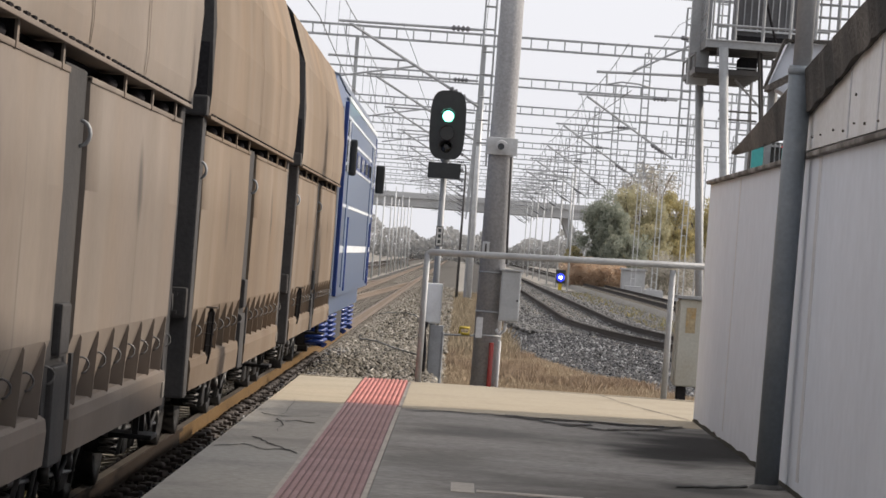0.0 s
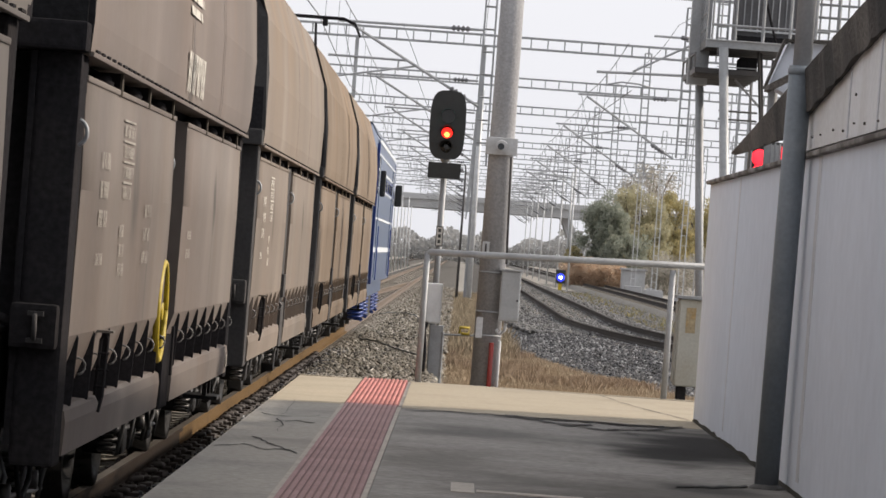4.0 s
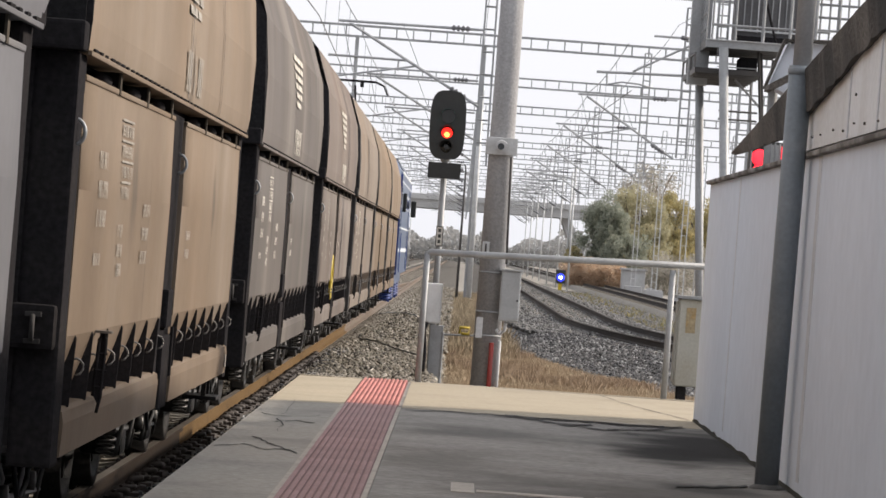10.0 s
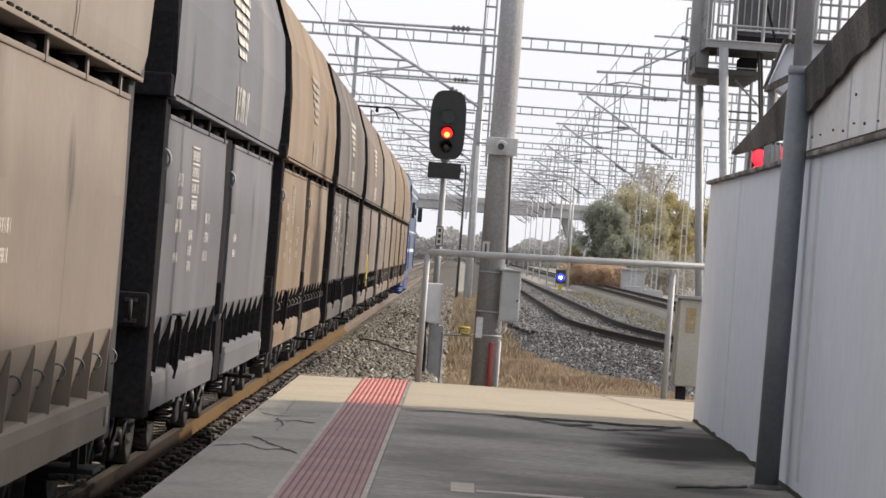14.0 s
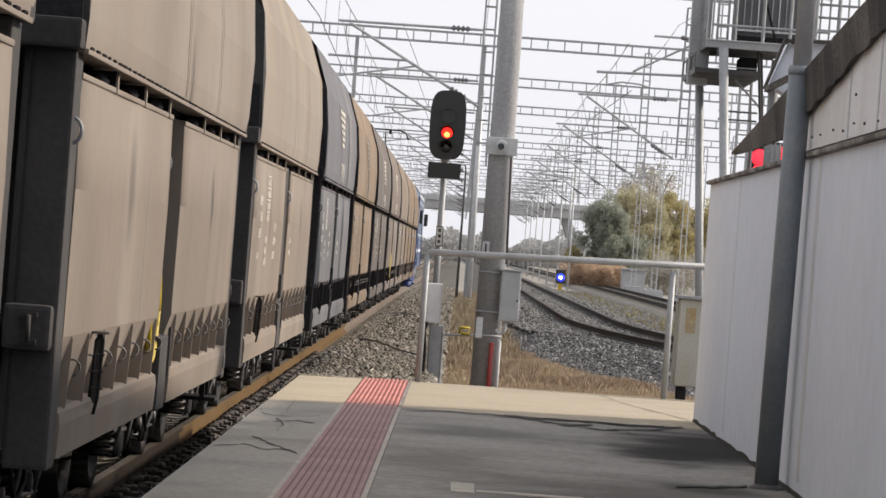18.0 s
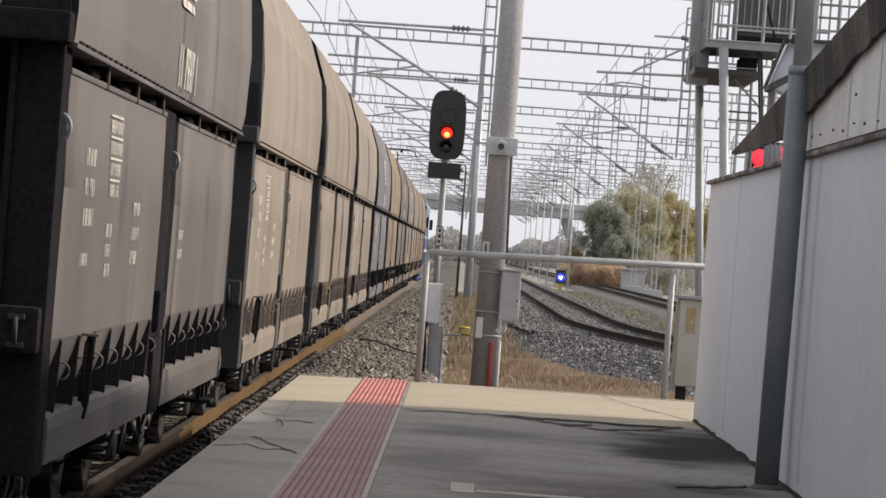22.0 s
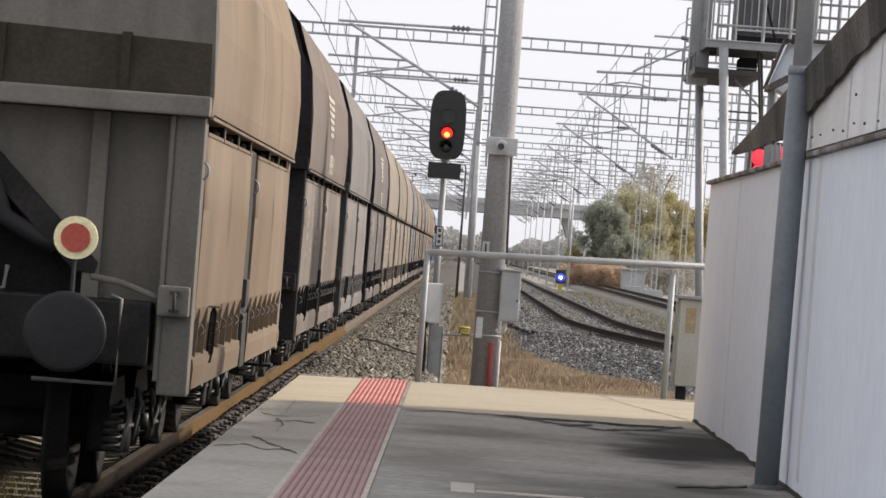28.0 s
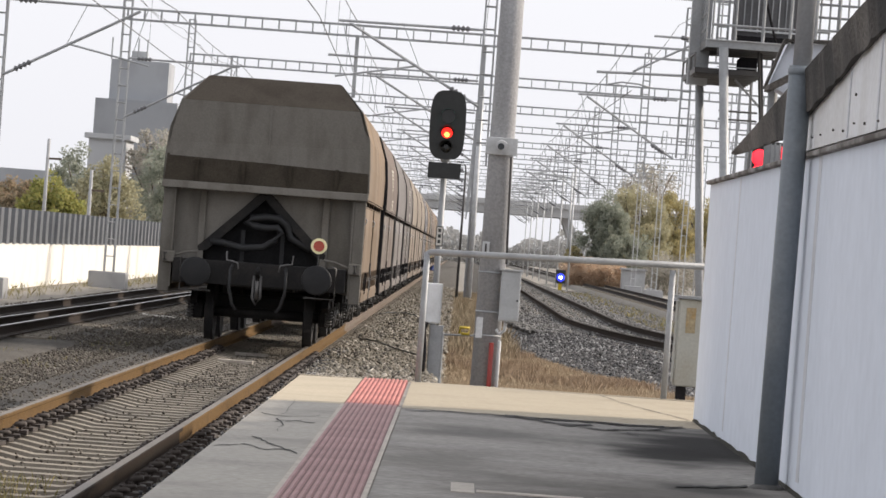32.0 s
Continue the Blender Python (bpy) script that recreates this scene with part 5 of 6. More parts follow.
P = np.concatenate([tufts(rng, 70, -0.6, 0.25, 24.0, 27.6, 10), tufts(rng, 30, -3.6, -2.0, 30, 60, 8)])
P[:, 2] = -0.23
blades("track_weeds", "withered yellow-green weeds between the rails", P, 0.04, 0.11, "weed", 8)


def tree(name, label, x, y, h, spread, leaf, n, seed, size=0.22, low=0.25, bark="bark"):
    """Tapered trunk, limbs and a crown of leaf clumps with gaps."""
    rng = np.random.default_rng(seed)
    t = thing(name, label, "tree", pose(x, y, -0.45))
    bm = B()
    rod(bm, (0, 0, 0), (0.1, 0, h * 0.45), 0.022 * h, 0.014 * h, seg=8)
    tips = []
    for k in range(9):
        a, r, z = rng.random() * 6.283, spread * rng.uniform(0.3, 0.75), h * rng.uniform(0.5, 0.92)
        tip = (r * math.cos(a), r * math.sin(a), z)
        tube(bm, [(0.08, 0, h * rng.uniform(0.25, 0.45)), (tip[0] * 0.5, tip[1] * 0.5, z * 0.75), tip], 0.006 * h, 5)
        tips.append(tip)
    part("trunk", bm, bark, t)
    c = []
    while len(c) < 70:
        p = rng.uniform(-1, 1, 3)
        if (p ** 2).sum() < 1 and rng.random() < 0.9:
            c.append((p[0] * spread, p[1] * spread, h * (low + (1 - low) * (p[2] * 0.5 + 0.5)) * (1 - 0.12 * abs(p[0]))))
    c = np.array(c + [tuple(q) for q in tips])
    rad = rng.uniform(0.16, 0.34, len(c)) * spread
    pick = rng.integers(0, len(c), n)
    d = rng.normal(0, 1, (n, 3))
    d /= np.linalg.norm(d, axis=1)[:, None]
    ctr = c[pick] + d * (rad[pick] * rng.random(n) ** 0.4)[:, None]
    u = rng.normal(0, 1, (n, 3))
    u /= np.linalg.norm(u, axis=1)[:, None]
    w = np.cross(u, rng.normal(0, 1, (n, 3)))
    w /= np.linalg.norm(w, axis=1)[:, None]
    s = size * rng.uniform(0.6, 1.3, (n, 1))
    v = np.stack([ctr - u * s, ctr + w * s * 0.5, ctr + u * s, ctr - w * s * 0.5], 1).reshape(-1, 3)
    f = np.arange(4 * n).reshape(-1, 4)
    raw("crown", v, f, leaf, parent=t)
    return t


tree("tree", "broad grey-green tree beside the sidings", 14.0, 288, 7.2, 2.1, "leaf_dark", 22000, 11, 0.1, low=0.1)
tree("tree", "green tree turning yellow beside the sidings", 16.2, 291, 8.1, 2.7, "leaf_olive", 26000, 12, 0.1, low=0.1)
tree("tree", "yellow autumn tree behind the lattice masts", 19.2, 297, 8.1, 2.1, "leaf_yellow", 20000, 13, 0.1, low=0.1)
tree("tree", "yellow autumn tree behind the lattice masts", 22.6, 301, 7.8, 2.6, "leaf_yellow", 14000, 15, 0.11, low=0.1)
tree("tree", "thin greying tree behind the masts", 18.0, 310, 10.8, 2.8, "leaf_grey", 2400, 14, 0.14, low=0.55)
tree("bush", "yellow-green bush at the foot of the trees", 11.7, 290, 3.4, 0.8, "leaf_yellow", 4000, 19, 0.09, low=0.05)
tree("bush", "russet undergrowth below the trees", 12.2, 282, 2.2, 1.8, "leaf_russet", 8000, 16, 0.09, low=0.05)
tree("bush", "dull green undergrowth between the trees", 15.4, 286, 4.4, 2.0, "leaf_dark", 12000, 28, 0.1, low=0.05)
tree("bush", "russet undergrowth below the trees", 14.0, 281, 2.1, 1.8, "leaf_russet", 8000, 18, 0.09, low=0.05)
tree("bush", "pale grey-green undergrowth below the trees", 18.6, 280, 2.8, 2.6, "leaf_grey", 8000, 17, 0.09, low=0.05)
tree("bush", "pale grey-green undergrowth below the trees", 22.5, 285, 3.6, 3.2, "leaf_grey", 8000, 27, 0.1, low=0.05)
for i, (x, y, h, s, lf) in enumerate(((-22.6, 250, 7.3, 2.3, "leaf_dark"), (-22.2, 232, 4.8, 2.1, "leaf_lime"), (-18.4, 262, 9.3, 2.6, "leaf_grey"), (-16.8, 255, 7.8, 2.7, "leaf_dark"),
                                      (-26.4, 245, 4.9, 2.6, "leaf_brown"), (-24.3, 240, 4.5, 2.2, "leaf_brown"), (-28.7, 245, 4.7, 2.2, "leaf_brown"), (-19.6, 240, 6.2, 2.2, "leaf_olive"), (-14.0, 268, 7.4, 2.6, "leaf_olive"))):
    tint = {"leaf_dark": "dark leafy", "leaf_lime": "lime-green", "leaf_grey": "twiggy grey-brown", "leaf_brown": "russet autumn", "leaf_olive": "olive-green"}[lf]
    tree("tree", tint + " tree behind the noise wall", x, y, h, s, lf, 9000, 30 + i, 0.13, low=0.12)
# far woods beyond the overpass, haze painted in with pale grey leaf tones
rng = np.random.default_rng(21)
n = 30000
x = rng.uniform(-60, 60, n)
top = 5.2 + 1.2 * np.sin(x * 0.35) + 0.8 * np.sin(x * 0.9 + 1) - 1.5 * np.exp(-((x - 6) / 6) ** 2)
z = rng.random(n) * top
c = np.stack([x, 640 + rng.uniform(0, 20, n), z], 1)
u, w = rng.normal(0, 0.18, (n, 3)), rng.normal(0, 0.18, (n, 3))
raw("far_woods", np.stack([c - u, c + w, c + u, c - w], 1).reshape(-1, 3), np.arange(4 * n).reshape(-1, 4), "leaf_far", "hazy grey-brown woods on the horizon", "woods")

# concrete hut beyond the sidings
hut = thing("concrete_hut", "low pale concrete equipment hut beyond the sidings", "hut")
part("body", box(B(), 14.9, 16.6, 276, 278, -0.5, 1.22, 0.03), "concrete", hut)
part("slab_roof", box(B(), 14.8, 16.7, 275.8, 278.2, 1.22, 1.36, 0.03), "concrete", hut)
part("door", box(B(), 15.9, 16.35, 275.93, 275.99, -0.4, 0.95), "cabinet", hut)

# ---- beyond the noise wall ----
tw = thing("tower_block", "tall grey tower block on the skyline", "building")
part("tower", box(B(), -54.4, -45.2, 600, 612, -0.5, 28.0), "tower_grey", tw)
part("lower_wing", box(B(), -56.3, -43.3, 598, 599.9, -0.5, 21.6), "tower_grey", tw)
part("roof_house", box(B(), -51.5, -49.2, 603, 607, 28.0, 29.6), "tower_light", tw)
for x in (-54.6, -50.4, -49.0):
    part("aerial", rod(B(), (x, 602, 28.0), (x, 602, 31.5), 0.12, seg=5), "mast_grey", tw)
wb = thing("roof_shed", "small white flat-roofed building", "building")
part("block", box(B(), -23.2, -20.6, 262, 268, -0.5, 7.6), "tower_light", wb)
part("flat_roof", box(B(), -23.5, -20.3, 261.7, 268.3, 7.6, 7.95), "tower_light", wb)
fh = solid("far_hall", box(B(), -75, -43, 470, 490, -0.5, 7.8), "tower_grey", "long low grey hall behind the noise wall", "building")
for x, y, h in ((-21.3, 220, 6.4), (-18.2, 215, 4.7)):
    po = thing("utility_pole", "slender grey utility pole behind the noise wall", "utility pole", group="utility poles")
    part("pole", rod(B(), (x, y, -0.5), (x, y, h), 0.13, 0.09, seg=8), "concrete", po)
    part("cross_arm", box(B(), x - 0.1, x + 0.8, y - 0.05, y + 0.05, h - 1.2, h - 1.08), "bark", po)


# ---- the coal train ----
HULL = 10.7
DOORS = ((0.205, 4.82), (5.64, 10.495))


def hull_mesh(material, cap):
    """Upper body: bulging sides, folded shoulders, a hipped rear end and an overhanging front end."""
    side = [(1.548, 2.33), (1.556, 2.45), (1.55, 2.85), (1.512, 3.26), (1.37, 3.71), (1.01, 4.11)]
    rear = [0.0, 0.0, 0.10, 0.10, 0.16, 0.55]
    front = [0.0, -0.2, -0.45, -0.65, -0.6, -0.25]
    bm = B()
    ny = 9
    cols = []
    for s in (1, -1):
        for i, (x, z) in (enumerate(side) if s > 0 else reversed(list(enumerate(side)))):
            row = []
            for j in range(ny + 1):
                y = rear[i] + (HULL - rear[i] - front[i]) * j / ny
                dent = 0.006 * noise.noise((x * 3, y * 0.9, z * 2.0))
                row.append(bm.verts.new((s * (x + dent), y, z + dent)))
            cols.append(row)
    for a, b in zip(cols, cols[1:]):
        for j in range(ny):
            bm.faces.new((a[j], b[j], b[j + 1], a[j + 1]))
    bm.faces.new([c[0] for c in cols]).material_index = 1
    bm.faces.new([c[-1] for c in cols][::-1]).material_index = 1
    bm.faces.new([cols[0][j] for j in range(ny + 1)] + [cols[-1][j] for j in range(ny, -1, -1)])
    me = mesh_of("hull", bm, material)
    me.materials.append(M[cap])
    return me


def ring_mesh(material, r=0.05, t=0.008):
    bm = B()
    tube(bm, [(0.04 * math.sin(math.pi * k / 8), 0.0, r * math.cos(math.pi * k / 8)) for k in range(9)], t, 6)
    return mesh_of("grab_iron", bm, material)


def spring_mesh():
    bm = B()
    tube(bm, [(0.05 * math.cos(k * 0.7), 0.05 * math.sin(k * 0.7), k * 0.0052) for k in range(56)], 0.012, 5)
    return mesh_of("spring", bm, "spring_grey")


def wheelset_mesh():
    bm = B()
    rod(bm, (-0.9, 0, 0), (0.9, 0, 0), 0.085, seg=10)
    for s in (-1, 1):
        lathe(bm, [(0.20, s * 0.70), (0.36, s * 0.70), (0.49, s * 0.682), (0.49, s * 0.705), (0.46, s * 0.715), (0.455, s * 0.82), (0.38, s * 0.82), (0.34, s * 0.77), (0.16, s * 0.79)],
              (0, 0, 0), "x", 24)
        for k in range(3):
            a = 2 * math.pi * k / 3
            rod(bm, (s * 0.79, 0.27 * math.cos(a), 0.27 * math.sin(a)), (s * 0.80, 0.27 * math.cos(a), 0.27 * math.sin(a)), 0.05, seg=8)
    return mesh_of("wheelset", bm, "steel_black")


SPRING, WHEELSET = spring_mesh(), wheelset_mesh()
bm = B()
tube(bm, [(0.11 * math.cos(k * 0.7), 0.11 * math.sin(k * 0.7), k * 0.0075) for k in range(60)], 0.024, 6)
SPRING_L = mesh_of("coil_spring", bm, "loco_edge")
WHEELS = []


def bogie(parent, yc):
    b = part("bogie", box(B(), -1.0, 1.0, yc - 0.25, yc + 0.25, 0.42, 0.72, 0.03), "steel_black", parent)
    for s in (-1, 1):
        bm = B()
        prism(bm, [(yc - 1.35, 0.62), (yc - 1.2, 0.76), (yc - 0.45, 0.76), (yc - 0.3, 0.60), (yc + 0.3, 0.60), (yc + 0.45, 0.76), (yc + 1.2, 0.76), (yc + 1.35, 0.62),
                   (yc + 1.25, 0.55), (yc + 0.5, 0.62), (yc + 0.35, 0.42), (yc - 0.35, 0.42), (yc - 0.5, 0.62), (yc - 1.25, 0.55)], "x", s * 1.0 - 0.05, s * 1.0 + 0.05)
        part("side_frame", bm, "steel_black", b)
        for dy in (-0.9, 0.9):
            part("axle_box", box(B(), s * 1.0 - 0.1, s * 1.0 + 0.14, yc + dy - 0.14, yc + dy + 0.14, 0.32, 0.60, 0.03), "steel_black", b)
            for k in (-0.25, 0.25):
                piece("spring", SPRING, b, pose(s * 1.06, yc + dy + k, 0.33))
        for dy in (-0.52, 0.52):
            part("brake_block", box(B(), s * 0.75 - 0.05, s * 0.75 + 0.05, yc + dy - 0.04, yc + dy + 0.04, 0.25, 0.62), "steel_black", b)
    # rigging on the platform side: pull rod, links, shackles and a slack pipe
    part("pull_rod", rod(B(), (1.13, yc - 1.5, 0.5), (1.13, yc + 1.45, 0.40), 0.014, seg=6), "spring_grey", b)
    for dy, za in ((-1.32, 0.66), (-0.62, 0.7), (-0.4, 0.66), (0.42, 0.68), (0.66, 0.7), (1.3, 0.66)):
        part("link", tube(B(), [(1.14, yc + dy, za), (1.17, yc + dy + 0.02, za - 0.1), (1.15, yc + dy - 0.01, 0.46), (1.13, yc + dy + 0.03, 0.34)], 0.013), "galv_dull", b)
    for dy in (-0.5, 0.54):
        part("shackle", lathe(B(), [(0.012, 0.0), (0.045, 0.005), (0.045, 0.05), (0.012, 0.055)], (1.16, yc + dy, 0.5), "x", 10), "spring_grey", b)
    part("slack_pipe", tube(B(), [(1.2, yc - 0.35, 0.7), (1.21, yc - 0.2, 0.5), (1.2, yc, 0.44), (1.21, yc + 0.2, 0.52), (1.2, yc + 0.33, 0.7)], 0.012), "hose_grey", b)
    for dy in (-0.9, 0.9):
        w = piece("wheelset", WHEELSET, parent, pose(0, yc + dy, 0.455))
        WHEELS.append(w)


def door_x(z):
    """Outer face of the bulged doors at a height."""
    knots = ((1.225, 1.527), (1.8, 1.533), (2.245, 1.525))
    for (za, xa), (zb, xb) in zip(knots, knots[1:]):
        if z <= zb or zb == 2.245:
            return xa + (xb - xa) * (z - za) / (zb - za)


MARKS = {}


def mark_mesh(kind, w, height, material):
    """One worn stencilled character as plain bars in the y-z plane."""
    key = (kind, round(w, 3), round(height, 3), material)
    if key not in MARKS:
        bm, st = B(), height * 0.18

        def bar(ya, yb, za, zb):
            bm.faces.new([bm.verts.new(p) for p in ((0, ya, za), (0, yb, za), (0, yb, zb), (0, ya, zb))])

        bar(0, st, 0, height)
        if kind != 3:
            bar(w - st, w, height * 0.45 if kind == 1 else 0, height)
        if kind in (0, 1):
            bar(st, w - st, height - st, height)
        if kind in (0, 2):
            bar(st, w - st, height * 0.4, height * 0.4 + st)
        MARKS[key] = mesh_of("stencil_mark", bm, material)
    return MARKS[key]


def writing(parent, y, z, length, height, material, x=None, lined=False, lean=0.0):
    """One line of worn stencilled writing as plain bars, seen on the platform side; lean follows the hull's slope."""
    if x is None:
        x0, lean = door_x(z), (door_x(z + height) - door_x(z)) / height
    else:
        x0 = x
    tilt = math.degrees(math.atan(lean))
    q = y
    while q < y + length:
        w = height * random.choice((0.42, 0.5, 0.55))
        piece("stencil_mark", mark_mesh(random.randrange(4), w, height, material), parent, pose(x0 + 0.006, q, z, 0, tilt, 0))
        q += w + height * random.choice((0.2, 0.2, 0.25, 0.7))
    if lined:
        bm = B()
        x1 = x0 + lean * (height + 0.02) + 0.006
        bm.faces.new([bm.verts.new(p) for p in ((x1, y - 0.02, z + height + 0.014), (x1, y + length + 0.03, z + height + 0.014), (x1, y + length + 0.03, z + height + 0.024), (x1, y - 0.02, z + height + 0.024))])
        part("stencil_line", bm, material, parent)


def hopper_wagon(hull, post, letters, label, wheel=False, number=None, grey="frame_grey", dark="frame_black"):
    """Four-axle self-discharging hopper; y = 0 at the rear end of its body, rail heads at z = 0."""
    w = thing("hopper_wagon", label, "railway wagon", group="wagons of the coal train")
    ob = new("upper_hull", hull_mesh(hull, grey))
    ob.parent = w
    # end sheets set into the hull: grey centre, dark tucked lower band
    for y, f in ((0.0, -1), (HULL, 1)):
        bm = B()
        e = 0.095 if f < 0 else HULL - 0.095
        prism(bm, [(-1.51, 2.86), (1.51, 2.86), (1.465, 3.26), (1.33, 3.70), (-1.33, 3.70), (-1.465, 3.26)], "y", e - 0.012 if f < 0 else e, e if f < 0 else e + 0.012)
        part("end_sheet", bm, grey, w)
        # hipped top of the end
        bm = B()
        ya, yb = (y - f * 0.13), (y - f * 0.53)
        vs = [bm.verts.new(p) for p in ((-1.33, ya, 3.69), (1.33, ya, 3.69), (0.99, yb, 4.105), (-0.99, yb, 4.105))]
        vt = [bm.verts.new(v.co + Vector((0, f * 0.02, 0.012))) for v in vs]
        bm.faces.new(vs)
        bm.faces.new(vt[::-1])
        for i in range(4):
            bm.faces.new((vs[i], vs[(i + 1) % 4], vt[(i + 1) % 4], vt[i]))
        part("end_hip", bm, "end_mid" if dark == "end_dark" else dark, w)
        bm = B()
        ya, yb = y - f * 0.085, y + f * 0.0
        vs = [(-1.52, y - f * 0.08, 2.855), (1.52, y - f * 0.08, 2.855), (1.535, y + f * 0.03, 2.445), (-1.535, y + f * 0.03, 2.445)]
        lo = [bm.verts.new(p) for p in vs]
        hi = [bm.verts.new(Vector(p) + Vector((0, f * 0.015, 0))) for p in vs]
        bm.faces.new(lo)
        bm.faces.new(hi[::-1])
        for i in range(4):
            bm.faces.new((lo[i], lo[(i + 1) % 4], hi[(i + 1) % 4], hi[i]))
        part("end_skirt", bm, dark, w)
        for k in range(4):
            xk = -1.05 + 0.7 * k
            part("skirt_rib", box(B(), xk - 0.025, xk + 0.025, y + f * 0.005 - 0.05, y + f * 0.005 + 0.05, 2.44, 2.78), dark, w)
        # cross beam under the skirt
        part("end_beam", box(B(), -1.55, 1.55, min(y, y + f * 0.16), max(y, y + f * 0.16), 2.325, 2.44, 0.015), grey, w)
        # lower end walls on both sides of the sloping hopper floor
        yi = y - f * 0.22
        for s in (-1, 1):
            bm = B()
            prism(bm, [(s * 1.49, 0.80), (s * 1.49, 2.325), (s * 0.10, 2.325), (s * 0.92, 1.48), (s * 0.92, 0.95)], "y", yi - 0.015, yi + 0.015)
            part("end_wall", bm, grey, w)
            part("end_rib", box(B(), s * 0.93 - 0.05, s * 0.93 + 0.05, min(yi, yi + f * 0.09), max(yi, yi + f * 0.09), 1.2, 2.325, 0.01), grey, w)
            part("hopper_flange", prism(B(), [(s * 0.0, 2.235), (s * 0.0, 2.3), (s * 0.09, 2.32), (s * 0.97, 1.45), (s * 0.95, 1.38), (s * 0.83, 1.40)], "y", min(yi, yi + f * 0.1), max(yi, yi + f * 0.1)), "steel_black" if dark == "end_dark" else dark, w)
            part("corner_post", box(B(), s * 1.44 - 0.085, s * 1.44 + 0.085, min(y - f * 0.24, y + f * 0.02), max(y - f * 0.24, y + f * 0.02), 0.72, 2.325, 0.015), grey, w)
            part("corner_rib", box(B(), s * 1.345 - 0.012, s * 1.345 + 0.012, min(y - f * 0.2, y + f * 0.035), max(y - f * 0.2, y + f * 0.035), 0.8, 2.32), grey, w)
            part("lock_box", box(B(), s * 1.40 - 0.07, s * 1.40 + 0.11, min(y, y + f * 0.1), max(y, y + f * 0.1), 1.175, 1.35, 0.02), grey, w)
            handle = part("lock_handle", tube(B(), [(s * 1.43, y + f * 0.10, 1.21), (s * 1.43, y + f * 0.135, 1.215), (s * 1.43, y + f * 0.135, 1.305), (s * 1.43, y + f * 0.10, 1.31)], 0.01), "frame_grey", w)
            for zk in (1.208, 1.312):
                part("handle_end", box(B(), s * 1.43 - 0.03, s * 1.43 + 0.03, min(y + f * 0.1, y + f * 0.125), max(y + f * 0.1, y + f * 0.125), zk - 0.009, zk + 0.009), "frame_grey", handle)
            part("end_rail", tube(B(), [(s * 0.95, y + f * 0.04, 1.37), (s * 1.12, y + f * 0.06, 1.35), (s * 1.34, y + f * 0.06, 1.27)], 0.02), grey, w)
            buf = part("buffer", rod(B(), (s * 0.905 - 0.02, y + f * 0.1, 1.06), (s * 0.905 - 0.02, y + f * 0.62, 1.06), 0.12, 0.10, seg=16), "steel_black", w)
            part("buffer_head", lathe(B(), [(0.11, -f * 0.02), (0.215, 0.0), (0.228, f * 0.012), (0.222, f * 0.024), (0.2, f * 0.028), (0.02, f * 0.034)], (s * 0.905 - 0.02, y + f * 0.61, 1.06), "y", 28), "buffer_worn", buf)
            part("buffer_step", tube(B(), [(s * 1.1, y + f * 0.4, 1.28), (s * 1.16, y + f * 0.4, 1.26), (s * 1.16, y + f * 0.4, 0.78), (s * 0.7, y + f * 0.4, 0.78)], 0.014), "spring_grey", w)
            part("hose", tube(B(), [(s * 0.4, y + f * 0.2, 1.2), (s * 0.42, y + f * 0.38, 1.12), (s * 0.42, y + f * 0.42, 0.84), (s * 0.36, y + f * 0.38, 0.6), (s * 0.3, y + f * 0.34, 0.52)], 0.024), "hose_grey", w)
            part("cock_handle", tube(B(), [(s * 0.5, y + f * 0.2, 1.4), (s * 0.49, y + f * 0.24, 1.27), (s * 0.4, y + f * 0.34, 1.26), (s * 0.32, y + f * 0.36, 1.24), (s * 0.3, y + f * 0.36, 1.14)], 0.013), "galv_dull", w)
        # sloping hopper floor seen in the triangular opening, the deep shade in its colour
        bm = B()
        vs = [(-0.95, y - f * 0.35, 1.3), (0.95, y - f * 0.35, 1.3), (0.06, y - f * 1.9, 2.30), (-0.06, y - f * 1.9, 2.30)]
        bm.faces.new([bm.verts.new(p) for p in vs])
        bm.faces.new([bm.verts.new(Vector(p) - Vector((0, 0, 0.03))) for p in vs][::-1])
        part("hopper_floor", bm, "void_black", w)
        part("brake_hose", tube(B(), [(-0.78, y - f * 0.16, 1.54), (-0.58, y - f * 0.12, 1.53), (-0.3, y - f * 0.05, 1.47), (0.02, y - f * 0.02, 1.5), (0.2, y - f * 0.03, 1.62), (0.27, y - f * 0.06, 1.75), (0.22, y - f * 0.08, 1.82),
                                      (0.05, y - f * 0.08, 1.8), (-0.14, y - f * 0.08, 1.82), (-0.26, y - f * 0.08, 1.88), (-0.18, y - f * 0.08, 1.94), (0.05, y - f * 0.08, 1.975), (0.24, y - f * 0.08, 1.96), (0.36, y - f * 0.1, 1.86),
                                      (0.42, y - f * 0.12, 1.68), (0.6, y - f * 0.16, 1.58), (0.72, y - f * 0.18, 1.52)], 0.055, 8), "hose_grey", w, "thick grey bent hose")
        for xk in (-0.3, 0.3):
            part("floor_stay", box(B(), xk - 0.03, xk + 0.03, y - f * 0.25 - 0.02, y - f * 0.25 + 0.02, 1.1, 1.75), "hose_grey", w)
        part("sheet_seam", box(B(), -0.012, 0.012, min(y - f * 0.1, y - f * 0.07), max(y - f * 0.1, y - f * 0.07), 2.86, 3.68), grey, w)
        part("buffer_beam", box(B(), -1.3, 1.3, min(y - f * 0.2, y + f * 0.12), max(y - f * 0.2, y + f * 0.12), 0.88, 1.25, 0.02), "steel_black", w)
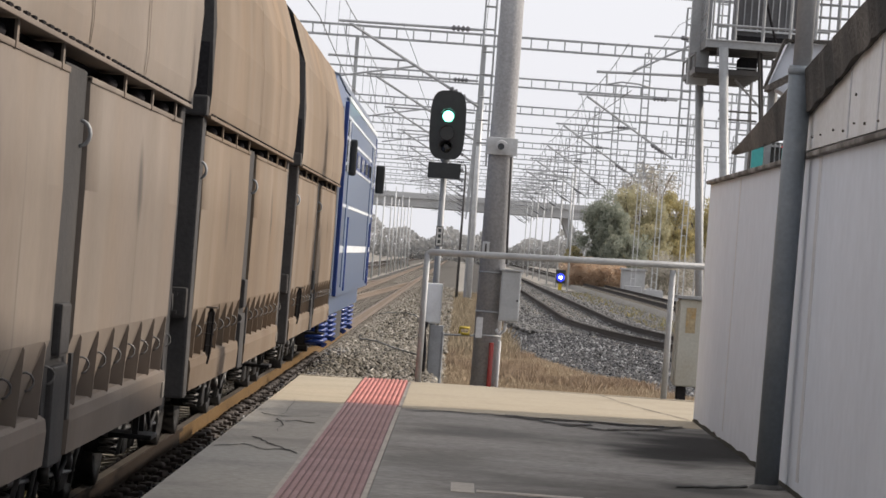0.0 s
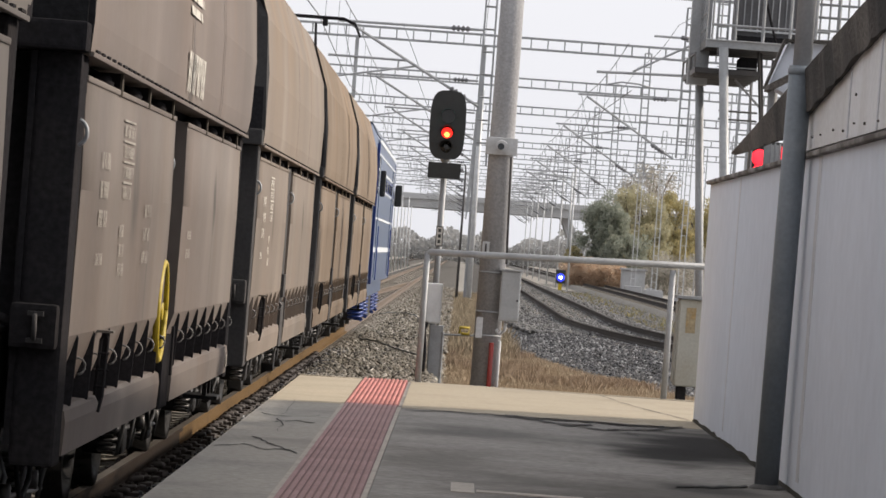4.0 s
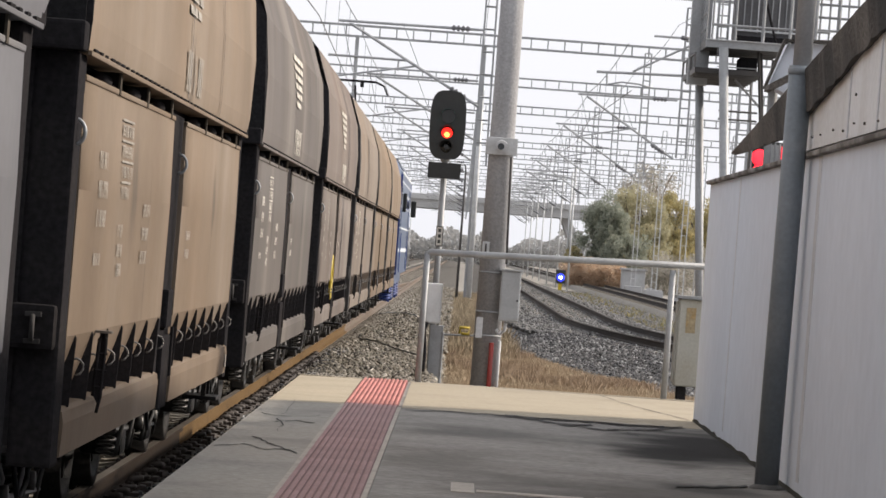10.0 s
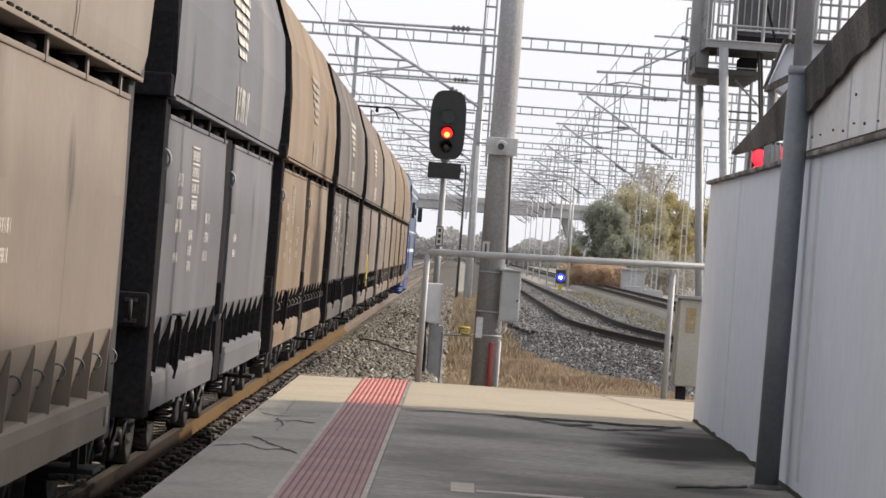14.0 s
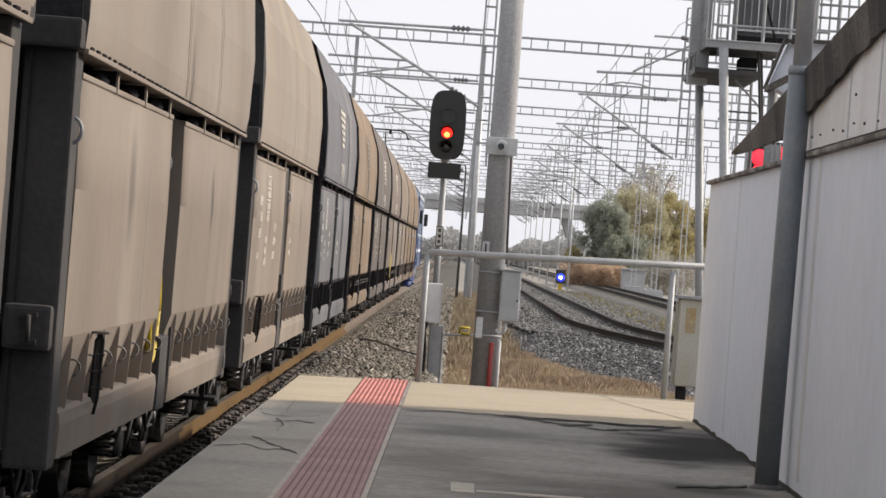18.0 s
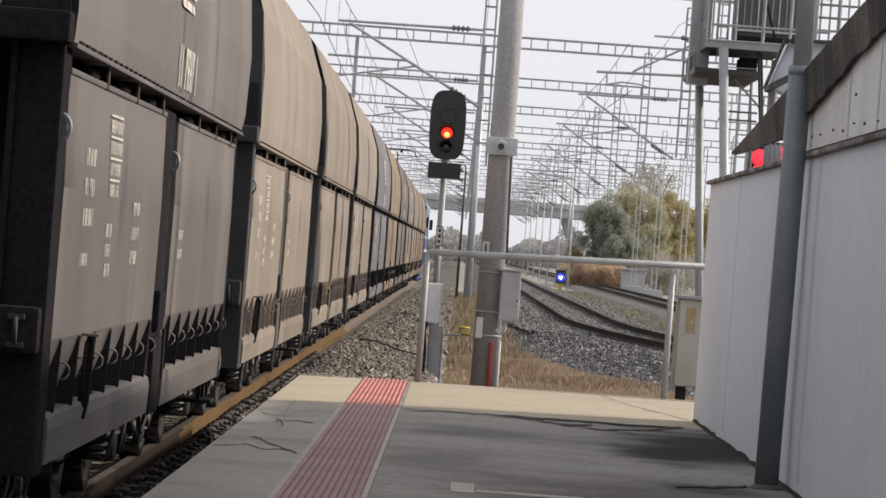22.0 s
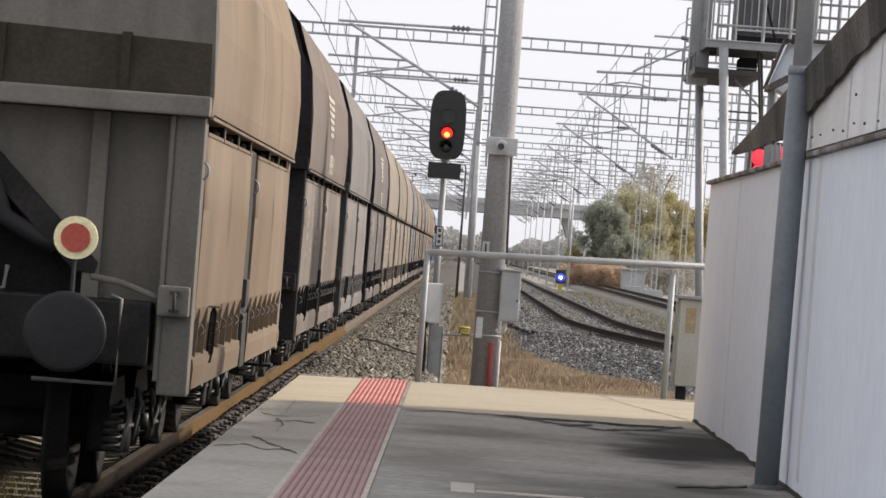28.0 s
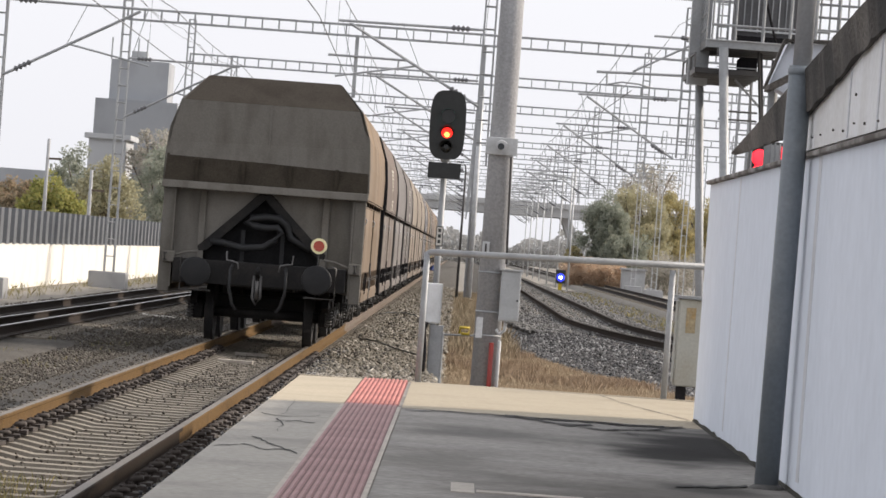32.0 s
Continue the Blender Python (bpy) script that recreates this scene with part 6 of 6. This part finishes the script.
        part("draw_hook", tube(B(), [(0, y + f * 0.1, 1.05), (0, y + f * 0.45, 1.05), (0, y + f * 0.52, 1.12), (0, y + f * 0.42, 1.17)], 0.035), "steel_black", w)
        part("screw_coupling", tube(B(), [(-0.05, y + f * 0.45, 1.06), (-0.06, y + f * 0.5, 0.72), (0.0, y + f * 0.5, 0.62), (0.06, y + f * 0.5, 0.72), (0.05, y + f * 0.45, 1.06)], 0.022), "spring_grey", w)
        part("spindle", rod(B(), (0, y + f * 0.5, 0.98), (0, y + f * 0.5, 0.70), 0.028, seg=8), "spring_grey", w)
    part("ridge_frame", box(B(), -0.5, 0.5, 0.3, HULL - 0.3, 0.85, 1.15), "steel_black", w)
    # near-black core puts the shade behind doors and waist gap into colour
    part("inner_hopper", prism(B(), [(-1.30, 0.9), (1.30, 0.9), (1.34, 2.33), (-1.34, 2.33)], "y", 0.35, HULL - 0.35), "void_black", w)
    # side walls; the post with a brake wheel is recessed
    mp = 1.44 if wheel else 1.512
    rings = hull not in ("hull_grey", "hull_slate")
    ring = ring_mesh("galv")
    fin = B()
    prism(fin, [(-0.098, -0.01), (-0.026, -0.012), (-0.012, 0.0), (0.0, 0.272), (-0.006, 0.284), (-0.03, 0.2), (-0.07, 0.085)], "y", -0.009, 0.009)
    fin = mesh_of("gusset", fin, hull if post == "frame_grey" else post)
    hook = B()
    tube(hook, [(0.016 + 0.03 * math.sin(a), 0.02 * math.sin(a), 0.11 + 0.034 * math.cos(a)) for a in (-0.5, 0.1, 0.7, 1.3, 1.9, 2.5, 3.0)], 0.0048, 6)
    hook = mesh_of("hook", hook, "spring_grey")
    # bracket face painted black as in shade, outer edge pale as if sunlit
    bracket = B()
    box(bracket, 1.40, 1.526, -0.012, 0.012, 2.225, 2.32)
    box(bracket, 1.5265, 1.536, -0.03, 0.03, 2.225, 2.32)
    for f in list(bracket.faces)[6:]:
        f.material_index = 1
    bracket = mesh_of("hinge_bracket", bracket, "frame_black")
    bracket.materials.append(M[hull if post == "frame_grey" else "end_mid"])
    pin = mesh_of("hinge_barrel", lathe(B(), [(0.012, -0.3), (0.034, -0.29), (0.034, -0.03), (0.02, -0.02)], (1.468, 0, 2.275), "y", 10), "frame_black")
    skin = [(1.556, 2.36), (1.5635, 2.45), (1.5575, 2.85), (1.5195, 3.26), (1.3785, 3.69)]
    seam = B()
    for (xa, za), (xb, zb) in zip(skin, skin[1:]):
        seam.faces.new([seam.verts.new(p) for p in ((xa, -0.014, za), (xa, 0.014, za), (xb, 0.014, zb), (xb, -0.014, zb))])
    seam = mesh_of("hull_seam", seam, "frame_grey" if post == "frame_black" else "end_mid")
    for s in (1, -1):
        part("waist_beam", box(B(), min(s * 1.34, s * 1.415), max(s * 1.34, s * 1.415), 0.0, HULL, 2.22, 2.328), "frame_black", w)
        part("mid_post", box(B(), min(s * 1.36, s * 1.512), max(s * 1.36, s * mp), 4.83, 5.63, 0.74, 2.27, 0.01), post, w)
        part("post_foot", box(B(), min(s * 1.43, s * 1.5385), max(s * 1.43, s * 1.5385), 4.96, 5.44, 0.738, 1.12, 0.008), post, w)
        for yk in (0.10, HULL - 0.10):
            part("side_post", box(B(), min(s * 1.36, s * 1.515), max(s * 1.36, s * 1.515), yk - 0.10, yk + 0.10, 0.72, 2.27, 0.01), post, w)
        for ya, yb in DOORS:
            # door skin: slightly bulged panel that ends above the recess with the gussets
            bm = B()
            ny, rows = 8, []
            for j in range(ny + 1):
                yy = ya + (yb - ya) * j / ny
                col = []
                for x, z in ((1.44, 2.262), (1.525, 2.245), (1.533, 1.8), (1.527, 1.225), (1.43 if post == "frame_black" else 1.445, 0.925)):
                    col.append(bm.verts.new((s * (x + 0.004 * noise.noise((yy * 1.3, z * 2, ya))), yy, z)))
                rows.append(col)
            for a, b in zip(rows, rows[1:]):
                for k in range(4):
                    bm.faces.new((a[k], a[k + 1], b[k + 1], b[k])).smooth = k == 1
            bm.faces.new(rows[0])
            bm.faces.new(rows[-1][::-1])
            part("side_door", bm, hull, w)
            bm = B()
            prism(bm, [(s * 1.40, 0.945), (s * 1.51, 0.943), (s * 1.532, 0.93), (s * 1.539, 0.885), (s * 1.533, 0.755), (s * 1.46, 0.735)], "y", ya, yb)
            part("door_sill", bm, hull, w)
            part("door_rim", box(B(), min(s * 1.505, s * 1.532), max(s * 1.505, s * 1.532), ya, yb, 2.225, 2.25, 0.006), hull, w)
            for k in range(7):
                yk = ya + 0.3 + k * (yb - ya - 0.5) / 6
                piece("gusset", fin, w, pose(s * 1.537, yk, 0.94, 0, 0, 0 if s > 0 else 180))
                if s > 0 and rings:
                    piece("hook", hook, w, pose(1.5, yk + 0.25, 0.98))
            for k in range(3):
                yk = ya + 1.42 + 1.44 * k
                turn = pose(0, yk, 0) if s > 0 else pose(0, yk, 0, 0, 0, 180)
                piece("hinge_bracket", bracket, w, turn)
                piece("hinge_barrel", pin, w, turn)
        if s > 0:
            for yk in (0.06, 5.5):
                piece("grab_iron", ring, w, pose(1.515 if yk < 1 else mp, yk, 2.02))
            for yk in () if wheel else (5.2,):
                part("lock_box", box(B(), mp - 0.01, mp + 0.033, yk - 0.16, yk + 0.16, 1.16, 1.36, 0.012), post, w)
            for yk in (5.2, 7.75):
                piece("hull_seam", seam, w, pose(0, yk, 0))
            # hinged latch lever that hangs over the gussets
            lever = part("door_latch", prism(B(), [(1.535, 0.95), (1.55, 0.92), (1.562, 0.95), (1.574, 1.19), (1.565, 1.215), (1.545, 1.215)], "y", 1.40, 1.42), post, w)
            part("latch_arm", tube(B(), [(1.535, 1.37, 0.95), (1.548, 1.36, 1.19), (1.565, 1.36, 1.215), (1.576, 1.36, 1.19), (1.568, 1.36, 0.95), (1.555, 1.36, 0.88)], 0.007), "frame_black", lever)
            for zk in (0.99, 1.06, 1.13):
                part("latch_rung", rod(B(), (1.54, 1.36, zk), (1.585, 1.36, zk), 0.006, seg=5), post, lever)
            part("latch_cap", box(B(), 1.525, 1.597, 1.34, 1.43, 1.216, 1.226), "grime", lever)
            part("post_plate", box(B(), 1.535, 1.548, 5.45, 5.53, 0.9, 1.16), post, w)
            part("tab", box(B(), 1.539, 1.545, 10.28, 10.4, 0.8, 0.88), "letter_faded", w)
            part("foot_board", box(B(), 1.28, 1.50, HULL - 0.32, HULL + 0.07, 0.57, 0.595, 0.006), "steel_black", w)
            for yk in (HULL - 0.3, HULL + 0.05):
                part("board_hanger", box(B(), 1.40, 1.43, yk - 0.02, yk + 0.02, 0.595, 0.80), "steel_black", w)
            # bolt row along the hull's lower lip, with a pale folded edge
            part("lip", box(B(), 1.545, 1.563, 0.02, HULL - 0.02, 2.314, 2.334, 0.003), hull, w)
            bolts = B()
            for k in range(44):
                yk = 0.2 + k * (HULL - 0.4) / 43
                box(bolts, 1.54, 1.5605, yk - 0.03, yk + random.uniform(0.04, 0.12), 2.337, 2.3475)
            part("bolt_strip", bolts, "frame_black", w)["kind"] = "stuff"
    for yc in (1.95, HULL - 1.95):
        bogie(w, yc)
    if letters:
        for r in range(4):
            writing(w, 1.92 + 0.02 * r, 2.06 - r * 0.09, 0.5 - 0.12 * (r > 2), 0.052, letters, None, True)
        for r in range(3):
            writing(w, 1.95 + 0.03 * r, 1.62 - 0.085 * r, 0.24, 0.055, letters)
        for r in range(0 if hull == "hull_dun" else 3):
            writing(w, 3.2, 1.72 - r * 0.11, 0.34, 0.06, letters)
        for r in range(3):
            writing(w, 0.95, 1.9 - r * 0.12, 0.36, 0.07, letters)
        writing(w, 0.95, 1.5, 0.28, 0.05, letters)
        for r in range(0 if hull == "hull_dun" else 2):
            writing(w, 6.05, 1.62 - r * 0.1, 0.3, 0.05, letters)
    if number:
        writing(w, 4.95, 2.39, 1.2, 0.21, number, 1.556, False, 0.01)
        # block of small lines that narrows downwards, each word a plain bar
        for r in range(6):
            z = 2.79 + 0.075 * r
            x = 1.5555 - 0.015 * (z - 2.85) if z < 2.85 else 1.5555 - 0.0927 * (z - 2.85)
            y, stop = 4.95 - 0.11 * r, 5.75 + 0.09 * r
            while y < stop:
                run = min(stop, y + random.uniform(0.3, 0.7))
                bm = B()
                bm.faces.new([bm.verts.new(p) for p in ((x + 0.003, y, z), (x + 0.003, run, z), (x - 0.003, run, z + 0.047), (x - 0.003, y, z + 0.047))])
                part("stencil_bar", bm, number, w)
                y = run + 0.07
    if wheel:
        wx, wy, wz = (1.525 if post == "frame_black" else 1.504), 4.78, 1.25
        hw = part("hand_wheel", tube(B(), [(wx, wy + 0.25 * math.cos(a * math.pi / 12), wz + 0.25 * math.sin(a * math.pi / 12)) for a in range(25)], 0.017, 8), "paint_yellow", w, "yellow brake wheel")
        for a in (0, 60, 120):
            c, s_ = 0.25 * math.cos(radians(a)), 0.25 * math.sin(radians(a))
            part("spoke", rod(B(), (wx - 0.02, wy - c, wz - s_), (wx - 0.02, wy + c, wz + s_), 0.012, seg=6), "frame_black" if a else "paint_yellow", hw)
        part("hub", rod(B(), (1.43, wy, wz), (wx + 0.01, wy, wz), 0.045, seg=10), "paint_yellow", hw)
    w.scale = (1.026, 1.0, 1.0)
    return w


REAR = [33.95, 21.45, 9.3, -3.45, -16.3, -28.95, -41.3, -53.9, -66.4, -78.95, -91.7, -104.75, -117.85, -131.75]
KINDS = ["tan_grey", "tan_grey", "taupe_grey", "taupe_wheel", "grey_black", "tan_black", "slate_black", "pale_grey", "pale_wheel", "pale_grey", "ash_black", "silver_grey",
         "taupe_black", "tan_tail"]
RECIPES = {
    "tan_tail": ("hull_tan", "frame_grey", None, False, None, "dusty tan last hopper wagon"),
    "tan_grey": ("hull_tan", "frame_grey", None, False, None, "dusty tan hopper wagon with dark grey posts"),
    "pale_grey": ("hull_pale", "frame_grey", "letter_bright", False, None, "pale dusty beige hopper wagon with grey posts"),
    "taupe_wheel": ("hull_taupe", "frame_black", "letter_faded", True, "letter_white", "brown-grey hopper wagon with black posts and a yellow brake wheel"),
    "taupe_grey": ("hull_dun", "frame_grey", "letter_white", False, None, "dusty grey-brown hopper wagon with grey posts and faded lettering"),
    "pale_wheel": ("hull_pale", "frame_grey", None, True, None, "pale dusty beige hopper wagon with a yellow brake wheel"),
    "grey_black": ("hull_grey", "frame_black", "letter_white", False, "letter_white", "grey hopper wagon with black posts and white lettering"),
    "slate_black": ("hull_slate", "frame_black", "letter_white", False, "letter_white", "slate-grey hopper wagon with black posts and white lettering"),
    "tan_black": ("hull_tan", "frame_black", "letter_faded", False, "letter_faded", "tan hopper wagon with black posts and faded lettering"),
    "taupe_black": ("hull_taupe", "frame_black", "letter_faded", False, "letter_white", "brown-grey hopper wagon with black posts and faded lettering"),
    "ash_black": ("hull_ash", "frame_black", "letter_bright", False, "letter_bright", "ash-grey hopper wagon with black posts and pale lettering"),
    "silver_grey": ("hull_silver", "frame_grey", None, False, None, "light grey hopper wagon with dark grey posts"),
}
TRAIN, BUILT = [], {}
for y0, kd in zip(REAR, KINDS):
    if kd not in BUILT:
        hull, post, letters, wheel, number, label = RECIPES[kd]
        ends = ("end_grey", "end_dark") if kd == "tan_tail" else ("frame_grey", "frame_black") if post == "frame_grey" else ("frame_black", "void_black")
        ob = hopper_wagon(hull, post, letters, label, wheel, number, *ends)
        BUILT[kd] = ob
        ob.location = (-0.04, y0, 0)
    else:
        ob = copy_thing(BUILT[kd], pose(-0.04, y0, 0))
    TRAIN.append(ob)
tail = TRAIN[-1]
tagged(tail, "tan last hopper wagon with a tail disc on its grey end")
disc = part("tail_disc", rod(B(), (0.875, -0.30, 1.585), (0.875, -0.27, 1.585), 0.122, seg=28), "disc_cream", tail, "cream and red round tail disc")
part("disc_centre", rod(B(), (0.875, -0.315, 1.585), (0.875, -0.302, 1.585), 0.082, seg=24), "disc_red", disc)
part("disc_stem", rod(B(), (0.875, -0.27, 1.48), (0.875, -0.27, 1.20), 0.013, seg=6), "hose_grey", disc)


# ---- electric locomotive at the head ----
def locomotive(y0):
    L = 15.6
    w = thing("electric_locomotive", "blue electric locomotive with pale bands and roof gear", "locomotive")
    prof = [(1.48, 1.0), (1.48, 3.42), (1.32, 3.72), (0.8, 3.93), (-0.8, 3.93), (-1.32, 3.72), (-1.48, 3.42), (-1.48, 1.0)]
    bm = B()
    secs = [(0.0, 0.94, 0.0), (0.35, 1.0, 0.0), (L - 0.35, 1.0, 0.0), (L, 0.94, 0.0)]
    rows = [[bm.verts.new((x * k, y, 1.0 + (z - 1.0) * (k if z > 3 else 1))) for x, z in prof] for y, k, _ in secs]
    for a, b in zip(rows, rows[1:]):
        for i in range(8):
            bm.faces.new((a[i], a[(i + 1) % 8], b[(i + 1) % 8], b[i]))
    bm.faces.new(rows[0][::-1])
    bm.faces.new(rows[-1])
    part("body", bm, "loco_blue", w)
    part("roof", prism(B(), [(1.43, 3.56), (1.33, 3.75), (0.8, 3.97), (-0.8, 3.97), (-1.33, 3.75), (-1.43, 3.56)], "y", 0.4, L - 0.4), "loco_roof", w)
    for z, h in ((1.54, 0.09), (2.11, 0.04), (2.63, 0.04), (2.95, 0.035), (3.21, 0.035), (3.42, 0.06)):
        part("band", box(B(), 1.474, 1.488, 0.3, L - 0.3, z, z + h), "loco_light", w, "pale grey band")
    for k in range(5):
        y = 2.7 + k * 2.15
        v = part("side_vent", box(B(), 1.476, 1.495, y, y + 1.5, 2.66, 2.90), "loco_edge", w)
        part("grille", box(B(), 1.49, 1.50, y + 0.1, y + 1.4, 2.69, 2.87), "glass_dark", v)
    for y in (0.02, L - 0.14):
        part("corner_strip", box(B(), 1.44, 1.49, y, y + 0.12, 1.0, 3.40, 0.01), "loco_edge", w)
    for y in (0.6, L - 1.5):
        part("cab_window", box(B(), 1.46, 1.492, y, y + 0.8, 2.55, 3.2, 0.01), "glass_dark", w)
    for y in (1.6, L - 2.5):
        part("cab_door", box(B(), 1.47, 1.494, y, y + 0.7, 1.1, 3.2, 0.008), "loco_blue", w)
        for dy in (0.78,):
            part("hand_rail", rod(B(), (1.5, y + dy, 1.05), (1.5, y + dy, 2.0), 0.012, seg=6), "loco_edge", w)
    for y, dx in ((0.35, 0.09), (L - 0.9, 0.14)):
        part("mirror", box(B(), 1.52, 1.52 + dx, y, y + 0.12, 2.5, 2.95, 0.03), "signal_black", w)
    for y, f in ((0.0, -1), (L, 1)):
        part("windscreen", box(B(), -1.15, 1.15, min(y, y + f * 0.015), max(y, y + f * 0.015), 2.5, 3.2, 0.005), "glass_dark", w)
        for s in (-1, 1):
            part("buffer", lathe(B(), [(0.1, 0), (0.1, f * 0.5), (0.23, f * 0.52), (0.22, f * 0.56), (0.02, f * 0.58)], (s * 0.875, y, 1.06), "y", 20), "steel_black", w)
            part("headlight", rod(B(), (s * 0.9, y, 1.7), (s * 0.9, y + f * 0.04, 1.7), 0.12, seg=14), "glass_dark", w)
    part("underframe", box(B(), -1.35, 1.35, 0.2, L - 0.2, 0.72, 1.0), "loco_blue", w)
    part("battery_box", box(B(), -1.3, 1.3, L / 2 - 1.6, L / 2 + 1.6, 0.3, 0.72), "frame_grey", w)
    for yc in (3.7, L - 3.7):
        b = part("bogie", box(B(), -1.1, 1.1, yc - 2.2, yc + 2.2, 0.5, 0.72, 0.03), "loco_blue", w)
        for dy in (-1.6, 1.6):
            x = piece("wheelset", WHEELSET, w, pose(0, yc + dy, 0.455))
            WHEELS.append(x)
            for s in (-1, 1):
                part("axle_box", box(B(), s * 1.05 - 0.08, s * 1.05 + 0.12, yc + dy - 0.16, yc + dy + 0.16, 0.32, 0.56, 0.03), "frame_grey", b)
                for k in (-0.36, 0.36):
                    piece("spring", SPRING_L, b, pose(s * 1.22, yc + dy + k, 0.34))
    # roof gear: one pantograph raised at the rear, one folded
    for yc, up in ((3.2, True), (L - 2.6, False)):
        p = part("pantograph", box(B(), -0.6, 0.6, yc - 0.7, yc + 0.7, 3.98, 4.04), "frame_grey", w)
        for s in (-1, 1):
            for d in (-1, 1):
                part("foot_insulator", lathe(B(), [(0.05, 0), (0.09, 0.03), (0.05, 0.06), (0.09, 0.09), (0.05, 0.14)], (s * 0.5, yc + d * 0.6, 3.84), seg=10), "insulator", p)
        zk, zt = (4.75, 5.66) if up else (4.2, 4.3)
        head = yc + (0.1 if up else 0.9)
        for d in (-1, 1):
            part("lower_arm", tube(B(), [(d * 0.40, yc + 0.5, 4.02), (d * 0.22, yc - 0.9, zk)], 0.035), "frame_black", p)
            part("upper_arm", tube(B(), [(d * 0.22, yc - 0.9, zk), (d * 0.14, head, zt - 0.12)], 0.026), "frame_black", p)
        part("knuckle", rod(B(), (-0.26, yc - 0.9, zk), (0.26, yc - 0.9, zk), 0.03, seg=8), "frame_black", p)
        for dy in (-0.17, 0.17):
            part("collector", tube(B(), [(-0.92, head + dy, zt - 0.30), (-0.82, head + dy, zt - 0.08), (-0.62, head + dy, zt), (0.62, head + dy, zt), (0.82, head + dy, zt - 0.08), (0.92, head + dy, zt - 0.30)], 0.022), "frame_black", p)
        for d in (-1, 1):
            part("head_spring", box(B(), d * 0.3 - 0.04, d * 0.3 + 0.04, head - 0.17, head + 0.17, zt - 0.14, zt - 0.03), "frame_black", p)
    for y in (5.2, 7.2, 9.2):
        part("roof_hatch", box(B(), -0.7, 0.7, y, y + 1.6, 3.84, 4.02, 0.03), "loco_roof", w)
    w.scale = (1.035, 1.0, 1.0)
    w.location = (0, y0, 0)
    return w


TRAIN.append(locomotive(46.4))


# ---- what moves ----
def travel(t):
    """How far the train has gone after t seconds."""
    i = min(int(t), 31)
    f = t - i
    p = [TRAVEL[max(0, min(32, i + k))] for k in (-1, 0, 1, 2)]
    if i == 0:
        p[0] = 2 * p[1] - p[2]
    if i == 31:
        p[3] = 2 * p[2] - p[1]
    return p[1] + 0.5 * f * (p[2] - p[0] + f * (2 * p[0] - 5 * p[1] + 4 * p[2] - p[3] + f * (3 * (p[1] - p[2]) + p[3] - p[0])))


TRAVEL = [0.0, 4.52, 9.05, 13.58, 18.04, 22.41, 26.74, 31.04, 35.25, 39.35, 43.46, 47.52, 51.61, 55.8, 60.09, 64.67, 69.68, 75.07, 80.78, 86.66, 92.68,
          98.97, 105.66, 112.75, 120.25, 128.11, 136.31, 144.78, 153.42, 162.22, 171.27, 180.59, 190.18]


WHEEL_SETS = [c for ob in TRAIN for c in ob.children if c.name.startswith("wheelset")]


def motions():
    for ob in TRAIN:
        x, y0, z = ob.location
        walk(ob, [(t, pose(x, y0 + TRAVEL[t], z)) for t in range(33)])
    # wheels roll with the way gone; steps stay under a quarter turn
    frames = [0]
    while frames[-1] < 960:
        v = travel(min(32.0, frames[-1] / 30 + 0.1)) - travel(max(0.0, frames[-1] / 30 - 0.1 + 0.1))
        step = max(1, min(5, int(0.60 / max(0.05, v / 0.1 / 30))))
        frames.append(min(960, frames[-1] + step))
    rolls = [(f / 30, -math.degrees(travel(f / 30) / 0.455)) for f in frames]
    for wh in WHEEL_SETS:
        x, y0, z = wh.location
        walk(wh, [(t, pose(x, y0, z, a)) for t, a in rolls])
    a, b = BLIND_AT
    walk(blind, [(0.0, pose(*a)), (2.2, pose(*a)), (2.3, pose(*b)), (32.0, pose(*b))])
    a, b = PANE_AT
    walk(pane_blind, [(0.0, pose(*a)), (2.2, pose(*a)), (2.3, pose(*b)), (32.0, pose(*b))])


motions()
